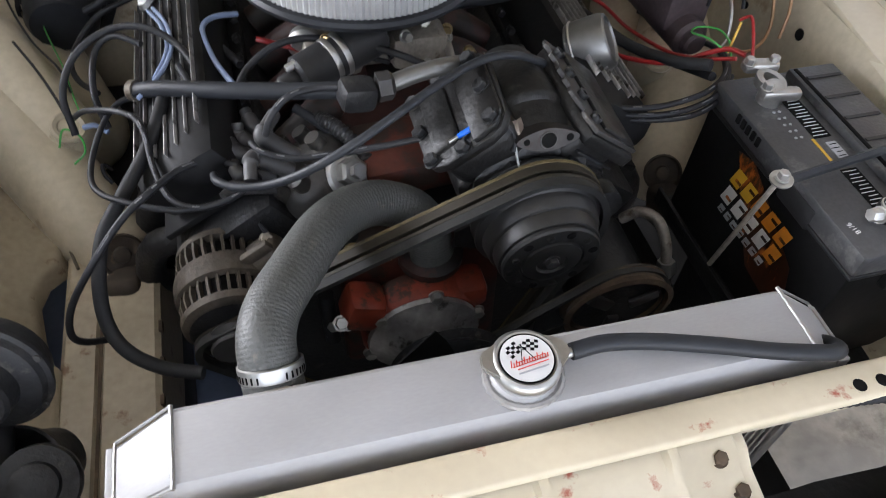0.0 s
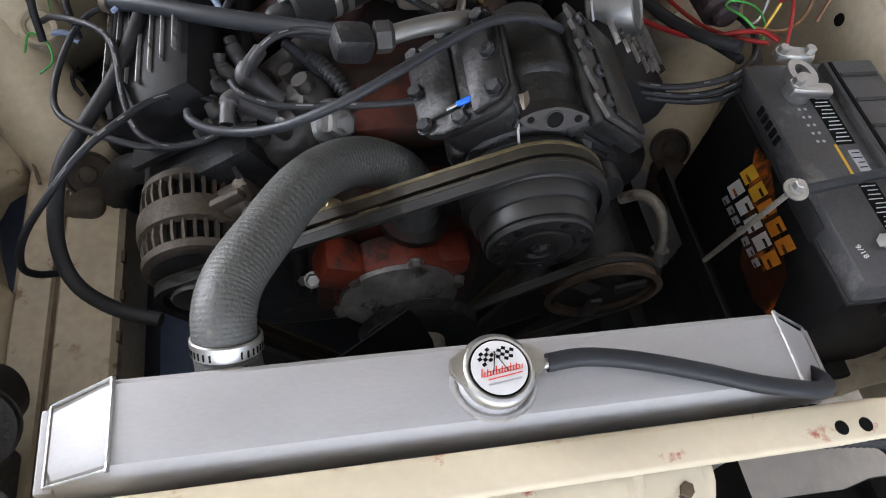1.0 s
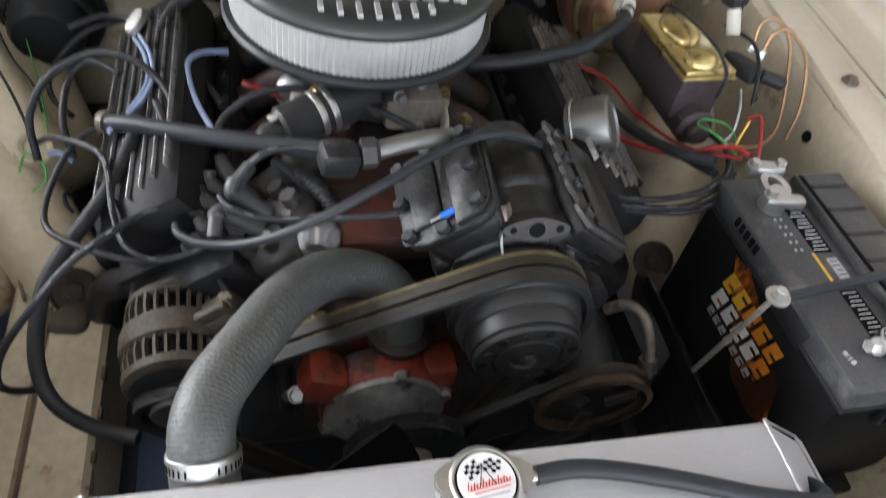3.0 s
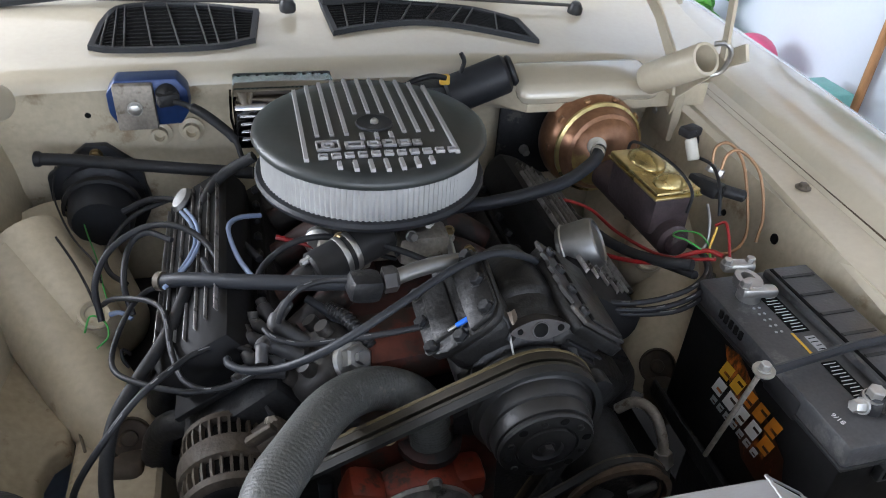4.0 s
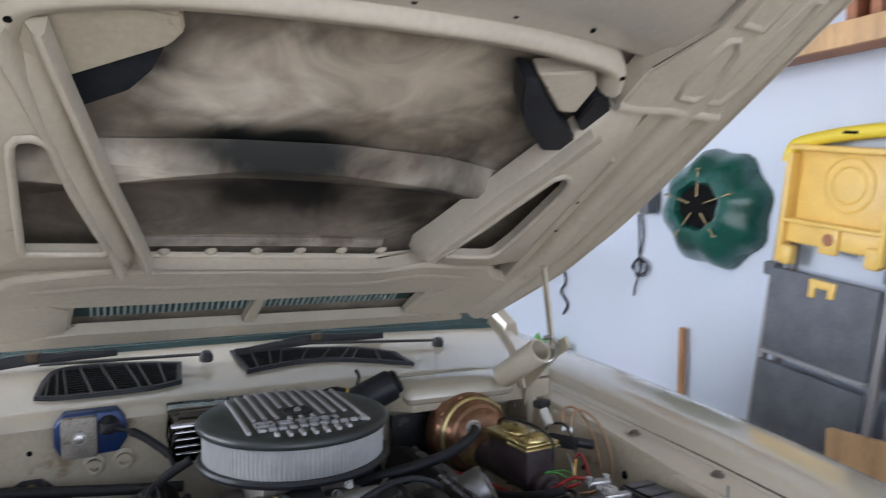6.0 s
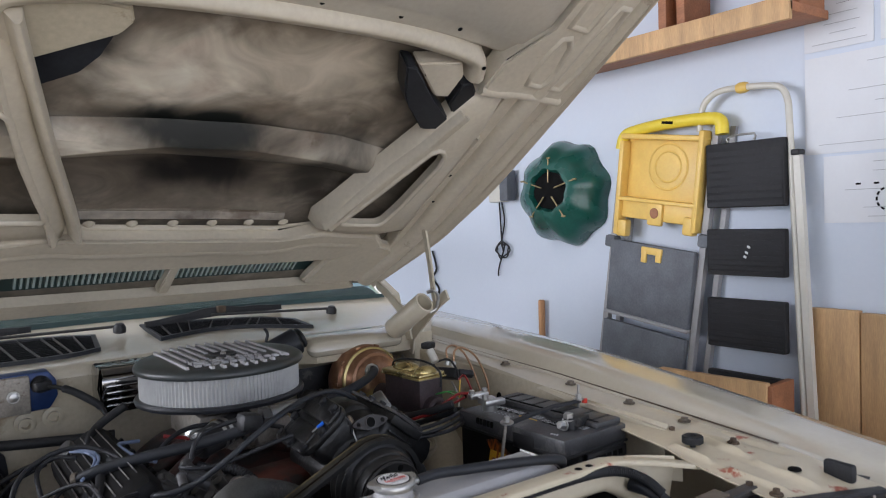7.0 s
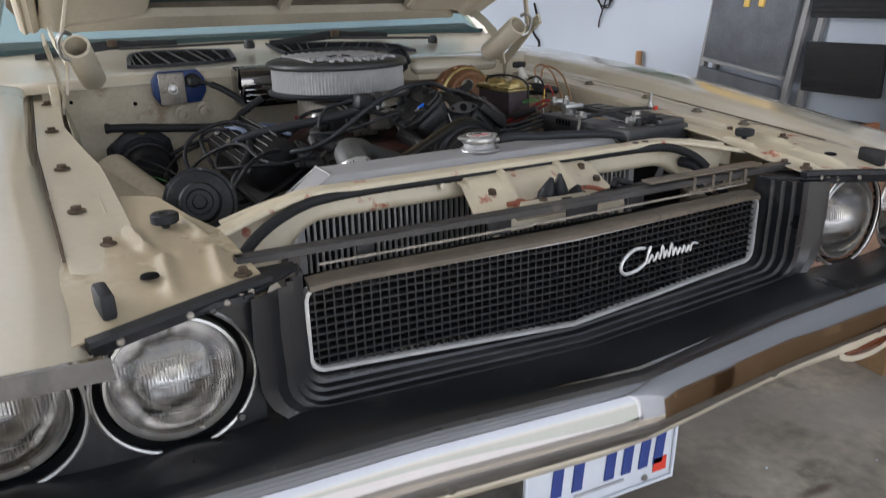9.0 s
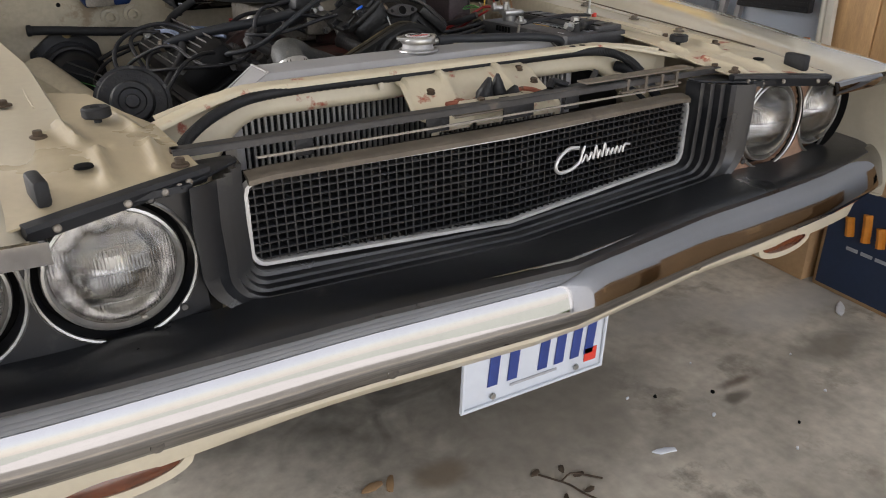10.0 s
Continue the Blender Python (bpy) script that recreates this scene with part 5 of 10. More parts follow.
    wiper((0.508, 1.42, 0.910), (0.15, 1.45, 0.928), (-0.03, 1.445, 0.925), (0.37, 1.48, 0.932))
    # firewall
    bm = B()
    zs = [0.30, 0.45, 0.55, 0.64, 0.655, 0.68, 0.72, 0.78, 0.80, 0.815, 0.83, 0.85, 0.872]
    fx = [-0.66 + 1.32 * k / 22 for k in range(23)]
    def fy(x, z):
        y = 1.205 + 0.02 * (0.87 - z)
        if 0.66 < z < 0.70:
            y -= 0.010
        if x > 0.20 and z > 0.80:
            y -= 0.10 * min(1, (x - 0.20) / 0.10) * min(1, (z - 0.80) / 0.03)
        return y
    add_grid(bm, [[(x, fy(x, z), z) for x in fx] for z in zs], 0.002)
    part("firewall", bm, CREAM_DIRTY, car, "cream firewall with grime and bolt holes")
    for x, z, r in ((-0.455, 0.815, 0.006), (-0.615, 0.70, 0.005), (0.04, 0.80, 0.005), (0.31, 0.73, 0.010), (-0.20, 0.70, 0.006), (-0.60, 0.83, 0.005)):
        part("hole", add_lathe(B(), [(r, 0), (r * 0.8, 0.002), (0, 0.002)], (x, fy(x, z) - 0.001, z), (0, -1, 0), 12), FLAT_BLACK, car, "small dark hole")
    for x, y, z in ((-0.290, 1.20, 0.784), (-0.344, 1.20, 0.779)):
        bm = add_lathe(B(), [(0.022, 0), (0.022, 0.004), (0.014, 0.006), (0.014, 0.018), (0.009, 0.018), (0.008, 0.004), (0, 0.004)], (x, y, z), (0, -1, 0), 20)
        part("heater_pipe_stub", bm, CREAM_DIRTY, car, "cream pipe stub in the firewall")
    # pressed ledge right of the air cleaner
    part("firewall_ledge", add_box(B(), (0.42, 1.145, 0.868), (0.28, 0.11, 0.04), (8, 0, 0), bev=0.02, seg=3), SHINY, car)


cowl()


def fenders():
    ys = [1.62 - 0.055 * k for k in range(30)] + [0.0, -0.04, -0.08, -0.11, -0.135]
    rz = {y: 0.7755 + 0.1135 * y - 0.0255 * y * y - 0.35 * max(0, -y) ** 2 for y in ys}
    fz = {y: min(rz[y] - 0.003, 0.775 + 0.055 * y - 0.003 * y * y) - 0.25 * max(0, 0.06 - y) * 0.3 for y in ys}
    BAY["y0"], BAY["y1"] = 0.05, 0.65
    for s in (1, -1):
        rows = []
        for y in ys:
            r, f = rz[y], fz[y]
            k = 0.02 * max(0, min(1, (0.25 - y) / 0.3))
            # the sheet's inner edge stands nearer to the bay on one side, and comes in towards the nose
            g = 0.026 + 0.012 * max(0, min(1, (0.45 - y) / 0.5)) if s < 0 else 0.0
            q = 0.020 if s < 0 else 0.0
            low = 0.475 if y < 0.36 else 0.2
            rows.append([(a - g, b, max(low, c)) for a, b, c in [(0.690 + q, y, f), (0.712 + q * 0.2, y, f + 0.3 * (r - f)), (0.722, y, r - 0.004), (0.732, y, r + 0.001), (0.78, y, r + 0.004), (0.84, y, r + 0.004), (0.885, y, r - 0.002), (0.915 - k, y, r - 0.014), (0.938 - k, y, r - 0.040), (0.955 - k, y, r - 0.09), (0.962 - k, y, r - 0.20), (0.955 - k, y, r - 0.36), (0.94 - k, y, r - 0.48)]])
        bm = add_grid(B(), rows, 0.002)
        if s < 0:
            mirror(bm)
        fe = part("fender", bm, SHINY, car, "glossy cream front fender")
        # flange the fender bolts to
        rows = []
        for y in ys[2:-5]:
            f = fz[y]
            rows.append([(0.600 + 0.04 * max(0, min(1, (y - 0.5) / 0.4)), y, f - 0.012), (0.605 + 0.04 * max(0, min(1, (y - 0.5) / 0.4)), y, f - 0.004), (0.64, y, f - 0.004), (0.655, y, f - 0.001), (0.692, y, f - 0.001)])
        bm = add_grid(B(), rows, 0.002)
        if s < 0:
            mirror(bm)
            bmesh.ops.translate(bm, vec=(0.012, 0, 0.006), verts=bm.verts)
        part("fender_flange", bm, CREAM, fe, "cream bolt flange along the fender")
        # dark seam where the flange meets the fender
        seam = [(s * (0.700 if s > 0 else 0.683), y, fz[y] + (0.0035 if s > 0 else 0.0085)) for y in ys[2:-6]]
        part("seam", add_sweep(B(), seam, [(-0.0018, -0.001), (0.0018, -0.001), (0.0018, 0.001), (-0.0018, 0.001)], (0, 0, 1)), RUSTY, fe, "dark brown seam along the fender")
        # bolts
        for y in ((1.15, 0.798, 0.572, 0.40, 0.26) if s > 0 else (1.12, 0.80, 0.50, 0.27)):
            z = 0.7765 + 0.055 * y - 0.003 * y * y + (0.006 if s < 0 else 0)
            bx = s * (0.667 if s > 0 else 0.652)
            bm = B()
            add_lathe(bm, [(0.0125, 0), (0.0125, 0.002), (0.007, 0.003)], (bx, y, z - 0.001), (0, 0, 1), 18)
            add_hex(bm, (bx, y, z), (0, 0, 1), 0.008, 0.007)
            part("bolt", bm, DUSTY if s > 0 else RUSTY, fe)
        # inner fender wall
        rows = []
        for y in [1.21, 1.10, 0.95, 0.80, 0.65, 0.50, 0.40, 0.30, 0.26]:
            sh = max(0.0, 1 - ((y - 0.93) / 0.26) ** 2)       # bulge of the wheel well
            pts = [(0.618, 0.80), (0.608, 0.775), (0.590 + 0.01 * (y < 0.7), 0.70), (0.578 - 0.01 * sh + 0.01 * (y < 0.7), 0.60), (0.570 - 0.02 * sh, 0.52)]
            rows.append([(a, y, b + 0.03 * (y - 0.5) * (b > 0.7)) for a, b in pts])
        bm = add_grid(B(), rows, 0.002)
        if s < 0:
            mirror(bm)
        iw = part("inner_fender", bm, CREAM_DIRTY, car, "grimy cream inner fender")
        for y, z, r in ((0.75, 0.757, 0.009), (0.86, 0.74, 0.006), (1.0, 0.70, 0.005), (0.52, 0.73, 0.006)):
            part("hole", add_lathe(B(), [(r, 0), (r * 0.8, 0.002), (0, 0.002)], (s * (0.603 if z > 0.75 else 0.585), y, z), (-s, 0, 0.15), 12), FLAT_BLACK, iw, "small dark hole")
        # frame rail and lower apron
        part("frame_rail", add_box(B(), (s * 0.40, 0.72, 0.33), (0.09, 1.1, 0.12), bev=0.01), BLACK_SATIN, car, "black frame rail")
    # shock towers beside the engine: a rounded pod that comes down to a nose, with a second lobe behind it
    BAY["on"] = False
    def pod(s, a, b, r0, r1):
        a, b = V3(a), V3(b)
        ax = (b - a).normalized()
        x, y, z = basis(ax)
        stations = [(a + (b - a) * k / 8, r0 + (r1 - r0) * k / 8) for k in range(9)]
        stations += [(b + ax * r1 * math.sin(q) * 0.8, r1 * math.cos(q)) for q in [radians(15 * k) for k in range(1, 6)] + [radians(88)]]
        rows = [[tuple(c + (x * math.cos(t) + y * math.sin(t)) * r) for t in [2 * math.pi * k / 28 for k in range(29)]] for c, r in stations]
        return add_grid(B(), [[(s * p[0], p[1], p[2]) for p in row] for row in rows])
    for s in (1, -1):
        tw = part("shock_tower", pod(s, (0.600, 0.985, 0.660), (0.425, 0.715, 0.525), 0.070, 0.057), CREAM_DIRTY, car, "cream shock tower with grime", 75)
        part("tower_lobe", pod(s, (0.575, 1.010, 0.690), (0.470, 0.868, 0.615), 0.060, 0.047), CREAM_DIRTY, tw, "", 75)
        part("tower_foot", pod(s, (0.590, 1.16, 0.60), (0.490, 0.99, 0.52), 0.10, 0.08), CREAM_DIRTY, tw, "", 75)
        part("tower_ring", add_lathe(B(), [(0.019, -0.006), (0.024, 0.0), (0.0245, 0.005), (0.021, 0.008), (0.016, 0.006), (0.013, 0.0), (0.0, -0.001)], (s * 0.460, 0.850, 0.652), (-s * 0.35, -0.35, 0.87), 28), CREAM_DIRTY, tw)
        part("mount_cup", add_lathe(B(), [(0.026, -0.012), (0.030, 0.0), (0.0305, 0.004), (0.0275, 0.006), (0.025, 0.001), (0.012, -0.001), (0.010, 0.006), (0.0, 0.007)], (s * 0.409, 0.676, 0.566), (-s * 0.30, -0.72, 0.62), 28), RUST_MOUNT, tw, "rusty rubber-seated mount")
        part("mount_foot", add_box(B(), (s * 0.412, 0.640, 0.525), (0.050, 0.060, 0.07), (-20, 0, s * 8), bev=0.014, seg=3), RUST_MOUNT, tw, "grimy rusty bracket below the mount")
        part("crease_seam", add_tube(B(), [(s * x, y, z) for x, y, z in ((0.580, 0.895, 0.605), (0.527, 0.800, 0.580), (0.487, 0.725, 0.562), (0.468, 0.672, 0.556))], 0.0022, 8), DUSTY, tw, "brown line along the tower's crease")
        # added black panel fills a pale gap with painted dark
        part("splash_shelf", add_box(B(), (s * 0.43, 0.96, 0.47), (0.18, 0.44, 0.02), bev=0.004), BLACK_SATIN, tw, "black panel standing in for the dark below the tower")
        rows = []
        for y, x0, x1, zt in ((0.27, 0.483, 0.520, 0.62), (0.40, 0.483, 0.525, 0.63), (0.515, 0.484, 0.530, 0.64), (0.535, 0.500, 0.540, 0.65), (0.585, 0.515, 0.552, 0.655), (0.640, 0.525, 0.560, 0.665), (0.672, 0.516, 0.562, 0.675), (0.690, 0.495, 0.556, 0.68), (0.75, 0.50, 0.560, 0.69), (0.82, 0.52, 0.57, 0.70), (0.95, 0.55, 0.59, 0.72)):
            rows.append([(s * x0, y, 0.520), (s * x0, y, 0.549), (s * (x0 + 0.006), y, 0.553), (s * (x0 * 0.4 + x1 * 0.6), y, 0.562), (s * x1, y, 0.58), (s * (x1 + 0.045), y, 0.61), (s * 0.606, y, zt)])
        part("fender_flank", add_grid(B(), rows, 0.002), CREAM_APRON, car, "cream flank between rail and inner fender", 60)
        # flat rail top with a pressed seam, and the flank that rises from it beside an open gap
        sec = [(0.485, 0.40), (0.485, 0.545), (0.479, 0.551), (0.443, 0.551), (0.440, 0.546), (0.435, 0.546), (0.432, 0.551), (0.372, 0.551), (0.365, 0.545), (0.365, 0.40)]
        if s > 0:
            continue
        ra = part("rail_top", add_prism(B(), [(s * x, z) for x, z in (sec if s < 0 else sec[::-1])], 'y', 0.270, 0.700), CREAM_APRON, car, "cream frame rail top with rust stains")
        part("seam", add_box(B(), (s * 0.4375, 0.47, 0.5468), (0.0040, 0.40, 0.0012)), RUSTY, ra, "dirty seam along the rail")
        rnd = random.Random(11)
        for k in range(5):
            y = 0.34 + 0.055 * k
            part("ragged_edge", add_box(B(), (s * (0.364 + rnd.uniform(-0.001, 0.002)), y, 0.545), (0.005, rnd.uniform(0.006, 0.02), 0.010), bev=0.001), RUSTY, ra)
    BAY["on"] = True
    # added black sheet under the engine bay keeps light out from below
    part("splash_floor", add_box(B(), (0, 0.75, 0.19), (0.86, 1.0, 0.02)), BLACK_SATIN, car, "black sheet that keeps the bay dark from below")

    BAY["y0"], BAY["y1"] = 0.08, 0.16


fenders()


def hinges():
    for s in (1, -1.055):
        flat = [(-0.012, -0.003), (0.012, -0.003), (0.012, 0.003), (-0.012, 0.003)]
        h = part("hood_hinge", add_sweep(B(), [(s * 0.585, 1.27, 1.0), (s * 0.580, 1.20, 0.975), (s * 0.565, 1.10, 0.93), (s * 0.575, 1.09, 0.86)], flat, (s, 0, 0)), CREAM, car, "cream hood hinge")
        a, b = V3((s * 0.520, 1.085, 0.893)), V3((s * 0.546, 0.969, 0.973))
        L = (b - a).length
        part("torsion_tube", add_lathe(B(), [(0.0275, 0.0), (0.0285, 0.003), (0.0285, L - 0.002), (0.0275, L), (0.0225, L), (0.0225, 0.03), (0.0, 0.03)], a, b - a, 30), CREAM, h, "hollow cream spring tube")
        part("hinge_arm", add_sweep(B(), [(s * 0.602, 0.945, 0.990), (s * 0.598, 0.985, 0.965), (s * 0.588, 1.05, 0.905), (s * 0.583, 1.09, 0.865), (s * 0.590, 1.11, 0.82)], [(-0.014, -0.003), (0.014, -0.003), (0.014, 0.003), (-0.014, 0.003)], (s, 0.0, 0.0)), CREAM, h)
        part("hinge_arm", add_sweep(B(), [(s * 0.575, 0.965, 0.975), (s * 0.550, 0.945, 1.07), (s * 0.524, 0.927, 1.161)], [(-0.008, -0.003), (0.008, -0.003), (0.008, 0.003), (-0.008, 0.003)], (s, 0, 0)), CREAM, h)
        part("hinge_plate", add_box(B(), (s * 0.600, 1.13, 0.82), (0.02, 0.08, 0.12), bev=0.004), CREAM_DIRTY, h)
        part("hinge_hook", add_tube(B(), [(s * 0.552, 0.966, 0.998), (s * 0.566, 0.955, 1.002), (s * 0.578, 0.953, 0.985), (s * 0.575, 0.96, 0.955), (s * 0.560, 0.968, 0.945)], 0.0045, 8), STEEL, h)
        for p in ((s * 0.612, 1.12, 0.835), (s * 0.612, 1.15, 0.80)):
            part("bolt", add_hex(B(), p, (-s, 0, 0), 0.008, 0.025), STEEL, h)


hinges()


def wheels():
    for s in (1, -1):
        w = part("wheel", add_lathe(B(), [(0.20, -0.11), (0.30, -0.115), (0.325, -0.09), (0.33, 0.0), (0.325, 0.09), (0.30, 0.115), (0.20, 0.11)], (s * 0.76, 0.90, 0.33), (1, 0, 0), 40), RUBBER, car, "black tyre")
        part("rim", add_lathe(B(), [(0.0, 0.06), (0.06, 0.07), (0.12, 0.05), (0.19, 0.07), (0.205, 0.10)], (s * 0.76, 0.90, 0.33), (s, 0, 0), 36, caps=False), STEEL, w)


wheels()


def front():
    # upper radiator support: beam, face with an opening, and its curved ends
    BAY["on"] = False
    def by(x):
        return 0.176 - 0.55 * max(0, abs(x) - 0.34) ** 1.25
    def bz(x):
        return 0.807 - 0.30 * max(0, abs(x) - 0.36) ** 1.25
    xs = [-0.50 + 0.025 * k for k in range(41)]
    bm = B()
    rows = [[(x, by(x) + dy, bz(x) + dz) for x in xs] for dy, dz in ((0.018, -0.035), (0.018, -0.002), (0.016, 0.001), (0.012, 0.002), (-0.014, 0.002), (-0.017, 0.001), (-0.018, -0.002), (-0.018, -0.006))]
    add_grid(bm, rows, 0.002)
    sup = part("radiator_support", bm, CREAM_CHIP, car, "cream radiator support with chipped red primer", 60)
    # face below the beam, turned in round the opening
    def edge(x):
        return 0.768 - 9.0 * max(0, abs(x) - 0.33) ** 2.1
    fx = [-0.445 + 0.89 * k / 44 for k in range(45)]
    bm = B()
    rows = [[(x * (1 + 0.10 * (1 - f)), by(x) + 0.004 - 0.010 * f ** 0.8, (bz(x) - 0.003) * (1 - f) + edge(x) * f) for x in fx] for f in (0, 0.3, 0.6, 0.85, 1.0)]
    rows.append([(x * 0.99, by(x) - 0.002, edge(x) - 0.006) for x in fx])
    rows.append([(x * 0.985, by(x) + 0.014, edge(x) - 0.007) for x in fx])
    add_grid(bm, rows, 0.002)
    part("support_face", bm, CREAM_CHIP, sup, "", 60)
    for s in (1, -1):
        # legs coloured black, for the shade of the gap behind the grille
        part("support_leg", add_box(B(), (s * 0.475, 0.135, 0.45), (0.07, 0.05, 0.34), bev=0.008), BLACK_SATIN, sup)
    part("air_dam", add_grid(B(), [[(-0.47 + 0.047 * k, y, 0.60 + 0.006 * math.sin(k * 2.1 + y * 60)) for k in range(21)] for y in (0.055, 0.075, 0.095, 0.115, 0.135, 0.155)], 0.002), COMP_BLACK, sup, "wrinkled black rubber sheet behind the grille")
    part("lower_support", add_box(B(), (0, 0.13, 0.30), (0.95, 0.06, 0.06), bev=0.008), BLACK_SATIN, sup)
    for x in (0.282, 0.306):
        bm = add_lathe(B(), [(0.0065, 0), (0.0055, 0.0008), (0, 0.0008)], (x, 0.171, 0.8092), (0, 0, 1), 14)
        part("hole", bm, FLAT_BLACK, sup, "small round hole in the beam")
    for x in (-0.39, -0.13, -0.06, 0.06, 0.13):
        part("clip", add_box(B(), (x, by(x) - 0.012, bz(x) - 0.022), (0.010, 0.008, 0.012), bev=0.003), CREAM, sup)
    # harness in corrugated sleeve along the support
    pts = [(-0.497, 0.040, 0.742), (-0.478, 0.070, 0.758), (-0.45, 0.100, 0.772), (-0.405, 0.130, 0.786), (-0.345, 0.156, 0.795), (-0.25, 0.167, 0.797), (-0.12, 0.169, 0.796), (0.0, 0.169, 0.797), (0.12, 0.169, 0.797), (0.24, 0.168, 0.798), (0.32, 0.160, 0.798), (0.36, 0.146, 0.793), (0.385, 0.122, 0.780), (0.395, 0.098, 0.762)]
    bm = add_tube(B(), pts, 0.0085, 10, 22, rings=lambda i, n: 1.0 if i % 2 else 0.90)
    solid("wiring_loom", bm, RUBBER, "black corrugated wiring loom along the radiator support", "wiring loom")
    # latch panel
    bm = B()
    ux = (-1, -0.93, -0.9, -0.45, -0.42, -0.36, -0.33, 0.40, 0.43, 0.49, 0.52, 0.9, 0.93, 1)
    rib = (0.0, 0, 0, 0, 0.006, 0.006, 0, 0, 0.006, 0.006, 0, 0, 0, 0)
    rows = []
    for y, z, xa, xb in ((0.162, 0.795, -0.105, 0.165), (0.148, 0.792, -0.104, 0.165), (0.135, 0.782, -0.105, 0.165), (0.105, 0.757, -0.107, 0.176), (0.090, 0.750, -0.106, 0.174), (0.070, 0.748, -0.098, 0.170), (0.064, 0.742, -0.095, 0.168), (0.062, 0.725, -0.095, 0.164)):
        rows.append([((xa + xb) / 2 + u * (xb - xa) / 2, y, z + r - 0.006 * (abs(u) > 0.92)) for u, r in zip(ux, rib)])
    add_grid(bm, rows, 0.0025)
    part("latch_panel", bm, CREAM_CHIP, car, "bent cream latch panel with red primer and rust", 50)
    la = part("hood_latch", add_box(B(), (0.040, 0.075, 0.756), (0.095, 0.035, 0.012), (8, 0, 4), bev=0.004), BLACK, car, "black hood latch with rusty springs")
    for x, y, h, tilt in ((0.012, 0.080, 0.044, 0.25), (0.044, 0.082, 0.046, -0.1), (0.065, 0.072, 0.026, 0.3)):
        part("latch_claw", add_lathe(B(), [(0.013, 0), (0.015, h * 0.35), (0.009, h * 0.7), (0.003, h), (0.0, h)], (x, y, 0.755), (tilt, -0.1, 1), 14), BLACK, la)
    part("spring", add_lathe(B(), [(0.008, 0), (0.012, 0.006), (0.008, 0.014), (0, 0.014)], (-0.030, 0.085, 0.752), (0, 0, 1), 16), RUST_RED, la, "red-brown primed washer")
    part("spring", add_tube(B(), [(-0.045, 0.10, 0.757), (-0.035, 0.082, 0.762), (-0.015, 0.078, 0.762), (0.0, 0.09, 0.758)], 0.004, 8), RUST_RED, la, "rusty bent spring")
    part("spring", add_tube(B(), [(0.090, 0.095, 0.757), (0.105, 0.10, 0.764), (0.125, 0.095, 0.762), (0.14, 0.085, 0.757)], 0.004, 8), RUST_RED, la, "rusty bent spring")
    part("lever", add_sweep(B(), [(0.075, 0.060, 0.757), (0.12, 0.045, 0.768), (0.165, 0.035, 0.772), (0.20, 0.028, 0.775), (0.208, 0.026, 0.795)], [(-0.008, -0.003), (0.008, -0.003), (0.008, 0.003), (-0.008, 0.003)]), BLACK, la)
    part("hook", add_tube(B(), [(0.125, 0.045, 0.772), (0.135, 0.052, 0.782), (0.15, 0.05, 0.778), (0.16, 0.04, 0.774)], 0.006, 8), BLACK, la)
    part("catch_plate", add_prism(B(), [(-0.055, 0.022), (0.055, 0.022), (0.075, 0.035), (0.075, 0.060), (-0.045, 0.064), (-0.06, 0.045)], 'z', 0.766, 0.770, 0.0015), CREAM, la, "cream catch plate")
    part("catch_slot", add_box(B(), (0.028, 0.042, 0.7705), (0.018, 0.004, 0.0012)), FLAT_BLACK, la)
    part("catch_base", add_prism(B(), [(-0.09, 0.006), (0.02, 0.006), (0.01, 0.05), (-0.075, 0.05)], 'z', 0.760, 0.764, 0.001), DUSTY, la)
    for p in ((-0.060, 0.125, 0.772), (0.15, 0.12, 0.768), (0.135, 0.145, 0.786), (-0.012, 0.05, 0.767), (0.10, 0.095, 0.753)):
        part("bolt", add_hex(B(), p, (0, -0.2, 1), 0.0065, 0.007), RUSTY, la)

    # grille header bar: an angle section, with a thin bright strip in front
    hb = part("grille_header", add_sweep(B(), [(-0.50, 0.010, 0.781), (-0.25, 0.004, 0.781), (0, 0.0, 0.780), (0.25, 0.004, 0.779), (0.50, 0.010, 0.776)], [(-0.010, -0.003), (-0.010, 0.0), (0.008, 0.0), (0.010, -0.002), (0.010, -0.010), (0.007, -0.010), (0.007, -0.003)]), DARK_STEEL, car, "dark grey steel bar above the grille")
    part("header_strip", add_sweep(B(), [(-0.40, -0.006, 0.757), (-0.2, -0.012, 0.758), (0, -0.016, 0.759), (0.2, -0.010, 0.757), (0.38, -0.006, 0.756)], [(-0.0012, -0.0015), (0.0012, -0.0015), (0.0012, 0.0015), (-0.0012, 0.0015)]), ALU_CAST, hb, "thin dull metal strip")
    for x in (0.255, 0.298, 0.338, 0.375):
        part("bracket_web", add_box(B(), (x, 0.0, 0.770), (0.006, 0.012, 0.024)), DUSTY, hb, "brownish slotted bracket")
    part("slotted_bracket", add_sweep(B(), [(0.16, 0.006, 0.784), (0.30, 0.006, 0.784), (0.42, 0.010, 0.782)], [(-0.013, 0), (0.012, 0), (0.012, 0.003), (-0.013, 0.003)]), DUSTY, hb, "brownish slotted bracket")
    part("bracket_foot", add_sweep(B(), [(0.24, -0.004, 0.759), (0.39, 0.0, 0.759)], [(-0.004, 0), (0.004, 0), (0.004, 0.003), (-0.004, 0.003)]), DUSTY, hb)
    for x, w in ((-0.33, 0.025), (-0.12, 0.04), (0.03, 0.06), (0.14, 0.03)):
        part("bar_tab", add_box(B(), (x, 0.006, 0.760), (w, 0.003, 0.030), bev=0.001), BLACK, hb)

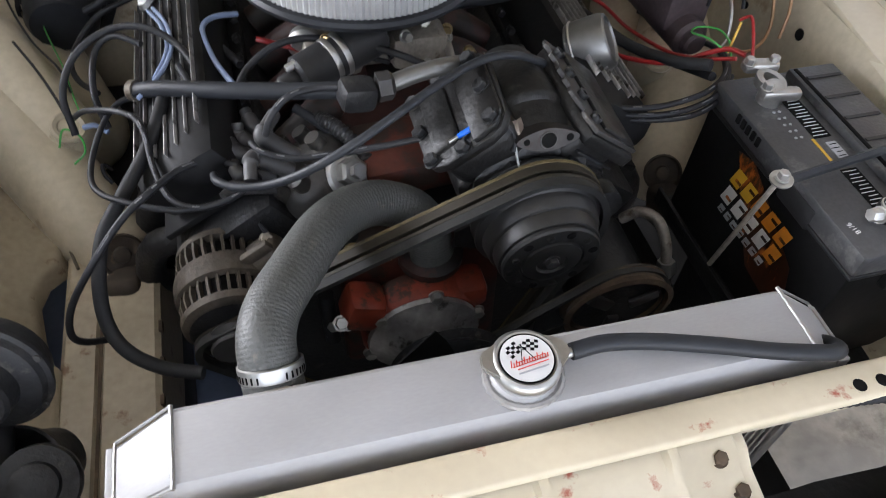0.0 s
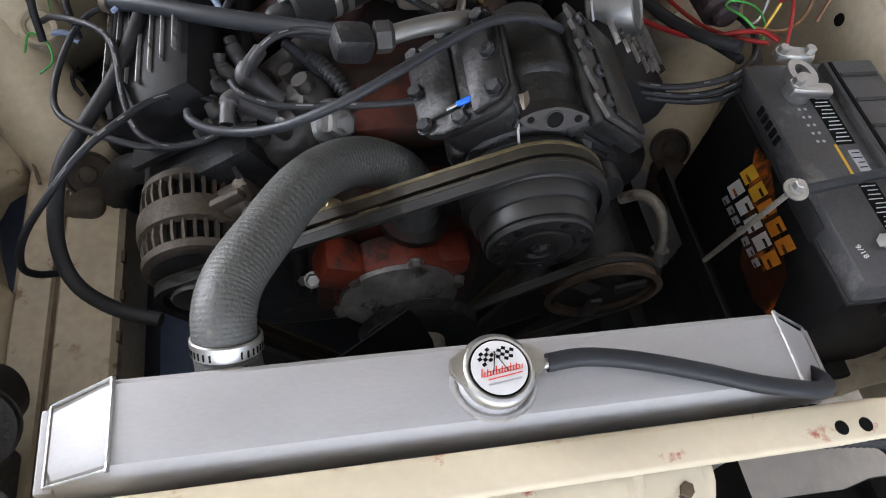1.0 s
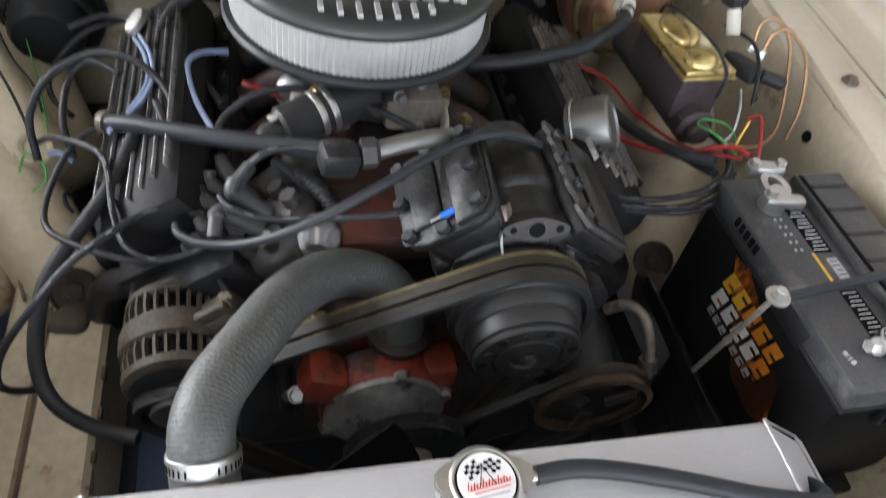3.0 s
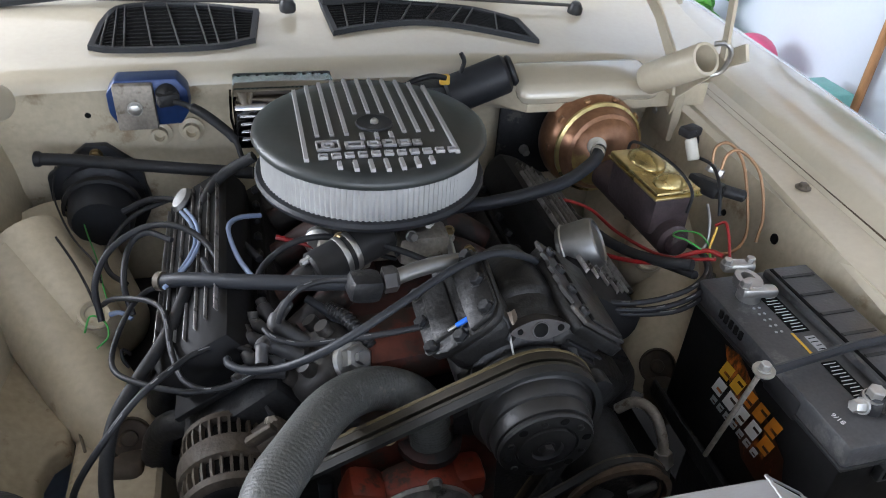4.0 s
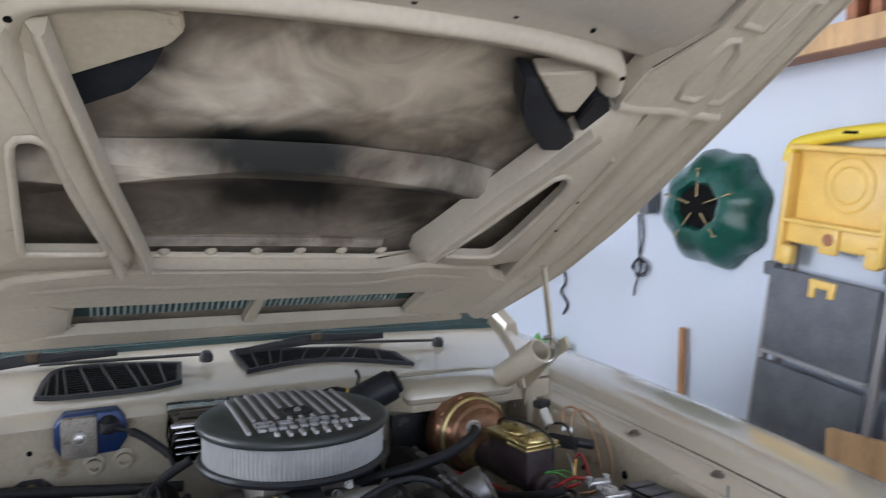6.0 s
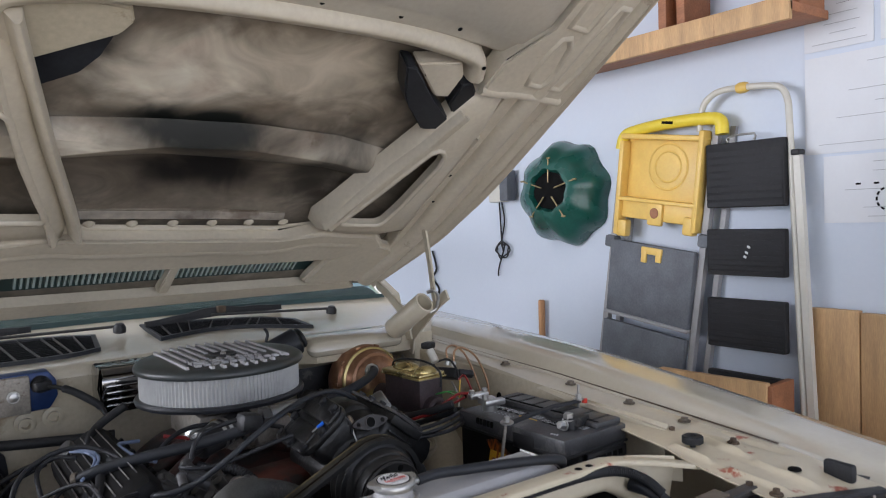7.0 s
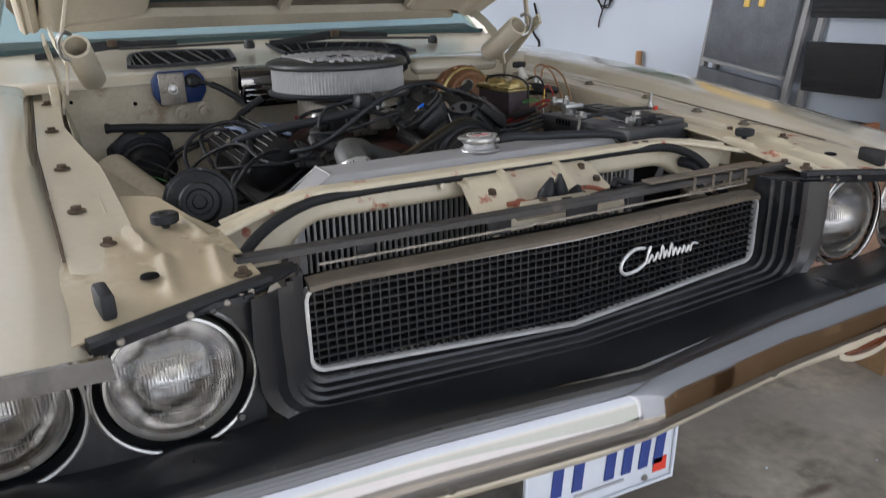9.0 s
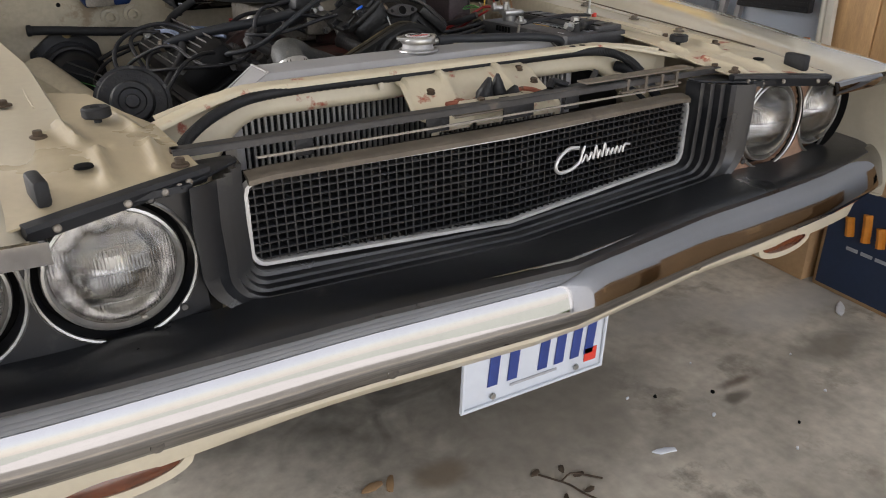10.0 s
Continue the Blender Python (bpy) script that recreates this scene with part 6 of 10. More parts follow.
    # grille: bright frame, egg-crate bars, black stepped surround
    def gy(x):
        return -0.022 * (1 - abs(x) / 0.42)
    def top(x):
        return 0.727
    def bot(x):
        return 0.606 - 0.022 * (1 - abs(x) / 0.42)
    loop = []
    c = 0.018
    for k in range(17):
        x = -0.42 + c + (0.84 - 2 * c) * k / 16
        loop.append((x, gy(x), top(x)))
    loop += [(0.410, gy(0.41), 0.724), (0.417, gy(0.417), 0.718), (0.42, gy(0.42), 0.708), (0.42, gy(0.42), 0.624), (0.417, gy(0.417), 0.615), (0.410, gy(0.41), 0.608)]
    for k in range(17):
        x = 0.42 - c - (0.84 - 2 * c) * k / 16
        loop.append((x, gy(x), bot(x)))
    loop += [(-0.410, gy(0.41), 0.608), (-0.417, gy(0.417), 0.615), (-0.42, gy(0.42), 0.624), (-0.42, gy(0.42), 0.708), (-0.417, gy(0.417), 0.718), (-0.410, gy(0.41), 0.724)]
    gr = part("grille", add_sweep(B(), loop, [(-0.0045, -0.006), (0.0045, -0.006), (0.0048, 0.0), (0.003, 0.004), (-0.002, 0.004), (-0.004, 0.0)], (0, -1, 0), closed=True), BRIGHT_TRIM, car, "black egg-crate grille with a bright frame")
    part("grille_top", add_sweep(B(), [(-0.415, -0.001, 0.728), (-0.38, -0.002, 0.731), (-0.2, -0.011, 0.732), (0, -0.020, 0.733), (0.2, -0.011, 0.732), (0.38, -0.002, 0.731), (0.415, -0.001, 0.728)], [(-0.014, 0.005), (-0.014, 0.008), (0.004, 0.005), (0.009, 0.001), (0.009, -0.006), (0.006, -0.006)]), DUSTY, gr, "dull brownish-grey top strip")
    nx = 65
    for k in range(1, nx):
        x = -0.42 + 0.84 * k / nx
        h = top(x) - bot(x)
        part("grille_upright", add_box(B(), (x, gy(x) + 0.013, (top(x) + bot(x)) / 2), (0.0022, 0.024, h - 0.008)), TRIM_BLACK, gr)
    # level bars at one spacing: the lowest end where the lower edge rises past them
    for j in range(1, 13):
        z = top(0) - 0.0114 * j - 0.002
        w = 0.415 if z > bot(0.42) + 0.004 else 0.42 * max(0.0, 1 - (z - 0.003 - bot(0)) / 0.022)
        if w < 0.06:
            continue
        pts = [(w * (k / 4 - 1), gy(w * (k / 4 - 1)) + 0.006, z) for k in range(9)]
        part("grille_bar", add_sweep(B(), pts, [(-0.010, -0.0014), (0.004, -0.0014), (0.004, 0.0014), (-0.010, 0.0014)]), BLACK_SATIN, gr)
        part("grille_bar_edge", add_sweep(B(), [(a, b - 0.0055, d) for a, b, d in pts], [(-0.0006, -0.0006), (0.0006, -0.0006), (0.0006, 0.0006), (-0.0006, 0.0006)]), DARK_STEEL, gr)
    # black sheet added to paint the shade behind the grille
    part("grille_back", add_grid(B(), [[(-0.43, 0.05, 0.58), (0.43, 0.05, 0.58)], [(-0.43, 0.05, 0.725), (0.43, 0.05, 0.725)]], 0.002), FLAT_BLACK, gr, "black sheet for the shade behind the grille")
    # script emblem as plain bright strokes
    def em(pts, r=0.0020):
        part("emblem_stroke", add_tube(B(), [(x, gy(x) - 0.014, z) for x, z in ((0.092 + (x - 0.118) * 0.86, 0.6695 + (z - 0.660) * 0.86) for x, z in pts)], r * 1.05, 6, 5), BRIGHT_TRIM, gr, "bright script emblem stroke")
    x0, z0 = 0.118, 0.660
    em([(x0 + 0.045, z0 + 0.022), (x0 + 0.02, z0 + 0.024), (x0 - 0.005, z0 + 0.010), (x0 - 0.012, z0 - 0.008), (x0, z0 - 0.020), (x0 + 0.03, z0 - 0.018), (x0 + 0.05, z0 - 0.008)], 0.0030)
    em([(x0 + 0.05, z0 - 0.008), (x0 + 0.062, z0 + 0.022), (x0 + 0.055, z0 + 0.01), (x0 + 0.056, z0 - 0.010), (x0 + 0.066, z0 + 0.004), (x0 + 0.072, z0 - 0.010)])
    for k in range(4):
        u = x0 + 0.075 + 0.024 * k
        em([(u, z0 - 0.008), (u + 0.006, z0 + 0.006), (u + 0.012, z0 - 0.008), (u + 0.018, z0 + (0.018 if k in (0, 1) else 0.004)), (u + 0.024, z0 - 0.008)])
    em([(x0 + 0.17, z0 - 0.008), (x0 + 0.175, z0 + 0.006), (x0 + 0.19, z0 + 0.004)])

    # stepped black housing round the grille
    def rim(dx, dz0, dz1, y):
        a, rc, zb = 0.425 + dx, 0.024 + dx * 0.55, 0.600 - dz0
        turn = [math.pi / 2 * k / 7 for k in range(8)]
        low = [(-a + rc + (2 * a - 2 * rc) * k / 12, 0) for k in range(1, 12)]
        pts = [(-a, 0.722 + dz1), (-a - 0.002, 0.70), (-a, zb + rc + 0.02)]
        pts += [(-a + rc - rc * math.cos(q), zb + rc - rc * math.sin(q)) for q in turn]
        pts += [(x, zb) for x, _ in low]
        pts += [(a - rc + rc * math.sin(q), zb + rc - rc * math.cos(q)) for q in turn]
        pts += [(a, zb + rc + 0.02), (a + 0.002, 0.70), (a, 0.722 + dz1)]
        return [(x, y, z - (0.024 * (1 - abs(x) / a) if z < zb + rc + 0.01 else 0)) for x, z in pts]
    rims = []
    for i, (dx, dz, y) in enumerate(((0.0, 0.0, 0.012), (0.003, 0.001, -0.018), (0.013, 0.005, -0.020), (0.015, 0.006, -0.032), (0.026, 0.009, -0.034), (0.028, 0.010, -0.046), (0.040, 0.013, -0.048), (0.042, 0.014, -0.059), (0.056, 0.016, -0.061), (0.060, 0.0165, -0.072), (0.080, 0.018, -0.076))):
        rims.append(rim(dx * (0.8 if i < 9 else 1.0), dz, 0.036, y))
    part("grille_housing", add_grid(B(), rims, 0.002), TRIM_BLACK, car, "black stepped grille housing", 25)

    # black valance between the housing and the bumper
    def fy(x):
        ax = abs(x)
        return -0.200 + 0.035 * min(1, ax / 0.34) + 0.06 * max(0, ax - 0.34) ** 1.2 + 0.25 * max(0, ax - 0.62) ** 2.0 + 9.0 * max(0, ax - 0.89) ** 2
    vx = [-0.94 + 1.88 * k / 36 for k in range(37)]
    rows = []
    for f in (0.0, 0.12, 0.25, 0.5, 0.75, 0.93, 1.0, 1.02):
        r = []
        for x in vx:
            ax = abs(x)
            back = -0.073 + 0.022 * max(0, min(1, (ax - 0.49) / 0.04)) + 0.5 * max(0, ax - 0.66) ** 1.5
            zb = 0.5665 + 0.030 * min(1, ax / 0.5) - 0.012 * max(0, min(1, (ax - 0.49) / 0.04))
            zz = zb + (0.578 - zb) * f ** 1.4 - 0.004 * max(0, (f - 0.9) / 0.1) - (0.012 if f > 1 else 0)
            r.append((x, back + (fy(x) + 0.012 - back) * f, zz))
        rows.append(r)
    part("front_valance", add_grid(B(), rows, 0.002), TRIM_BLACK, car, "satin black panel above the bumper")
    # chrome bumper
    rows = []
    for dy, z in ((0.035, 0.574), (0.026, 0.577), (0.018, 0.5745), (0.010, 0.5685), (0.004, 0.5625), (-0.001, 0.5565), (-0.0052, 0.550), (-0.0083, 0.5415), (-0.0110, 0.533), (-0.0134, 0.525), (-0.0153, 0.518), (-0.0170, 0.511), (-0.0186, 0.504), (-0.0178, 0.4985), (-0.011, 0.4955), (-0.005, 0.492), (-0.003, 0.487), (-0.0025, 0.480), (0.002, 0.474), (0.02, 0.470), (0.04, 0.470)):
        rows.append([(x * 1.045, fy(x) + dy + 0.004, z) for x in vx])
    bp = part("bumper", add_grid(B(), rows, 0.002), CHROME, car, "chrome front bumper with a slight point", 30)
    for x in (-0.60, -0.30, 0.30, 0.60):
        part("bolt", add_lathe(B(), [(0.009, 0), (0.008, 0.003), (0.0, 0.004)], (x, fy(x) + 0.002, 0.484), (0, -1, -0.1), 18), CHROME, bp)
    # lower cream valance with a turn signal each side
    rows = []
    for dy, z in ((0.040, 0.468), (0.028, 0.462), (0.026, 0.452), (0.035, 0.438), (0.075, 0.42)):
        rows.append([(x * 1.03, fy(x) + dy, z - 0.05 * max(0, abs(x) - 0.40) * (z < 0.45)) for x in vx if abs(x) > 0.0])
    part("lower_valance", add_grid(B(), rows, 0.002), CREAM, car, "cream lower front panel")
    for s in (1, -1):
        x = s * 0.64
        bm = add_lathe(B(), [(0.075, 0), (0.070, 0.008), (0.045, 0.014), (0, 0.016)], (0, 0, 0), (0, -1, 0), 36)
        bmesh.ops.scale(bm, vec=(0.95, 1, 0.26), verts=bm.verts)
        bmesh.ops.translate(bm, vec=(x, fy(x) + 0.045, 0.425), verts=bm.verts)
        tl = part("turn_signal", bm, AMBER, car, "amber oval turn signal below the bumper")
        ring = [(x + 0.078 * math.cos(a), fy(x) + 0.043, 0.425 + 0.024 * math.sin(a)) for a in (2 * math.pi * k / 24 for k in range(24))]
        part("signal_rim", add_sweep(B(), ring, [(-0.006, -0.008), (0.006, -0.008), (0.006, 0.006), (-0.006, 0.006)], (0, -1, 0), closed=True), CREAM, tl)
    # licence plate
    pl = part("license_plate", add_box(B(), (0.008, -0.10, 0.38), (0.305, 0.002, 0.155), (0, 2.5, 0), bev=0.0008), PLATE, car, "white licence plate with blue print under the bumper")
    m = pose(0.008, -0.102, 0.38, 0, 2.5, 0)
    def bar(cx, cz, w, h, mt, nm="plate_bar", sl=0):
        bm = add_prism(B(), [(cx - w / 2, cz - h / 2), (cx + w / 2, cz - h / 2), (cx + w / 2 + sl, cz + h / 2), (cx - w / 2 + sl, cz + h / 2)], 'y', -0.0012, 0.0, 0, m)
        part(nm, bm, mt, pl, "plain blue bar in place of a character")
    for cx in (-0.092, -0.052, 0.012, 0.048, 0.084, 0.116):
        bar(cx, -0.006, 0.020, 0.072, BLUE_INK, sl=0.004)
    bar(0.122, -0.045, 0.028, 0.026, RED_PRINT, "sticker")
    bar(-0.005, -0.052, 0.10, 0.005, GREY_PRINT, "text_bar")
    rim2 = [(m @ V3(p)) for p in ((-0.150, -0.001, -0.075), (0.150, -0.001, -0.075), (0.150, -0.001, 0.075), (-0.150, -0.001, 0.075))]
    part("plate_rim", add_sweep(B(), rim2, [(-0.003, 0), (0.003, 0), (0.002, 0.003), (-0.002, 0.003)], (0, -1, 0), closed=True), PLATE, pl)
    for cx in (-0.09, 0.09):
        p = m @ V3((cx, -0.001, -0.062))
        part("screw", add_lathe(B(), [(0.006, 0), (0.005, 0.003), (0, 0.003)], p, (0, -1, 0), 14), STEEL, pl)
    part("plate_bracket", add_box(B(), (0, -0.07, 0.42), (0.16, 0.03, 0.08), bev=0.004), BLACK, pl)

    # headlamps and their bezels
    for s in (1, -1):
        # bezel plate with round openings, as rings and fillers
        bz_mat = TRIM_BLACK if s < 0 else BROWN_PAINT
        bm = B()
        cx = (0.603, 0.787) if s > 0 else (0.594, 0.778)
        R = 0.091
        # plate split round two circles
        def yb(x):
            return -0.055 + 0.45 * max(0, x - 0.66) ** 1.6
        for i, c0 in enumerate(cx):
            xa, xb = (c0 - 0.098, c0 + 0.092) if i == 0 else (c0 - 0.092, c0 + 0.098)
            ring_in, ring_out = [], []
            for k in range(33):
                a = 2 * math.pi * k / 32
                ca, sa = math.cos(a), math.sin(a)
                ring_in.append((c0 + R * ca, yb(c0 + R * ca), 0.668 + R * sa))
                q = 1.0 / max(abs(ca) / ((xb - c0) if ca > 0 else (c0 - xa)), abs(sa) / (0.094 if sa > 0 else 0.100))
                ring_out.append((c0 + q * ca, yb(c0 + q * ca), 0.668 + q * sa))
            lip = [(p[0] + (p[0] - c0) * -0.06, p[1] + 0.022, p[2] + (p[2] - 0.668) * -0.06) for p in ring_in]
            add_grid(bm, [ring_out, ring_in, lip], 0.0015)
        if s < 0:
            mirror(bm)
        bzl = part("headlamp_bezel", bm, bz_mat, car, "black headlamp bezel" if s < 0 else "worn copper-brown headlamp bezel with black chips", 30)
        part("bezel_top", add_sweep(B(), [(s * 0.50, -0.062, 0.757), (s * 0.60, -0.066, 0.757), (s * 0.70, -0.062, 0.756), (s * 0.88, -0.02, 0.752)], [(-0.010, -0.004), (0.010, -0.006), (0.012, 0.003), (-0.010, 0.004)]), BLACK_SATIN, bzl)
        for c0 in cx:
            y0 = yb(c0) + 0.010
            hl = part("headlamp", add_lathe(B(), [(0.070, 0.012), (0.073, 0.008), (0.0735, 0.0), (0.072, -0.007), (0.069, -0.008), (0.0665, -0.003), (0.0655, 0.010)], (s * c0, y0, 0.668), (0, 1, 0), 40, caps=False), STEEL, car, "round sealed-beam headlamp with a steel ring")
            part("reflector", add_lathe(B(), [(0.0655, 0.002), (0.063, 0.014), (0.052, 0.034), (0.034, 0.050), (0.011, 0.058), (0, 0.059)], (s * c0, y0, 0.668), (0, 1, 0), 36, caps=False), REFLECTOR, hl, "mirror bowl of the headlamp")
            bm = B()
            add_lathe(bm, [(0.0662, 0.003), (0.063, -0.008), (0.052, -0.016), (0.032, -0.022), (0.0, -0.025)], (s * c0, y0, 0.668), (0, 1, 0), 40, caps=False)
            part("lens", bm, LAMP_GLASS, hl, "curved clear lens").visible_shadow = False
            part("bulb_shield", add_lathe(B(), [(0.010, 0), (0.011, 0.006), (0.007, 0.012), (0, 0.013)], (s * c0, y0 + 0.040, 0.668), (0, -1, 0), 18), STEEL, hl)
            # lining in black, which paints the shade of the gap
            part("bucket", add_lathe(B(), [(0.0905, -0.016), (0.088, 0.015), (0.072, 0.024)], (s * c0, y0, 0.668), (0, 1, 0), 40, caps=False), FLAT_BLACK, hl, "black lining for the shaded gap round the lamp")
            lip = [(s * (c0 + 0.0905 * math.cos(a)), yb(c0 + 0.0905 * math.cos(a)) - 0.002, 0.668 + 0.0905 * math.sin(a)) for a in (2 * math.pi * k / 44 for k in range(44))]
            part("bezel_ring", add_sweep(B(), lip, [(-0.0022, -0.003), (0.0022, -0.003), (0.0026, 0.0015), (0.0, 0.003), (-0.0022, 0.0015)], (0, -1, 0), closed=True), STEEL, hl, "dull rolled ring round the lamp opening")
            for dz in (-0.030, 0.004, 0.034):
                w = math.sqrt(0.060 ** 2 - dz * dz)
                arc = [(s * c0 + w * u, y0 - 0.0262 + 0.0245 * ((w * u) ** 2 + dz * dz) / 0.0662 ** 2, 0.668 + dz) for u in [k / 10 - 1 for k in range(21)]]
                part("lens_rib", add_tube(B(), arc, 0.0007, 6, 1), LAMP_GLASS, hl).visible_shadow = False
            at = V3((s * c0, y0, 0.668))
            grow = Matrix.Translation(at) @ Matrix.Scale(1.07, 4) @ Matrix.Translation(-at)
            for ob in [hl] + [o for o in hl.children if o.name.split(".")[0] in ("reflector", "lens", "lens_rib", "bulb_shield")]:
                ob.data.transform(grow)
            part("clip", add_box(B(), (s * c0 + 0.02, y0 - 0.008, 0.600), (0.007, 0.005, 0.005), bev=0.001), ALU_CAST, hl)
        for x, z in ((0.527, 0.752), (0.528, 0.603), (0.70, 0.755), (0.545, 0.748)):
            part("screw", add_lathe(B(), [(0.0055, 0), (0.0055, 0.002), (0.0035, 0.004), (0, 0.004)], (s * x, -0.060, z), (0, -1, 0.2), 14), DARK_STEEL, bzl)
        # header extension sheet with rubber bumper
        pts = [[(0.480, -0.040, 0.770), (0.486, 0.05, 0.778), (0.494, 0.12, 0.786), (0.518, 0.19, 0.790), (0.545, 0.32, 0.793)],
               [(0.520, -0.054, 0.768), (0.520, 0.05, 0.782), (0.527, 0.13, 0.788), (0.545, 0.21, 0.791), (0.565, 0.34, 0.793)],
               [(0.56, -0.066, 0.766), (0.565, 0.05, 0.784), (0.568, 0.14, 0.789), (0.580, 0.23, 0.791), (0.595, 0.36, 0.793)],
               [(0.62, -0.086, 0.763), (0.62, 0.04, 0.784), (0.622, 0.15, 0.789), (0.63, 0.25, 0.791), (0.64, 0.36, 0.793)],
               [(0.69, -0.106, 0.758), (0.692, 0.04, 0.780), (0.692, 0.15, 0.788), (0.692, 0.25, 0.790), (0.692, 0.36, 0.794)]]
        def net(u, v):
            i, j = min(int(u), 3), min(int(v), 3)
            a, b = u - i, v - j
            return (V3(pts[i][j]) * (1 - a) + V3(pts[i + 1][j]) * a) * (1 - b) + (V3(pts[i][j + 1]) * (1 - a) + V3(pts[i + 1][j + 1]) * a) * b
        ridges = (((0.532, 0.175), (0.520, 0.105), 0.007, 0.008), ((0.515, 0.055), (0.524, -0.03), 0.007, 0.007), ((0.603, 0.170), (0.592, 0.085), 0.007, 0.009), ((0.575, 0.045), (0.583, -0.040), 0.008, 0.008), ((0.565, 0.06), (0.575, 0.01), 0.006, -0.003), ((0.655, 0.22), (0.660, 0.05), 0.010, -0.004))
        def lift(p):
            z = 0.0
            for a, b, w, h in ridges:
                ab = V3((b[0] - a[0], b[1] - a[1], 0))
                ap = V3((p.x - a[0], p.y - a[1], 0))
                k = max(0, min(1, ap.dot(ab) / ab.dot(ab)))
                z += h * math.exp(-((ap - ab * k).length / w) ** 2)
            return p + V3((0, 0, z))
        bm = B()
        add_grid(bm, [[lift(net(u / 12, v / 12)) for v in range(49)] for u in range(49)], 0.0025)
        if s < 0:
            mirror(bm)
        hp = part("header_panel", bm, CREAM_CHIP if s > 0 else CREAM_TAN, car, "cream sheet-metal panel beside the grille", 60)
        bm = B()
        add_lathe(bm, [(0.005, -0.012), (0.005, 0.004), (0.016, 0.004), (0.0185, 0.006), (0.0185, 0.016), (0.016, 0.018), (0.007, 0.018), (0.006, 0.016), (0, 0.016)], (s * 0.557, 0.157, 0.792), (0, 0, 1), 26)
        part("hood_bumper", bm, RUBBER, hp, "round black rubber hood bumper")
        for x, y, m in ((0.632, 0.125, RUSTY), (0.60, -0.005, FLAT_BLACK), (0.61, 0.24, RUSTY), (0.496, 0.012, RUSTY), (0.50, -0.03, RUSTY)):
            z = 0.788 if y > 0.05 else 0.781 if x > 0.55 else 0.772
            bm = B()
            add_lathe(bm, [(0.011, -0.001), (0.010, 0.002), (0.006, 0.003)], (s * x, y, z), (0, 0, 1), 16)
            if m is not FLAT_BLACK:
                add_hex(bm, (s * x, y, z + 0.001), (0, 0, 1), 0.0062, 0.008)
            part("bolt", bm, m, hp, "rusty bolt" if m is not FLAT_BLACK else "dark hole")
        part("edge_bumper", add_box(B(), (s * 0.652, -0.052, 0.779), (0.016, 0.050, 0.030), (0, 0, s * -6), bev=0.005), RUBBER, hp, "square black rubber stop")
        part("front_lip", add_sweep(B(), [(s * 0.474, -0.046, 0.769), (s * 0.52, -0.060, 0.767), (s * 0.56, -0.072, 0.765), (s * 0.62, -0.092, 0.762), (s * 0.675, -0.108, 0.758)], [(-0.008, -0.003), (0.006, -0.020), (0.008, -0.020), (0.009, 0.001), (0.006, 0.004), (-0.008, 0.003)] if s < 0 else [(0.008, -0.003), (-0.006, -0.020), (-0.008, -0.020), (-0.009, 0.001), (-0.006, 0.004), (0.008, 0.003)]), BLACK_SATIN, hp)
        for x, y, z in ((0.512, -0.066, 0.758), (0.530, -0.071, 0.757), (0.500, -0.062, 0.760), (0.572, -0.084, 0.756), (0.645, -0.106, 0.752)):
            part("screw", add_lathe(B(), [(0.0045, 0), (0.0045, 0.002), (0.0028, 0.0035), (0, 0.0035)], (s * x, y, z), (0, -1, 0.25), 12), ALU_CAST, hp)
        # bright edge moulding at the fender's nose
        part("fender_moulding", add_sweep(B(), [(s * 0.657, -0.137, 0.747), (s * 0.70, -0.138, 0.749), (s * 0.78, -0.136, 0.750), (s * 0.88, -0.115, 0.743), (s * 0.935, -0.05, 0.730)], [(-0.004, -0.018), (0.003, -0.018), (0.007, -0.010), (0.008, 0.0), (0.004, 0.006), (-0.004, 0.006)]), CHROME, car, "chrome moulding on the fender nose")
    # black triangular bezel fill beside the housing
    for s in (1, -1):
        part("housing_cap", add_prism(B(), [(s * 0.428, 0.014), (s * 0.428, -0.012), (s * 0.47, -0.045), (s * 0.512, -0.075), (s * 0.512, 0.0), (s * 0.49, 0.014)] [::s], 'z', 0.757, 0.761, 0.001), BLACK_SATIN, car)


front()
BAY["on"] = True


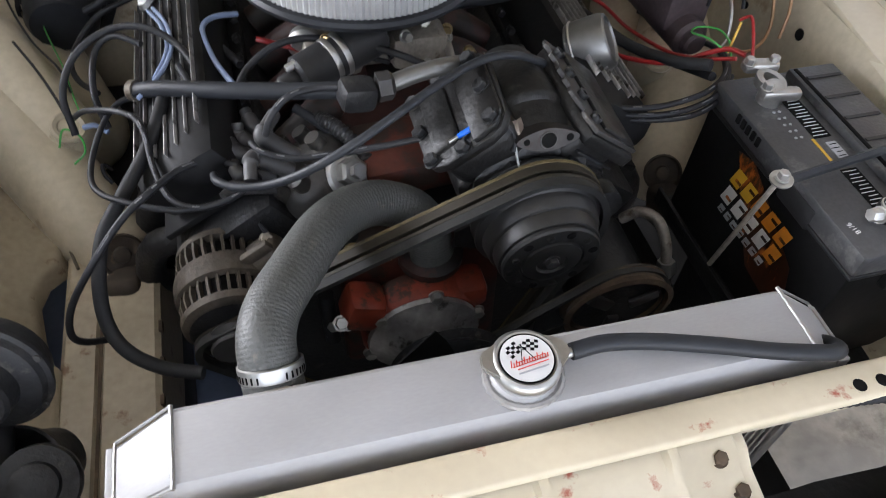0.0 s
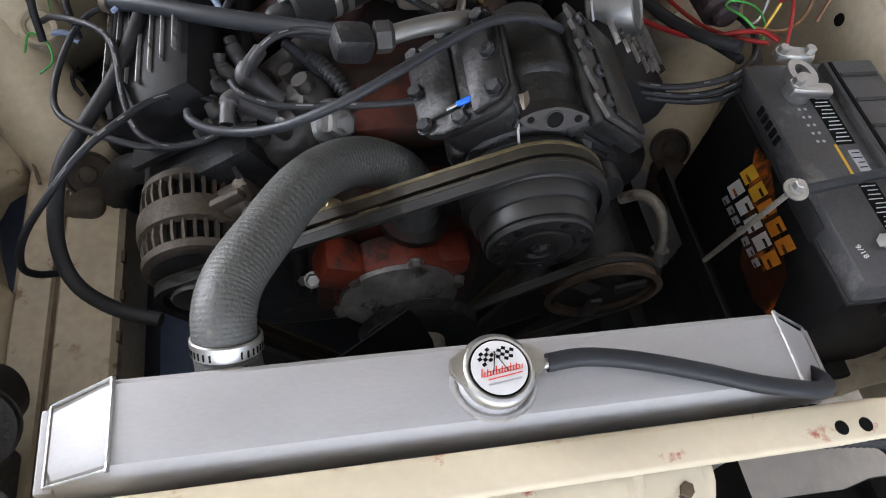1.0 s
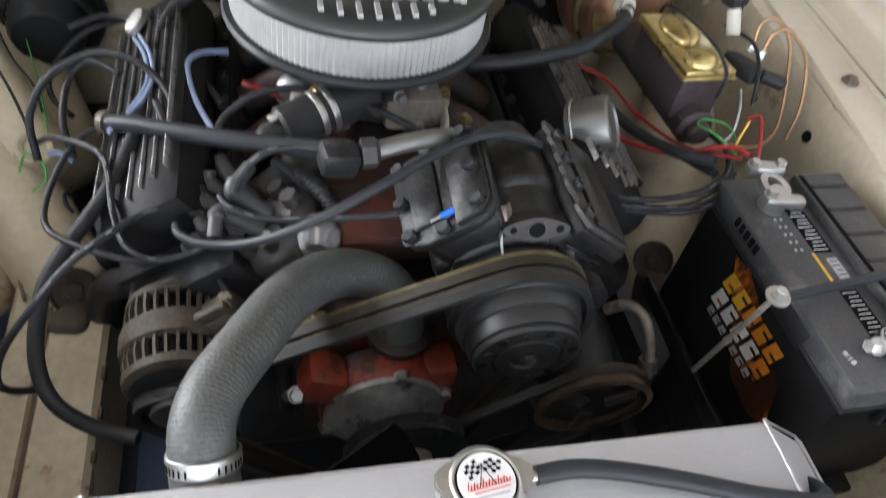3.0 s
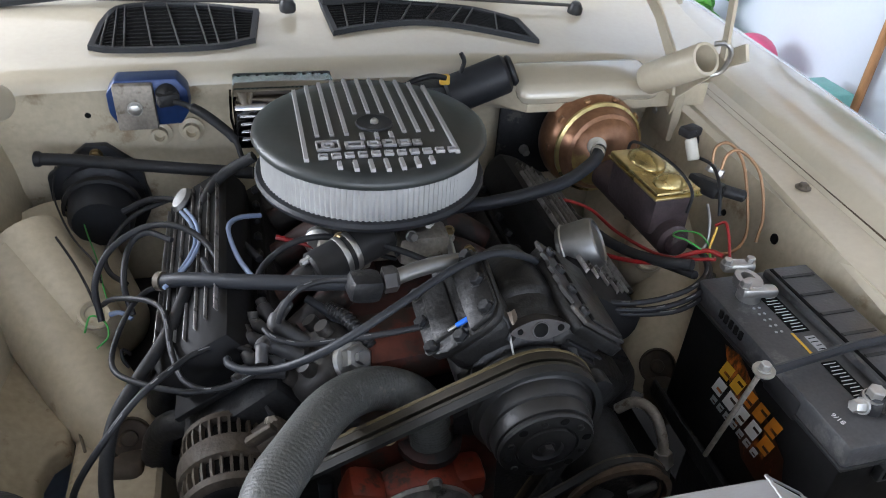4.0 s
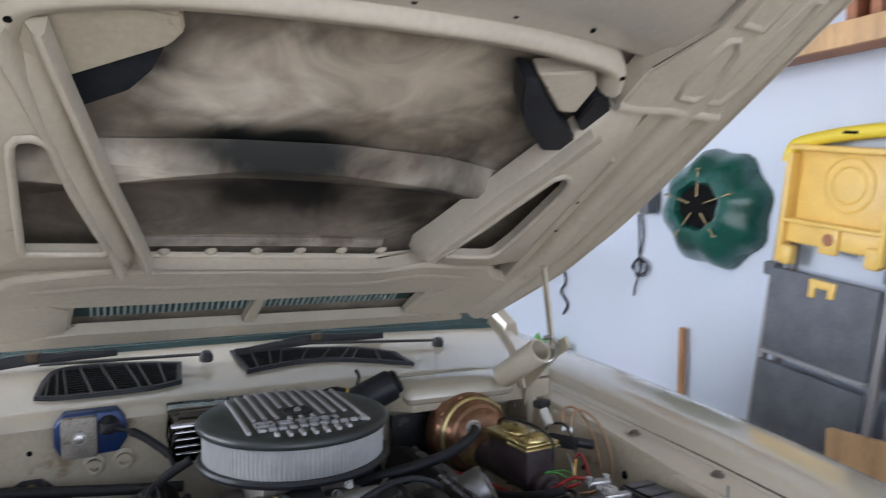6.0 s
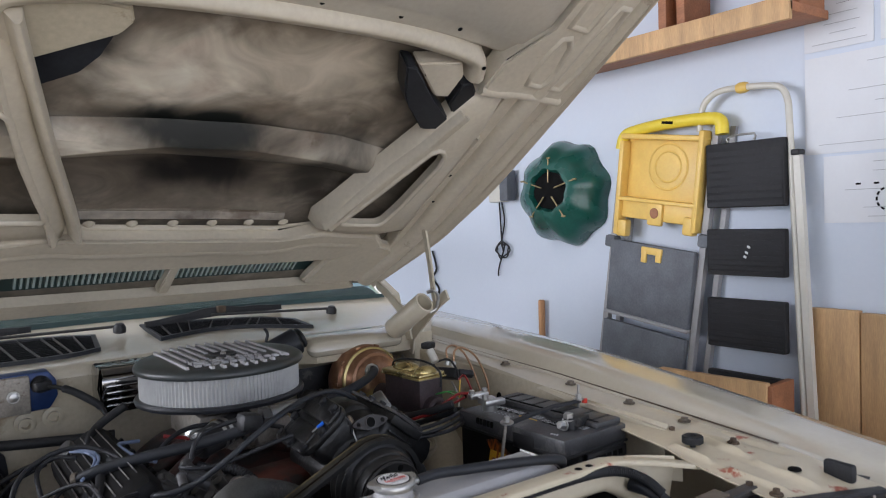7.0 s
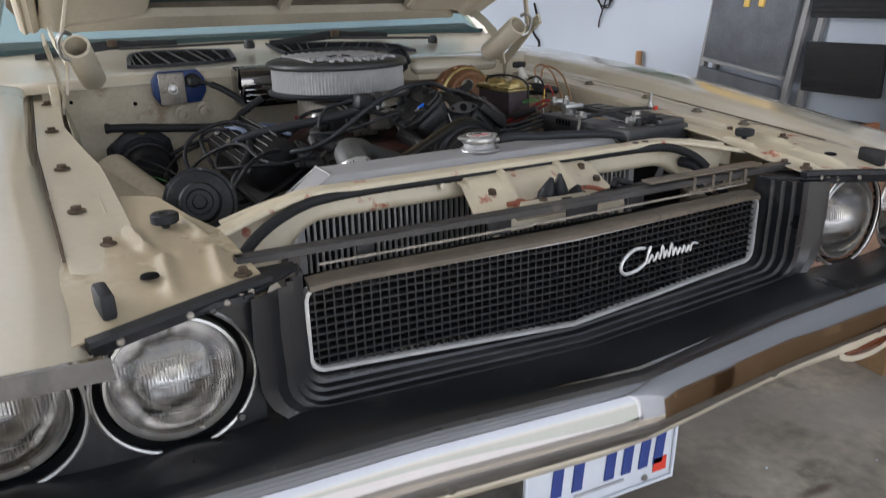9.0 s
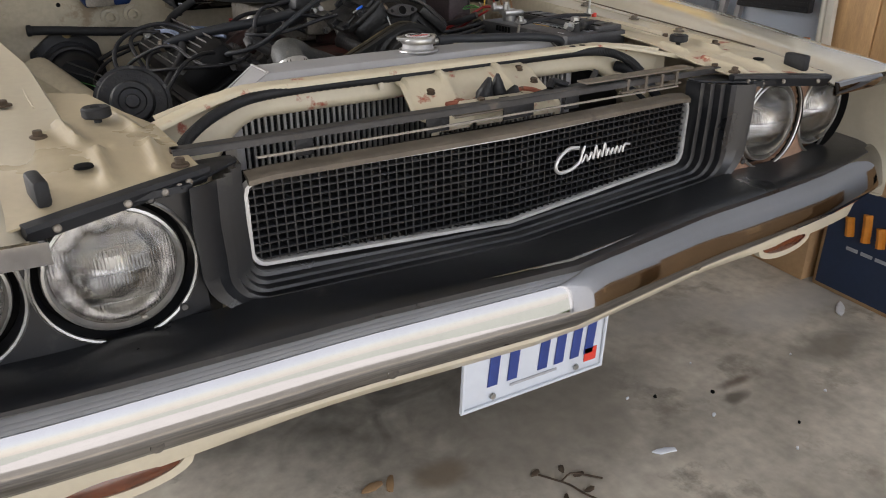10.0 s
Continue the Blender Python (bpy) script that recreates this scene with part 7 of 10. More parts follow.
# ---- the engine bay ----
def radiator():
    r = thing("radiator", "brushed aluminium radiator with welded seams", "radiator", (0, 0.28, 0.35))
    # top tank, swept across with chamfered ends
    def sec(x, zt, y0, y1):
        zb = 0.735
        return [(x, y1, zb), (x, y1, zt - 0.006), (x, y1 - 0.006, zt), (x, y0 + 0.014, zt), (x, y0 + 0.006, zt - 0.003), (x, y0 + 0.001, zt - 0.010), (x, y0 - 0.002, zt - 0.020), (x, y0 - 0.002, zb)]
    cols = [sec(-0.333, 0.757, 0.250, 0.312), sec(-0.332, 0.760, 0.249, 0.313), sec(-0.283, 0.797, 0.245, 0.316), sec(-0.278, 0.798, 0.244, 0.316)]
    cols += [sec(x, 0.798 + 0.0005 * math.sin(x * 40), 0.244, 0.316) for x in (-0.2, -0.1, 0.0, 0.1, 0.2)]
    cols += [sec(0.278, 0.798, 0.244, 0.316), sec(0.283, 0.797, 0.245, 0.316), sec(0.332, 0.760, 0.249, 0.313), sec(0.333, 0.757, 0.250, 0.312)]
    bm = add_grid(B(), cols)
    for c in (cols[0], cols[-1]):
        bm.faces.new([bm.verts.new(p) for p in c])
    bmesh.ops.remove_doubles(bm, verts=bm.verts, dist=1e-5)
    part("top_tank", bm, ALU, r, sharp=30)
    # weld beads along the seams
    rnd = random.Random(2)
    for s in (-1, 1):
        pts = [(s * 0.2805, 0.244 + 0.072 * k / 24, 0.7982 + rnd.uniform(-0.0006, 0.0006)) for k in range(25)]
        part("weld_bead", add_tube(B(), pts, 0.0020, 8, 2, rings=lambda i, n: 1.0 + 0.12 * math.sin(i * 2.4)), WELD, r, "rippled weld bead")
        for a, b in (((0.281, 0.316, 0.797), (0.333, 0.313, 0.760)), ((0.281, 0.246, 0.797), (0.333, 0.250, 0.760)), ((0.333, 0.250, 0.760), (0.333, 0.313, 0.760))):
            pts = [tuple((1 - k / 14) * V3((s * a[0], a[1], a[2])) + (k / 14) * V3((s * b[0], b[1], b[2]))) for k in range(15)]
            part("weld_bead", add_tube(B(), pts, 0.0014, 8, 2, rings=lambda i, n: 1.0 + 0.12 * math.sin(i * 2.2)), WELD, r)
    pts = [(-0.33 + 0.66 * k / 80, 0.2425, 0.7345) for k in range(81)]
    part("weld_bead", add_tube(B(), pts, 0.003, 6, 2, rings=lambda i, n: 1.0 + 0.25 * math.sin(i * 2.1)), RUBBER, r, "dark seam below the tank")
    # core of upright tubes
    part("core", add_box(B(), (0, 0.281, 0.555), (0.65, 0.050, 0.36)), FLAT_BLACK, r, "dark radiator core")
    tube = part("core_tube", add_box(B(), (-0.322, 0.2525, 0.555), (0.0042, 0.006, 0.36)), CORE, r, "grey upright core tube")
    repeat(r, tube, [V3((0.0107 * k, 0, 0)) for k in range(1, 61)])
    bm = B()
    for k in range(60):
        z = 0.385 + 0.345 * k / 59
        add_box(bm, (0, 0.256, z), (0.645, 0.002, 0.0012))
    tagged(part("core_fin", bm, BLACK, r), kind="stuff")
    for s in (-1, 1):
        part("side_channel", add_box(B(), (s * 0.335, 0.28, 0.54), (0.014, 0.066, 0.43), bev=0.002), ALU, r)
    part("bottom_tank", add_box(B(), (0, 0.28, 0.36), (0.66, 0.07, 0.06), bev=0.008), ALU, r)
    # filler neck with its ring of weld
    c = V3((0.008, 0.280, 0.798))
    K = 0.80
    part("filler_neck", add_lathe(B(), [(q * K, w * K) for q, w in [(0.040, 0.0), (0.039, 0.004), (0.034, 0.008), (0.033, 0.018), (0.036, 0.020), (0.036, 0.024)]], c, (0, 0, 1), 36), ALU, r)
    pts = [c + V3((0.033 * math.cos(a), 0.029 * math.sin(a) - 0.003, 0.0018)) for a in (math.pi * 2 * k / 44 for k in range(45))]
    part("weld_bead", add_tube(B(), pts, 0.0034, 8, 2, rings=lambda i, n: 1.0 + 0.14 * math.sin(i * 1.9)), WELD, r, "rippled weld ring round the filler neck")
    part("overflow_spout", add_cyl(B(), c + V3((0.028, 0.003, 0.013)), c + V3((0.052, 0.005, 0.0135)), 0.0045), STEEL, r)
    # hose neck at the back of the tank
    part("hose_neck", add_tube(B(), [(-0.197, 0.300, 0.742), (-0.198, 0.318, 0.748), (-0.199, 0.338, 0.772)], 0.023, 18), ALU, r)

    # pressure cap with a printed disc
    bm = B()
    add_lathe(bm, [(q * K, w * K) for q, w in [(0.0365, 0.018), (0.0385, 0.022), (0.0385, 0.028), (0.036, 0.032), (0.0325, 0.0335), (0.031, 0.0325), (0, 0.0325)]], c, (0, 0, 1), 44)
    cap = part("radiator_cap", bm, STEEL, r, "round steel pressure cap with a white checkered-flag sticker")
    for a in (radians(172), radians(8)):
        d = V3((math.cos(a), math.sin(a), 0))
        side = V3((-d.y, d.x, 0))
        poly = [c + d * u * K + side * w * K + V3((0, 0, 0.026 * K)) for u, w in ((0.030, -0.022), (0.043, -0.013), (0.049, -0.006), (0.049, 0.006), (0.043, 0.013), (0.030, 0.022))]
        bm = B()
        lo = [bm.verts.new(p) for p in poly]
        hi = [bm.verts.new(p + V3((0, 0, 0.005))) for p in poly]
        bm.faces.new(lo[::-1])
        bm.faces.new(hi)
        for k in range(6):
            bm.faces.new((lo[k], lo[(k + 1) % 6], hi[(k + 1) % 6], hi[k]))
        bmesh.ops.bevel(bm, geom=list(bm.edges), offset=0.0015, segments=2, affect='EDGES')
        part("cap_ear", bm, STEEL, cap)
    zt = 0.798 + 0.0327 * K
    def disc(name, r0, z, m, lab=""):
        part(name, add_lathe(B(), [(r0 * K, 0), (r0 * K, 0.0004), (0, 0.0004)], (c.x, c.y, z), (0, 0, 1), 44), m, cap, lab)
    disc("sticker_border", 0.0302, zt, FLAT_BLACK, "black sticker border")
    disc("sticker", 0.0282, zt + 0.0004, WHITE_PRINT, "white round sticker")
    zz = zt + 0.0009
    m = pose(c.x, c.y, zz, 0, 0, 7) @ Matrix.Diagonal((K, K, 1, 1))
    def quad(name, cx, cy, w, h, sk, mt, rz=0.0):
        q = pose(cx, cy, 0, 0, 0, rz)
        pts = [m @ (q @ V3(p)) for p in ((-w / 2, -h / 2, 0), (w / 2, -h / 2, 0), (w / 2 + sk, h / 2, 0), (-w / 2 + sk, h / 2, 0))]
        bm = B()
        lo = [bm.verts.new(p) for p in pts]
        hi = [bm.verts.new(p + V3((0, 0, 0.0003))) for p in pts]
        bm.faces.new(lo[::-1])
        bm.faces.new(hi)
        for k in range(4):
            bm.faces.new((lo[k], lo[(k + 1) % 4], hi[(k + 1) % 4], hi[k]))
        part(name, bm, mt, cap)
    # two crossed checkered flags
    for fx, rz in ((-0.010, 24), (0.010, -24)):
        for i in range(4):
            for j in range(4):
                if (i + j) % 2 == 0:
                    a = radians(rz)
                    u, v = (i - 1.5) * 0.0042, (j - 1.5) * 0.0034
                    quad("flag_square", fx + u * math.cos(a) - v * math.sin(a), 0.013 + u * math.sin(a) + v * math.cos(a), 0.0042, 0.0034, 0, FLAT_BLACK, rz)
        quad("flag_pole", fx * 0.35, 0.006, 0.0008, 0.024, 0, FLAT_BLACK, -rz * 0.9)
    # script word as slanted plain shapes, then its underline
    for k in range(15):
        h = (0.0082, 0.0046, 0.0068, 0.0046, 0.0046)[k % 5]
        quad("word_shape", -0.0205 + 0.0030 * k, -0.0062 + h / 2, 0.0011, h, h * 0.35, RED_PRINT)
    quad("word_shape", 0.001, -0.0060, 0.040, 0.0007, 0, RED_PRINT, 1)
    quad("word_shape", 0.003, -0.0020, 0.034, 0.0007, 0, RED_PRINT, 1)
    quad("underline", 0.003, -0.0098, 0.036, 0.0010, 0, RED_PRINT, 1)
    quad("text_bar", 0.001, -0.0150, 0.034, 0.0018, 0, GREY_PRINT, 0)

    # overflow hose lying across the tank
    pts = [(0.052, 0.285, 0.811), (0.085, 0.286, 0.812), (0.13, 0.279, 0.8095), (0.185, 0.263, 0.8085), (0.23, 0.248, 0.8075), (0.268, 0.240, 0.804), (0.292, 0.238, 0.799), (0.306, 0.245, 0.790), (0.312, 0.262, 0.772), (0.313, 0.280, 0.745)]
    solid("overflow_hose", add_tube(B(), pts, 0.0078, 14, 10), HOSE_DARK, "smooth dark grey rubber hose lying on the radiator tank", "hose")

    # upper radiator hose with its worm-drive clamp
    path = [(-0.198, 0.322, 0.754), (-0.200, 0.340, 0.776), (-0.200, 0.366, 0.793), (-0.190, 0.398, 0.795), (-0.165, 0.442, 0.787), (-0.132, 0.498, 0.773), (-0.098, 0.540, 0.753), (-0.060, 0.560, 0.737), (-0.022, 0.558, 0.718), (-0.004, 0.548, 0.690), (0.0, 0.540, 0.655)]
    h = thing("radiator_hose", "fat grey ribbed rubber radiator hose with a steel clamp", "hose", (-0.198, 0.338, 0.75))
    bm = add_tube(B(), path, 0.0262, 26, 40, rings=lambda i, n: 1.0 + 0.007 * math.cos(i * math.pi / 2) + (0.03 if i < 38 else 0))
    part("hose_body", bm, HOSE, h, sharp=60)
    ax = V3((0.0, 0.66, 0.75)).normalized()
    cc = V3((-0.1995, 0.340, 0.774))
    part("clamp_band", add_lathe(B(), [(0.0275, 0), (0.0292, 0.001), (0.0292, 0.013), (0.0275, 0.014)], cc, ax, 40, caps=False), STEEL, h, "perforated steel hose clamp")
    x, y, z = basis(ax)
    for k in range(16):
        a = radians(195 + k * 9.5)
        d = V3((math.cos(a), math.sin(a), 0))
        q = (d - ax * d.dot(ax)).normalized()
        bm = B()
        add_cyl(bm, cc + q * 0.0288 + ax * 0.0025, cc + q * 0.0290 + ax * 0.0085, 0.0010, seg=6)
        if not 255 < (195 + k * 9.5) < 285:
            part("clamp_slot", bm, FLAT_BLACK, h)
        else:
            bm.free()
    q = V3((0.05, -0.95, 0.3)).normalized()
    part("clamp_screw", add_box(B(), cc + q * 0.032 + ax * 0.005, (0.026, 0.010, 0.012), (18, 0, 4), bev=0.003), STEEL, h)
    part("clamp_screw_head", add_hex(B(), cc + q * 0.036 + ax * 0.006 + V3((0.015, 0, 0)), (1, 0.05, 0), 0.0055, 0.008), STEEL, h)


radiator()


def battery():
    b = thing("battery", "black car battery with an orange and white printed label", "battery", (0.472, 0.49, 0.56))
    m = pose(0.489, 0.4925, 0.56, 0, 0, 1.2)
    def bx(name, c, s, mt, par=b, lab="", bev=0.003, rot=(0, 0, 0)):
        bm = add_box(B(), c, s, rot, bev)
        bmesh.ops.transform(bm, matrix=m, verts=bm.verts)
        return part(name, bm, mt, par, lab)
    bx("case", (0, 0, 0.095), (0.166, 0.300, 0.19), COVER_BLACK, bev=0.005)
    lid = bx("lid", (0, 0, 0.205), (0.172, 0.306, 0.034), BATTERY_TOP, lab="black battery lid with a raised spine", bev=0.005)
    bx("spine", (0.045, 0.0, 0.226), (0.070, 0.29, 0.014), BATTERY_TOP, lid, bev=0.004)
    for k in range(7):
        bx("spine_slot", (0.048, -0.12 + 0.04 * k, 0.2335), (0.050, 0.005, 0.0016), PLASTIC, lid, bev=0)
    bx("spine_groove", (0.018, 0, 0.2335), (0.005, 0.28, 0.0016), FLAT_BLACK, lid, bev=0)
    bx("side_step", (-0.083, -0.045, 0.196), (0.010, 0.06, 0.03), PLASTIC, lid)
    for k in range(5):
        bx("vent_slot", (-0.087, 0.045 + 0.011 * k, 0.211), (0.003, 0.006, 0.012), FLAT_BLACK, lid, bev=0)
    # warning stickers on the lid
    for cx, cy, w, l, mt in ((-0.014, 0.070, 0.024, 0.090, FLAT_BLACK), (-0.010, -0.002, 0.014, 0.036, GREY_PRINT), (-0.018, -0.060, 0.022, 0.060, FLAT_BLACK), (-0.029, 0.000, 0.0035, 0.050, YELLOW_PRINT), (0.0, -0.122, 0.018, 0.014, GREY_PRINT)):
        st = bx("sticker", (cx, cy, 0.2225), (w, l, 0.0008), mt, lid, "printed warning sticker", 0)
        if mt in (FLAT_BLACK, GREY_PRINT):
            n = int(l / 0.006)
            for k in range(n):
                bx("text_bar", (cx + w * 0.06 * (k % 3 - 1), cy - l / 2 + l * (k + 0.7) / (n + 0.4), 0.2231), (w * (0.82 - 0.12 * (k % 3)), 0.0010, 0.0006), WHITE_PRINT if mt is FLAT_BLACK else FLAT_BLACK, st, bev=0)
    for k in range(8):
        for j in range(2):
            p = m @ V3((-0.048 + 0.008 * j, 0.115 - 0.012 * k, 0.2222))
            part("dot", add_lathe(B(), [(0.0020, 0), (0.0019, 0.0007), (0, 0.0007)], p, (0, 0, 1), 10), GREY_PRINT, lid)
    # side label
    lx = -0.0838
    def lab(poly, mt, nm, off=0.0, text=""):
        poly = [(-0.018 + (y + 0.012) * 1.15, 0.120 + (z - 0.112) * 1.0) for y, z in poly]
        bm = add_prism(B(), poly, 'x', lx - off - 0.0006, lx - off)
        bmesh.ops.transform(bm, matrix=m, verts=bm.verts)
        part(nm, bm, mt, b, text)
    lab([(-0.088, 0.06), (-0.062, 0.045), (-0.02, 0.052), (0.035, 0.125), (0.062, 0.168), (0.035, 0.176), (-0.01, 0.150), (-0.07, 0.115)], FLAME, "flame_label", 0.0, "flame-coloured printed label")
    # slanted letter-sized blocks in two rows, and small ones below
    for n, y0, z0, dy, w, hgt, mats in ((5, 0.056, 0.124, 0.0220, 0.0165, 0.027, (YELLOW_PRINT, YELLOW_PRINT, ORANGE_PRINT, ORANGE_PRINT, ORANGE_PRINT)), (5, 0.058, 0.092, 0.0225, 0.0165, 0.027, (WHITE_PRINT, WHITE_PRINT, WHITE_PRINT, WHITE_PRINT, ORANGE_PRINT)), (7, 0.054, 0.074, 0.0135, 0.0095, 0.012, (GREY_PRINT,) * 7)):
        for k in range(n):
            y = y0 - dy * k
            lean = hgt * 0.22
            outer = [(y, z0), (y - w, z0), (y - w - lean, z0 + hgt), (y - lean, z0 + hgt)]
            lab(outer, mats[k], "letter_block", 0.0008)
            # a dark slit, so that the block keeps a letter's weight
            mid, c = (0.30, 0.62)[k % 2], w * 0.5
            lab([(y - c + w * 0.10 - lean * mid, z0 + hgt * mid), (y - w - lean * mid, z0 + hgt * mid), (y - w - lean * (mid + 0.16), z0 + hgt * (mid + 0.16)), (y - c + w * 0.10 - lean * (mid + 0.16), z0 + hgt * (mid + 0.16))], FLAME, "letter_slit", 0.0016)
    fc = bpy.data.curves.new("date_code", 'FONT')
    fc.body, fc.size, fc.extrude = "9/18", 0.0095, 0.0002
    fc.materials.append(WHITE_PRINT)
    tx = new("date_code", fc)
    tx.parent = lid
    tx.matrix_basis = Matrix.Translation(BAY["by"]) @ m @ pose(-0.076, -0.105, 0.2226, 0, 0, -75)
    tagged(tx, "white printed date")
    # carry ledge at the bottom edge of the lid
    bx("lid_rim", (0, 0, 0.189), (0.176, 0.310, 0.006), PLASTIC, lid, bev=0.002)
    # front end: moulded slots
    bx("end_grip", (0.02, -0.156, 0.175), (0.11, 0.012, 0.024), PLASTIC, b)
    for k in range(6):
        bx("grip_slot", (-0.025 + 0.016 * k, -0.1622, 0.175), (0.010, 0.002, 0.010), FLAT_BLACK, b, bev=0)
    # terminals
    p = m @ V3((-0.042, 0.102, 0.222))
    cl = part("terminal_clamp", add_lathe(B(), [(0.016, 0), (0.016, 0.016), (0.011, 0.020), (0.011, 0.026), (0.0, 0.026)], p, (0, 0, 1), 22), STEEL, b, "grey lead battery clamp with zinc bolts")
    ring = [p + V3((0.013 * math.cos(a), 0.018 * math.sin(a) + 0.010, 0.020)) for a in (2 * math.pi * k / 20 for k in range(20))]
    part("clamp_ring", add_sweep(B(), ring, [(-0.004, -0.006), (0.004, -0.006), (0.004, 0.006), (-0.004, 0.006)], closed=True), STEEL, cl)
    part("clamp_bar", add_box(B(), p + V3((0.002, 0.040, 0.024)), (0.046, 0.018, 0.014), (0, 0, -8), bev=0.004), STEEL, cl)
    part("clamp_bar", add_box(B(), p + V3((0.004, -0.010, 0.018)), (0.050, 0.016, 0.014), (0, 0, -8), bev=0.004), STEEL, cl)
    for dx, dy in ((-0.016, 0.040), (0.018, 0.038), (-0.020, -0.010)):
        part("clamp_bolt", add_hex(B(), p + V3((dx, dy, 0.028)), (0, 0, 1), 0.0065, 0.010), STEEL, cl)
    p = m @ V3((-0.022, -0.105, 0.222))
    cl = part("terminal_clamp", add_lathe(B(), [(0.015, 0), (0.015, 0.014), (0.010, 0.022), (0.0, 0.022)], p, (0, 0, 1), 22), BLACK, b, "dark battery clamp")
    part("clamp_bar", add_box(B(), p + V3((0.022, 0.0, 0.012)), (0.05, 0.028, 0.018), (0, 0, 14), bev=0.005), BLACK, cl)
    part("clamp_bolt", add_hex(B(), p + V3((-0.002, 0.0, 0.016)), (0, 0, 1), 0.010, 0.014), STEEL, cl)
    part("clamp_bolt", add_hex(B(), p + V3((-0.016, -0.004, 0.010)), (-1, 0, 0.2), 0.008, 0.016), STEEL, cl)
    # hold-down: cross bar, washer and J-rods
    h = thing("battery_hold_down", "dark hold-down bar with a plated rod and washer across the battery", "hold-down", (0.47, 0.46, 0.79))
    part("cross_bar", add_sweep(B(), [(0.362, 0.446, 0.797), (0.40, 0.450, 0.800), (0.50, 0.464, 0.803), (0.592, 0.478, 0.796)], [(-0.006, -0.002), (0.006, -0.002), (0.005, 0.002), (0.0, 0.005), (-0.005, 0.002)]), BLACK_SATIN, h)
    part("washer", add_lathe(B(), [(0.013, 0), (0.013, 0.002), (0.006, 0.002)], (0.364, 0.446, 0.801), (-0.1, -0.1, 1), 24), STEEL, h)
    part("nut", add_hex(B(), (0.364, 0.446, 0.803), (0, 0, 1), 0.0065, 0.010), STEEL, h)
    part("rod", add_cyl(B(), (0.364, 0.446, 0.812), (0.345, 0.462, 0.640), 0.0032, seg=10), ALU_CAST, h, "plated hold-down rod")
    part("washer", add_lathe(B(), [(0.011, 0), (0.011, 0.002), (0.006, 0.002)], (0.591, 0.478, 0.800), (0, 0, 1), 22), STEEL, h)
    part("nut", add_hex(B(), (0.591, 0.478, 0.802), (0, 0, 1), 0.0065, 0.010), STEEL, h)
    part("rod", add_cyl(B(), (0.591, 0.478, 0.832), (0.591, 0.482, 0.66), 0.003, seg=10), STEEL, h)
    part("red_tip", add_cyl(B(), (0.600, 0.470, 0.793), (0.600, 0.470, 0.802), 0.006, seg=10), RED_PRINT, h)
    t = thing("battery_tray", "black steel battery tray", "tray", (0.47, 0.49, 0.53))
    part("tray_floor", add_box(B(), (0.489, 0.49, 0.552), (0.20, 0.33, 0.012), bev=0.003), BLACK, t)
    part("tray_lip", add_box(B(), (0.388, 0.49, 0.565), (0.006, 0.33, 0.03), bev=0.002), BLACK, t)
    part("tray_leg", add_box(B(), (0.45, 0.49, 0.46), (0.12, 0.12, 0.18), bev=0.01), BLACK, t)


battery()


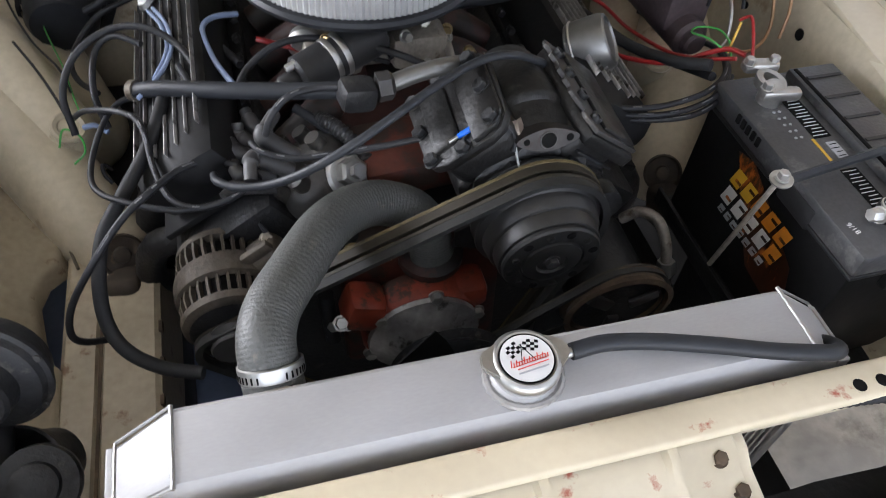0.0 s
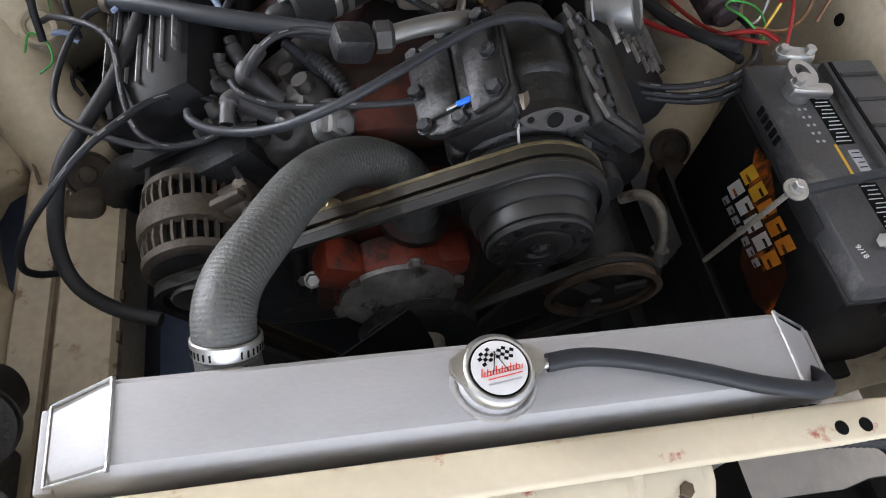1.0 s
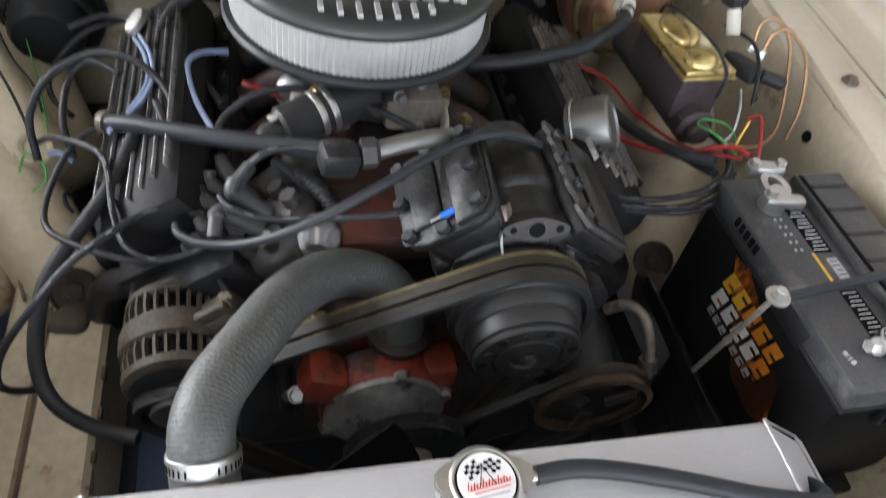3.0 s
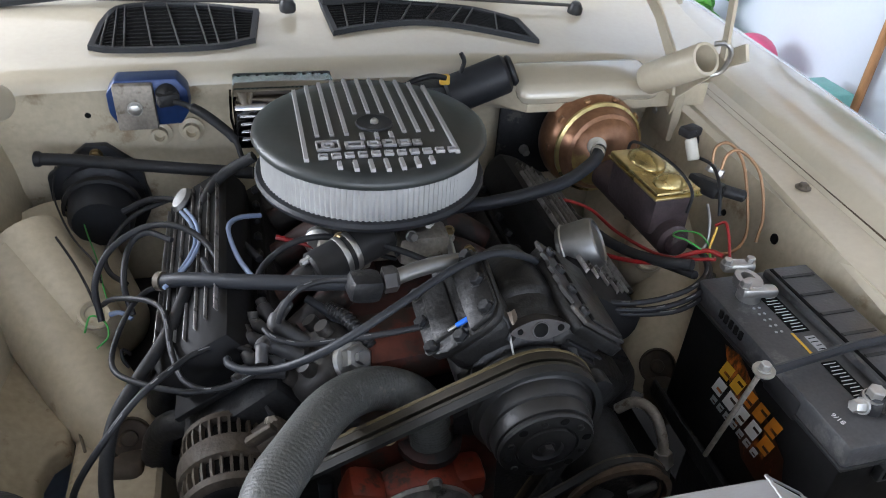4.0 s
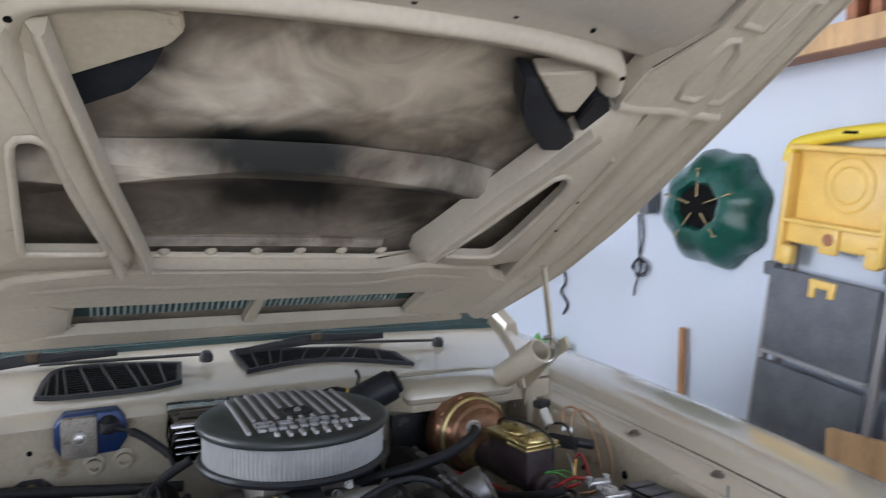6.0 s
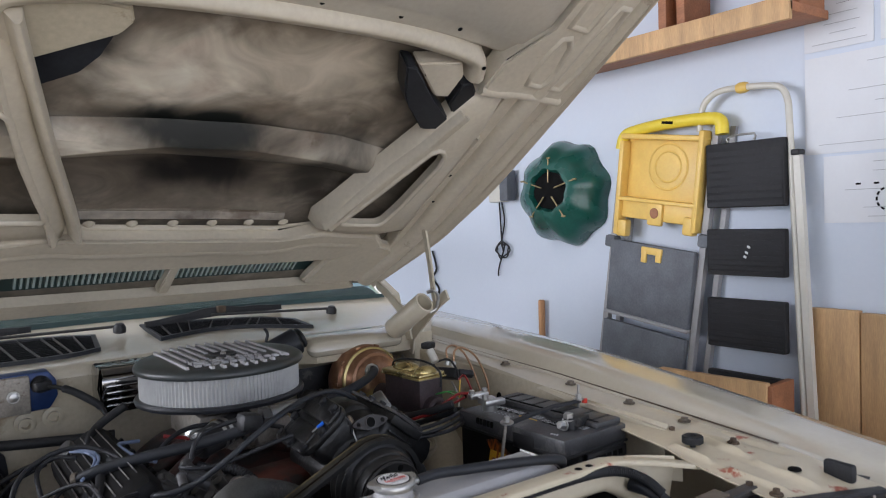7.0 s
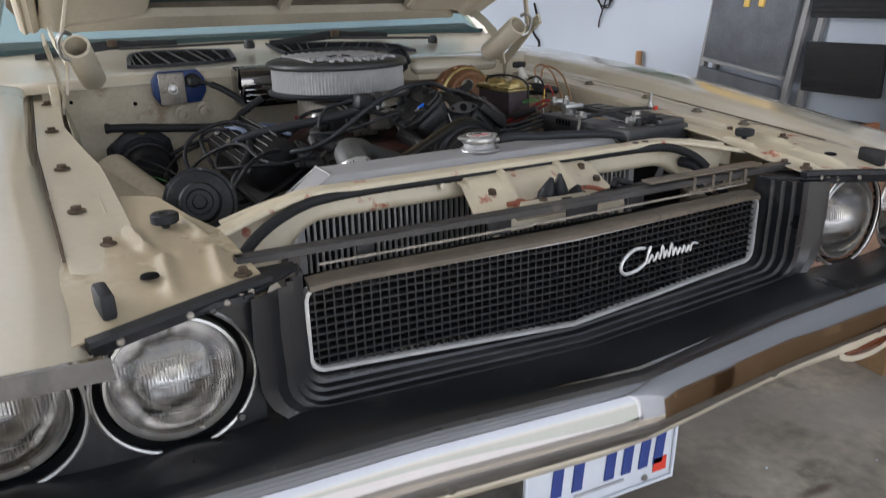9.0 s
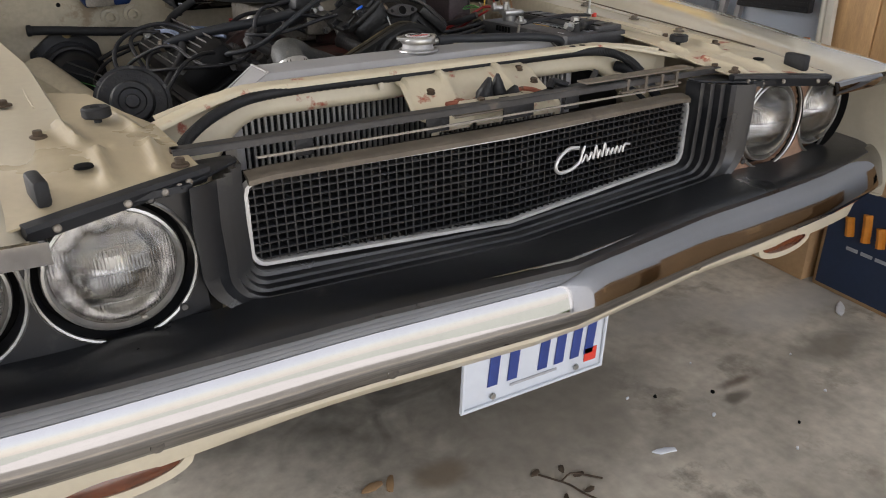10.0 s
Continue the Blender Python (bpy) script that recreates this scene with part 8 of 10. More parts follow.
def engine():
    e = thing("engine", "orange-painted V8 engine block with cast parts", "engine", (0, 0.8, 0.3))
    # block and heads are coloured black, for the darkness between the parts
    part("block", add_box(B(), (0, 0.80, 0.50), (0.40, 0.46, 0.34), bev=0.03), BLACK, e)
    part("timing_cover", add_prism(B(), [(-0.11, 0.42), (0.11, 0.42), (0.10, 0.62), (0.05, 0.68), (-0.07, 0.68), (-0.11, 0.62)], 'y', 0.55, 0.60, 0.012), RUST_ORANGE, e)
    for s in (-1, 1):
        part("cylinder_head", add_box(B(), (s * 0.215, 0.82, 0.655), (0.15, 0.47, 0.09), (0, s * 35, 0), bev=0.012), BLACK, e)
    # intake manifold
    im = part("intake_manifold", add_box(B(), (0, 0.82, 0.715), (0.20, 0.36, 0.05), bev=0.015), GRIMY_RED, e, "grimy red-painted intake manifold")
    for s in (-1, 1):
        for k in range(4):
            part("runner", add_tube(B(), [(s * 0.05, 0.80 + 0.02 * k, 0.745), (s * 0.10, 0.72 + 0.085 * k, 0.745), (s * 0.165, 0.69 + 0.10 * k, 0.705)], 0.024, 12, 5), GRIMY_RED, im)
    part("water_crossover", add_box(B(), (-0.01, 0.645, 0.725), (0.13, 0.10, 0.05), (0, 0, 6), bev=0.014), RUST_ORANGE, im)
    part("thermostat_housing", add_lathe(B(), [(0.042, 0), (0.042, 0.012), (0.030, 0.018), (0.027, 0.05), (0.0, 0.05)], (0.002, 0.555, 0.635), (0.0, -0.1, 1), 24), GRIMY_RED, e)
    # valve covers with polished fins
    for s in (-1, 1):
        M = pose(s * 0.262, 0.825, 0.735, 0, s * 32, 0)
        def blk(name, c, sz, mt, bev=0.004, lab=""):
            bm = add_box(B(), c, sz, (0, 0, 0), bev)
            bmesh.ops.transform(bm, matrix=M, verts=bm.verts)
            return part(name, bm, mt, e, lab)
        blk("valve_cover", (0, 0.012, 0), (0.125, 0.43, 0.075), COVER_BLACK, 0.030, "black finned valve cover")
        blk("cover_flange", (0, 0.012, -0.036), (0.145, 0.44, 0.010), COVER_BLACK, 0.003)
        for k in range(7):
            blk("cover_fin", (-0.045 + 0.015 * k, 0.004, 0.0385), (0.0017, 0.36 - 0.016 * abs(k - 3), 0.008), ALU_FIN, 0.001, "worn aluminium fin")
        for k in range(10):
            blk("flange_bolt", (s * -0.068, -0.21 + 0.046 * k, -0.027), (0.010, 0.012, 0.010), BLACK, 0.002)
    # exhaust side darkness: header blanks
    for s in (-1, 1):
        for k in range(4):
            part("exhaust_pipe", add_tube(B(), [(s * 0.26, 0.66 + 0.10 * k, 0.62), (s * 0.33, 0.67 + 0.10 * k, 0.60), (s * 0.355, 0.70 + 0.08 * k, 0.50), (s * 0.34, 0.80 + 0.05 * k, 0.36)], 0.020, 12, 5), BLACK, e)
    # water pump with a polished dome
    c = V3((-0.016, 0.505, 0.552))
    bm = B()
    add_lathe(bm, [(0.079, 0.03), (0.079, 0.0), (0.075, -0.008), (0.070, -0.008)], c, (0, 1, 0), 30)
    add_box(bm, c + V3((-0.075, 0.01, 0.055)), (0.05, 0.05, 0.05), (0, 20, 0), bev=0.012)
    add_box(bm, c + V3((0.06, 0.02, 0.045)), (0.05, 0.05, 0.04), bev=0.012)
    pump = part("water_pump", bm, ORANGE, e, "orange water pump housing")
    part("pump_face", add_lathe(B(), [(0.074, -0.006), (0.072, -0.014), (0.055, -0.020), (0.035, -0.036), (0.0, -0.042)], c, (0, 1, 0), 32), ALU_FIN, pump, "grey domed pump face")
    for k in range(6):
        a = radians(20 + 60 * k)
        part("bolt", add_hex(B(), c + V3((0.074 * math.cos(a), -0.006, 0.074 * math.sin(a))), (0, -1, 0), 0.008, 0.010), STEEL, pump)
    for p, mt, rr in (((-0.094, 0.545, 0.672), BRASS, 0.011), ((-0.055, 0.54, 0.675), BRASS, 0.010), ((-0.088, 0.53, 0.606), ORANGE, 0.015), ((-0.11, 0.52, 0.57), STEEL, 0.009), ((-0.12, 0.50, 0.60), STEEL, 0.008)):
        part("bolt", add_hex(B(), p, (0, -0.6, 0.8), rr, 0.014), mt, pump)
    # fan with its spacer
    fan = thing("cooling_fan", "dark flexible cooling fan on a grey spacer", "fan", (0, 0.42, 0.52))
    part("spacer", add_cyl(B(), (0.005, 0.465, 0.53), (0.005, 0.385, 0.53), 0.030, seg=24, bev=0.004), ALU_CAST, fan, "grey fan spacer")
    part("hub", add_lathe(B(), [(0.055, 0), (0.055, 0.006), (0.0, 0.006)], (0.005, 0.382, 0.53), (0, 1, 0), 24), BLACK, fan)
    for k in range(7):
        a = 2 * math.pi * k / 7 + 0.22
        u, v = V3((math.cos(a), 0, math.sin(a))), V3((-math.sin(a), 0, math.cos(a)))
        o = V3((0.005, 0.384, 0.53))
        rows = [[o + u * r + v * w * (0.5 - 1.0 * q) + V3((0, 0.030 * (q - 0.5), 0)) for q in (0, 0.33, 0.66, 1)] for r, w in ((0.04, 0.05), (0.09, 0.075), (0.15, 0.085), (0.175, 0.08))]
        part("fan_blade", add_grid(B(), rows, 0.0015), FLAT_BLACK, fan)
    part("fan_pulley", add_lathe(B(), [(0.07, 0), (0.074, 0.003), (0.066, 0.012), (0.074, 0.021), (0.07, 0.024)], (0.005, 0.44, 0.53), (0, 1, 0), 32), BLACK, fan)
    # thermostatic sender: bright zinc
    s = thing("oil_filler_sender", "bright zinc sender with a large hexagon", "sender", (-0.097, 0.60, 0.73))
    ax = V3((0.42, -0.62, 0.66)).normalized()
    part("sender_body", add_lathe(B(), [(0.022, 0), (0.026, 0.003), (0.027, 0.022), (0.024, 0.026), (0.016, 0.027)], (-0.097, 0.625, 0.725), ax, 28), STEEL, s)
    part("sender_hex", add_lathe(B(), [(0.019, 0.026), (0.019, 0.040), (0.015, 0.043), (0.009, 0.043), (0.009, 0.052), (0.0, 0.052)], (-0.097, 0.625, 0.725), ax, 6), STEEL, s)
    # crank pulley and lower belt idlers
    p = thing("steering_pump_pulley", "rust-edged power steering pulley", "pulley", (0.235, 0.47, 0.57))
    part("rim", add_lathe(B(), [(0.066, 0), (0.074, 0.002), (0.068, 0.012), (0.074, 0.022), (0.066, 0.024), (0.060, 0.018), (0.060, 0.004)], (0.235, 0.458, 0.575), (0.05, 1, 0.1), 36, caps=False), RUSTY, p)
    part("web", add_lathe(B(), [(0.061, 0.010), (0.030, 0.018), (0.0, 0.018)], (0.235, 0.458, 0.575), (0.05, 1, 0.1), 28, caps=False), BLACK, p)
    for k in range(3):
        a = 2.09 * k + 0.4
        part("spoke", add_box(B(), (0.235 + 0.036 * math.cos(a), 0.462, 0.575 + 0.036 * math.sin(a)), (0.040, 0.006, 0.018), (0, -math.degrees(a), 0), bev=0.002), DARK_STEEL, p)
    part("pump_body", add_lathe(B(), [(0.05, 0), (0.055, 0.01), (0.055, 0.09), (0.04, 0.10)], (0.235, 0.49, 0.575), (0, 1, 0), 24), BLACK, p)


engine()


def pulley_belt(name, wheels_, y, w, mt, label):
    """A belt stretched round pulleys (across, up, radius) in one upright plane."""
    cloud = sorted({(round(x + r * math.cos(a), 5), round(z + r * math.sin(a), 5)) for x, z, r in wheels_ for a in (2 * math.pi * k / 40 for k in range(40))})
    def half(ps):
        out = []
        for p in ps:
            while len(out) > 1 and (out[-1][0] - out[-2][0]) * (p[1] - out[-2][1]) - (out[-1][1] - out[-2][1]) * (p[0] - out[-2][0]) <= 0:
                out.pop()
            out.append(p)
        return out[:-1]
    pts = [(x, y, z) for x, z in half(cloud) + half(cloud[::-1])]
    bm = add_sweep(B(), pts, [(-0.004, -w / 2), (0.004, -w / 2 * 0.75), (0.004, w / 2 * 0.75), (-0.004, w / 2)], (0, 1, 0), closed=True)
    ob = solid(name, bm, mt, label, "belt", group="drive belts", sharp=30)
    # frayed edge that shows the cord
    worn = OCHRE if mt is BELT_WORN else BELT_WORN
    part("worn_edge", add_sweep(B(), pts, [(-0.0046, w * 0.26), (0.0046, w * 0.18), (0.0046, w * 0.40), (-0.0046, w * 0.53)], (0, 1, 0), closed=True), worn, ob, "worn edge of the belt", 30)
    return ob


def compressor():
    c = thing("compressor", "old black V-twin air conditioning compressor", "compressor", (0.10, 0.58, 0.70))
    # crankcase and two cylinder banks
    bm = B()
    add_prism(bm, [(0.015, 0.742), (0.185, 0.742), (0.205, 0.775), (0.185, 0.812), (0.150, 0.832), (0.075, 0.832), (0.03, 0.800), (0.005, 0.775)], 'y', 0.535, 0.700, 0.014)
    part("crankcase", bm, COMP_BLACK, c, "black cast crankcase")
    M = pose(0.0195, 0.589, 0.852, 5, -40, -4) @ Matrix.Diagonal((1, 0.84, 1, 1))
    def loc(name, bm, mt=COMP_BLACK, lab="", mm=None, par=None, sharp=38):
        bmesh.ops.transform(bm, matrix=mm or M, verts=bm.verts)
        return part(name, bm, mt, par or c, lab, sharp)
    # first head: bolted plate in two levels
    loc("bank", add_box(B(), (0.004, 0, -0.030), (0.100, 0.150, 0.062), bev=0.020, seg=3))
    h = loc("head_plate", add_prism(B(), [(-0.060, -0.052), (-0.052, -0.072), (-0.030, -0.083), (0.030, -0.085), (0.050, -0.078), (0.060, -0.060), (0.064, 0.055), (0.058, 0.072), (0.040, 0.080), (-0.036, 0.080), (-0.054, 0.072), (-0.062, 0.055)], 'z', -0.004, 0.012, 0.005), COMP_BLACK, "bolted black head plate")
    loc("head_step", add_prism(B(), [(0.012, -0.080), (0.046, -0.076), (0.058, -0.055), (0.060, 0.058), (0.046, 0.074), (0.012, 0.076)], 'z', 0.010, 0.020, 0.004), par=h)
    loc("head_rib", add_box(B(), (-0.022, -0.002, 0.013), (0.040, 0.110, 0.008), bev=0.004), par=h)
    for x, y, z in ((-0.048, -0.060, 0.011), (0.044, -0.062, 0.019), (-0.052, 0.0, 0.011), (0.046, -0.002, 0.019), (-0.048, 0.062, 0.011), (0.044, 0.060, 0.019), (-0.004, -0.074, 0.011), (-0.006, 0.068, 0.011)):
        bm = add_hex(B(), (x, y, z), (0, 0, 1), 0.0094, 0.011)
        bmesh.ops.transform(bm, matrix=M, verts=bm.verts)
        part("bolt", bm, BLACK, h)
    # second head with a ragged old gasket flange
    M2 = pose(0.186, 0.598, 0.838, 6, 38, 6)
    loc("bank", add_box(B(), (0.0, 0, -0.035), (0.085, 0.15, 0.07), bev=0.014, seg=3), mm=M2)
    h2 = loc("head_plate", add_prism(B(), [(-0.040, -0.085), (0.048, -0.090), (0.054, -0.080), (0.054, 0.06), (0.045, 0.08), (-0.035, 0.085), (-0.046, 0.05)], 'z', -0.008, 0.012, 0.004), COMP_BLACK, "black head plate", M2)
    rnd = random.Random(7)
    ragged = [(0.050, -0.082), (0.052, 0.07)] + [(-0.044 + rnd.uniform(-0.008, 0.007), 0.082 - 0.0098 * k) for k in range(18)]
    loc("ragged_flange", add_prism(B(), ragged, 'z', 0.013, 0.019, 0.0008), DARK_STEEL, "ragged worn steel flange", M2, h2, 20)
    loc("flange_top", add_prism(B(), [(-0.022, -0.076), (0.042, -0.080), (0.044, 0.066), (-0.020, 0.074)], 'z', 0.018, 0.024, 0.003), COMP_BLACK, "", M2, h2)
    for y in (-0.062, -0.020, 0.022, 0.060):
        loc("stud", add_lathe(B(), [(0.008, 0.018), (0.008, 0.026), (0.004, 0.026), (0.004, 0.020)], (-0.032, y, 0), (0, 0, 1), 12), BLACK, "", M2, h2)
    for z in (-0.022, -0.034):
        loc("rib", add_box(B(), (0.010, -0.077, z), (0.075, 0.008, 0.004), bev=0.0015), BLACK, "", M2, h2)
    # rounded centre casting that runs down to the front port
    rows = []
    for y, z0, w, hh in ((0.705, 0.850, 0.022, 0.03), (0.695, 0.872, 0.026, 0.04), (0.665, 0.882, 0.029, 0.05), (0.620, 0.882, 0.031, 0.05), (0.590, 0.880, 0.032, 0.05), (0.584, 0.878, 0.032, 0.05), (0.580, 0.870, 0.034, 0.05), (0.566, 0.866, 0.037, 0.05), (0.550, 0.858, 0.044, 0.05), (0.536, 0.846, 0.052, 0.05), (0.526, 0.828, 0.058, 0.045), (0.522, 0.808, 0.058, 0.03)):
        rows.append([(0.113 + w * 1.25 * math.sin(q) * (1 + 0.25 * abs(math.sin(q))), y, z0 - hh * (1 - math.cos(q)) ** 1.3) for q in [radians(-95 + 19 * k) for k in range(11)]])
    part("hump", add_grid(B(), rows, 0.002), COMP_BLACK, c, "rounded centre casting", 45)
    # front port: oval flange with a hole and two bolt holes
    ax = V3((0, -0.94, 0.34)).normalized()
    o = V3((0.112, 0.519, 0.857))
    up = V3((0, 0.34, 0.94))
    ring = []
    for k in range(32):
        q = 2 * math.pi * k / 32
        ring.append(o + V3((0.041 * math.cos(q), 0, 0)) + up * (0.0135 * math.copysign(abs(math.sin(q)) ** 0.9, math.sin(q)) * (1.1 - 0.45 * abs(math.cos(q)) ** 1.5)))
    bm = B()
    lo = [bm.verts.new(p - ax * 0.022) for p in ring]
    hi = [bm.verts.new(p) for p in ring]
    bm.faces.new(lo)
    bm.faces.new(hi[::-1])
    for k in range(32):
        bm.faces.new((lo[k], hi[k], hi[(k + 1) % 32], lo[(k + 1) % 32]))
    port = part("port_flange", bm, PORT_METAL, c, "oval port flange with an open hole")
    for dx, rr, mt in ((0.0, 0.0092, FLAT_BLACK), (-0.028, 0.0036, FLAT_BLACK), (0.028, 0.0042, FLAT_BLACK)):
        part("port_hole", add_lathe(B(), [(rr * 1.15, 0.0002), (rr, 0.0009), (0, 0.0009)], o + V3((dx, 0, 0)), ax, 24), mt, port, "dark open port")
    part("port_rim", add_lathe(B(), [(0.0115, 0.0), (0.0110, 0.0014), (0.0098, 0.0014)], o, ax, 28, caps=False), DARK_STEEL, port)
    part("manifold_tube", add_cyl(B(), (0.062, 0.535, 0.795), (0.175, 0.545, 0.795), 0.030, seg=20, bev=0.006), COMP_BLACK, c)
    # tin clip and a plug wire with two blue crimp terminals
    part("sheet_clip", add_grid(B(), [[(0.066, 0.548, 0.866), (0.078, 0.545, 0.872), (0.086, 0.553, 0.868)], [(0.068, 0.538, 0.862), (0.078, 0.537, 0.868), (0.088, 0.546, 0.862)], [(0.072, 0.530, 0.852), (0.080, 0.531, 0.856), (0.086, 0.536, 0.854)]], 0.001), ALT_TIN, c, "bent shiny tin clip")
    part("lead", add_tube(B(), [(0.024, 0.548, 0.876), (0.046, 0.542, 0.884), (0.064, 0.536, 0.872), (0.073, 0.530, 0.854), (0.070, 0.523, 0.842)], 0.0032, 8), WIRE, c)
    part("lead", add_tube(B(), [(0.073, 0.527, 0.850), (0.075, 0.517, 0.832), (0.080, 0.511, 0.815)], 0.0016, 8), FILTER, c, "frayed pale wire end")
    part("crimp_terminal", add_cyl(B(), (0.026, 0.543, 0.876), (0.050, 0.547, 0.889), 0.0042, seg=12, bev=0.001), BLUE_TAPE, c, "bright blue crimp terminal")
    part("crimp_terminal", add_cyl(B(), (0.003, 0.540, 0.862), (0.022, 0.543, 0.871), 0.0036, seg=12, bev=0.001), BLUE_TAPE, c, "bright blue crimp terminal")
    part("terminal_pin", add_cyl(B(), (-0.008, 0.538, 0.857), (0.003, 0.540, 0.862), 0.0022, seg=10), STEEL, c)
    # bracket
    part("bracket", add_prism(B(), [(-0.02, 0.66), (0.05, 0.70), (0.20, 0.70), (0.225, 0.66), (0.20, 0.60), (0.10, 0.62)], 'y', 0.545, 0.56, 0.004), BLACK, c, "black mounting bracket")
    part("bracket_ear", add_lathe(B(), [(0.024, 0), (0.024, 0.03), (0.012, 0.034), (0, 0.034)], (0.215, 0.54, 0.725), (0, -1, 0.1), 20), BLACK, c)
    # the casting is scaled and shifted to fit the camera's view
    fit = Matrix.Translation((0.088, 0.553, 0.788)) @ Matrix.Scale(0.87, 4) @ Matrix.Translation((-0.085, -0.56, -0.80))
    for ob in c.children_recursive:
        ob.data.transform(fit)
    # clutch and pulley stack
    k = thing("compressor_clutch", "black compressor clutch and grooved pulley", "clutch", (0.108, 0.48, 0.73))
    o, ax = V3((0.108, 0.447, 0.729)), V3((0.02, 1.0, 0.10)).normalized()
    part("pulley", add_lathe(B(), [(0.052, 0.004), (0.0580, 0.005), (0.0592, 0.008), (0.0600, 0.022), (0.0630, 0.023), (0.0650, 0.026), (0.0672, 0.040), (0.0700, 0.042), (0.0738, 0.044), (0.0748, 0.047), (0.0680, 0.054), (0.0748, 0.061), (0.0748, 0.064), (0.0680, 0.072), (0.0748, 0.080), (0.0739, 0.084), (0.0595, 0.092), (0.051, 0.094)], o, ax, 56), PULLEY_BLACK, k, "smooth black two-groove pulley", 25)
    fp = part("clutch_plate", add_lathe(B(), [(0.0555, 0.004), (0.0565, 0.000), (0.0548, -0.003), (0.0375, -0.004), (0.0365, -0.001), (0.0345, -0.001), (0.0335, -0.005), (0.0300, -0.006), (0.0187, -0.007), (0.017, -0.003), (0.0, -0.003)], o, ax, 48), PULLEY_BLACK, k, "black clutch front plate", 25)
    x, y, z = basis(ax)
    part("hub_nut", add_hex(B(), o - ax * 0.003, -ax, 0.008, 0.007), DARK_STEEL, fp)
    for j in range(6):
        a = 2 * math.pi * j / 6 + 0.3
        part("bolt", add_hex(B(), o - ax * 0.003 + (x * math.cos(a) + y * math.sin(a)) * 0.046, -ax, 0.0042, 0.003), PULLEY_BLACK, fp)
        a += 0.5
        part("slot", add_lathe(B(), [(0.0055, 0), (0.0046, 0.0008), (0.0, 0.0008)], o - ax * 0.0038 + (x * math.cos(a) + y * math.sin(a)) * 0.047, -ax, 12), FLAT_BLACK, fp)
    pulley_belt("drive_belt", ((0.109, 0.733, 0.0765), (-0.252, 0.612, 0.033), (-0.02, 0.40, 0.075)), 0.485, 0.015, BELT, "black rubber V-belt on the compressor pulley")
    pulley_belt("drive_belt", ((0.110, 0.734, 0.0765), (-0.252, 0.614, 0.033), (-0.02, 0.40, 0.075)), 0.5055, 0.015, BELT_WORN, "worn ochre-edged V-belt on the compressor pulley")
    pulley_belt("drive_belt", ((0.235, 0.575, 0.071), (0.005, 0.42, 0.07)), 0.470, 0.011, BELT, "dark V-belt on the lower pulleys")


compressor()


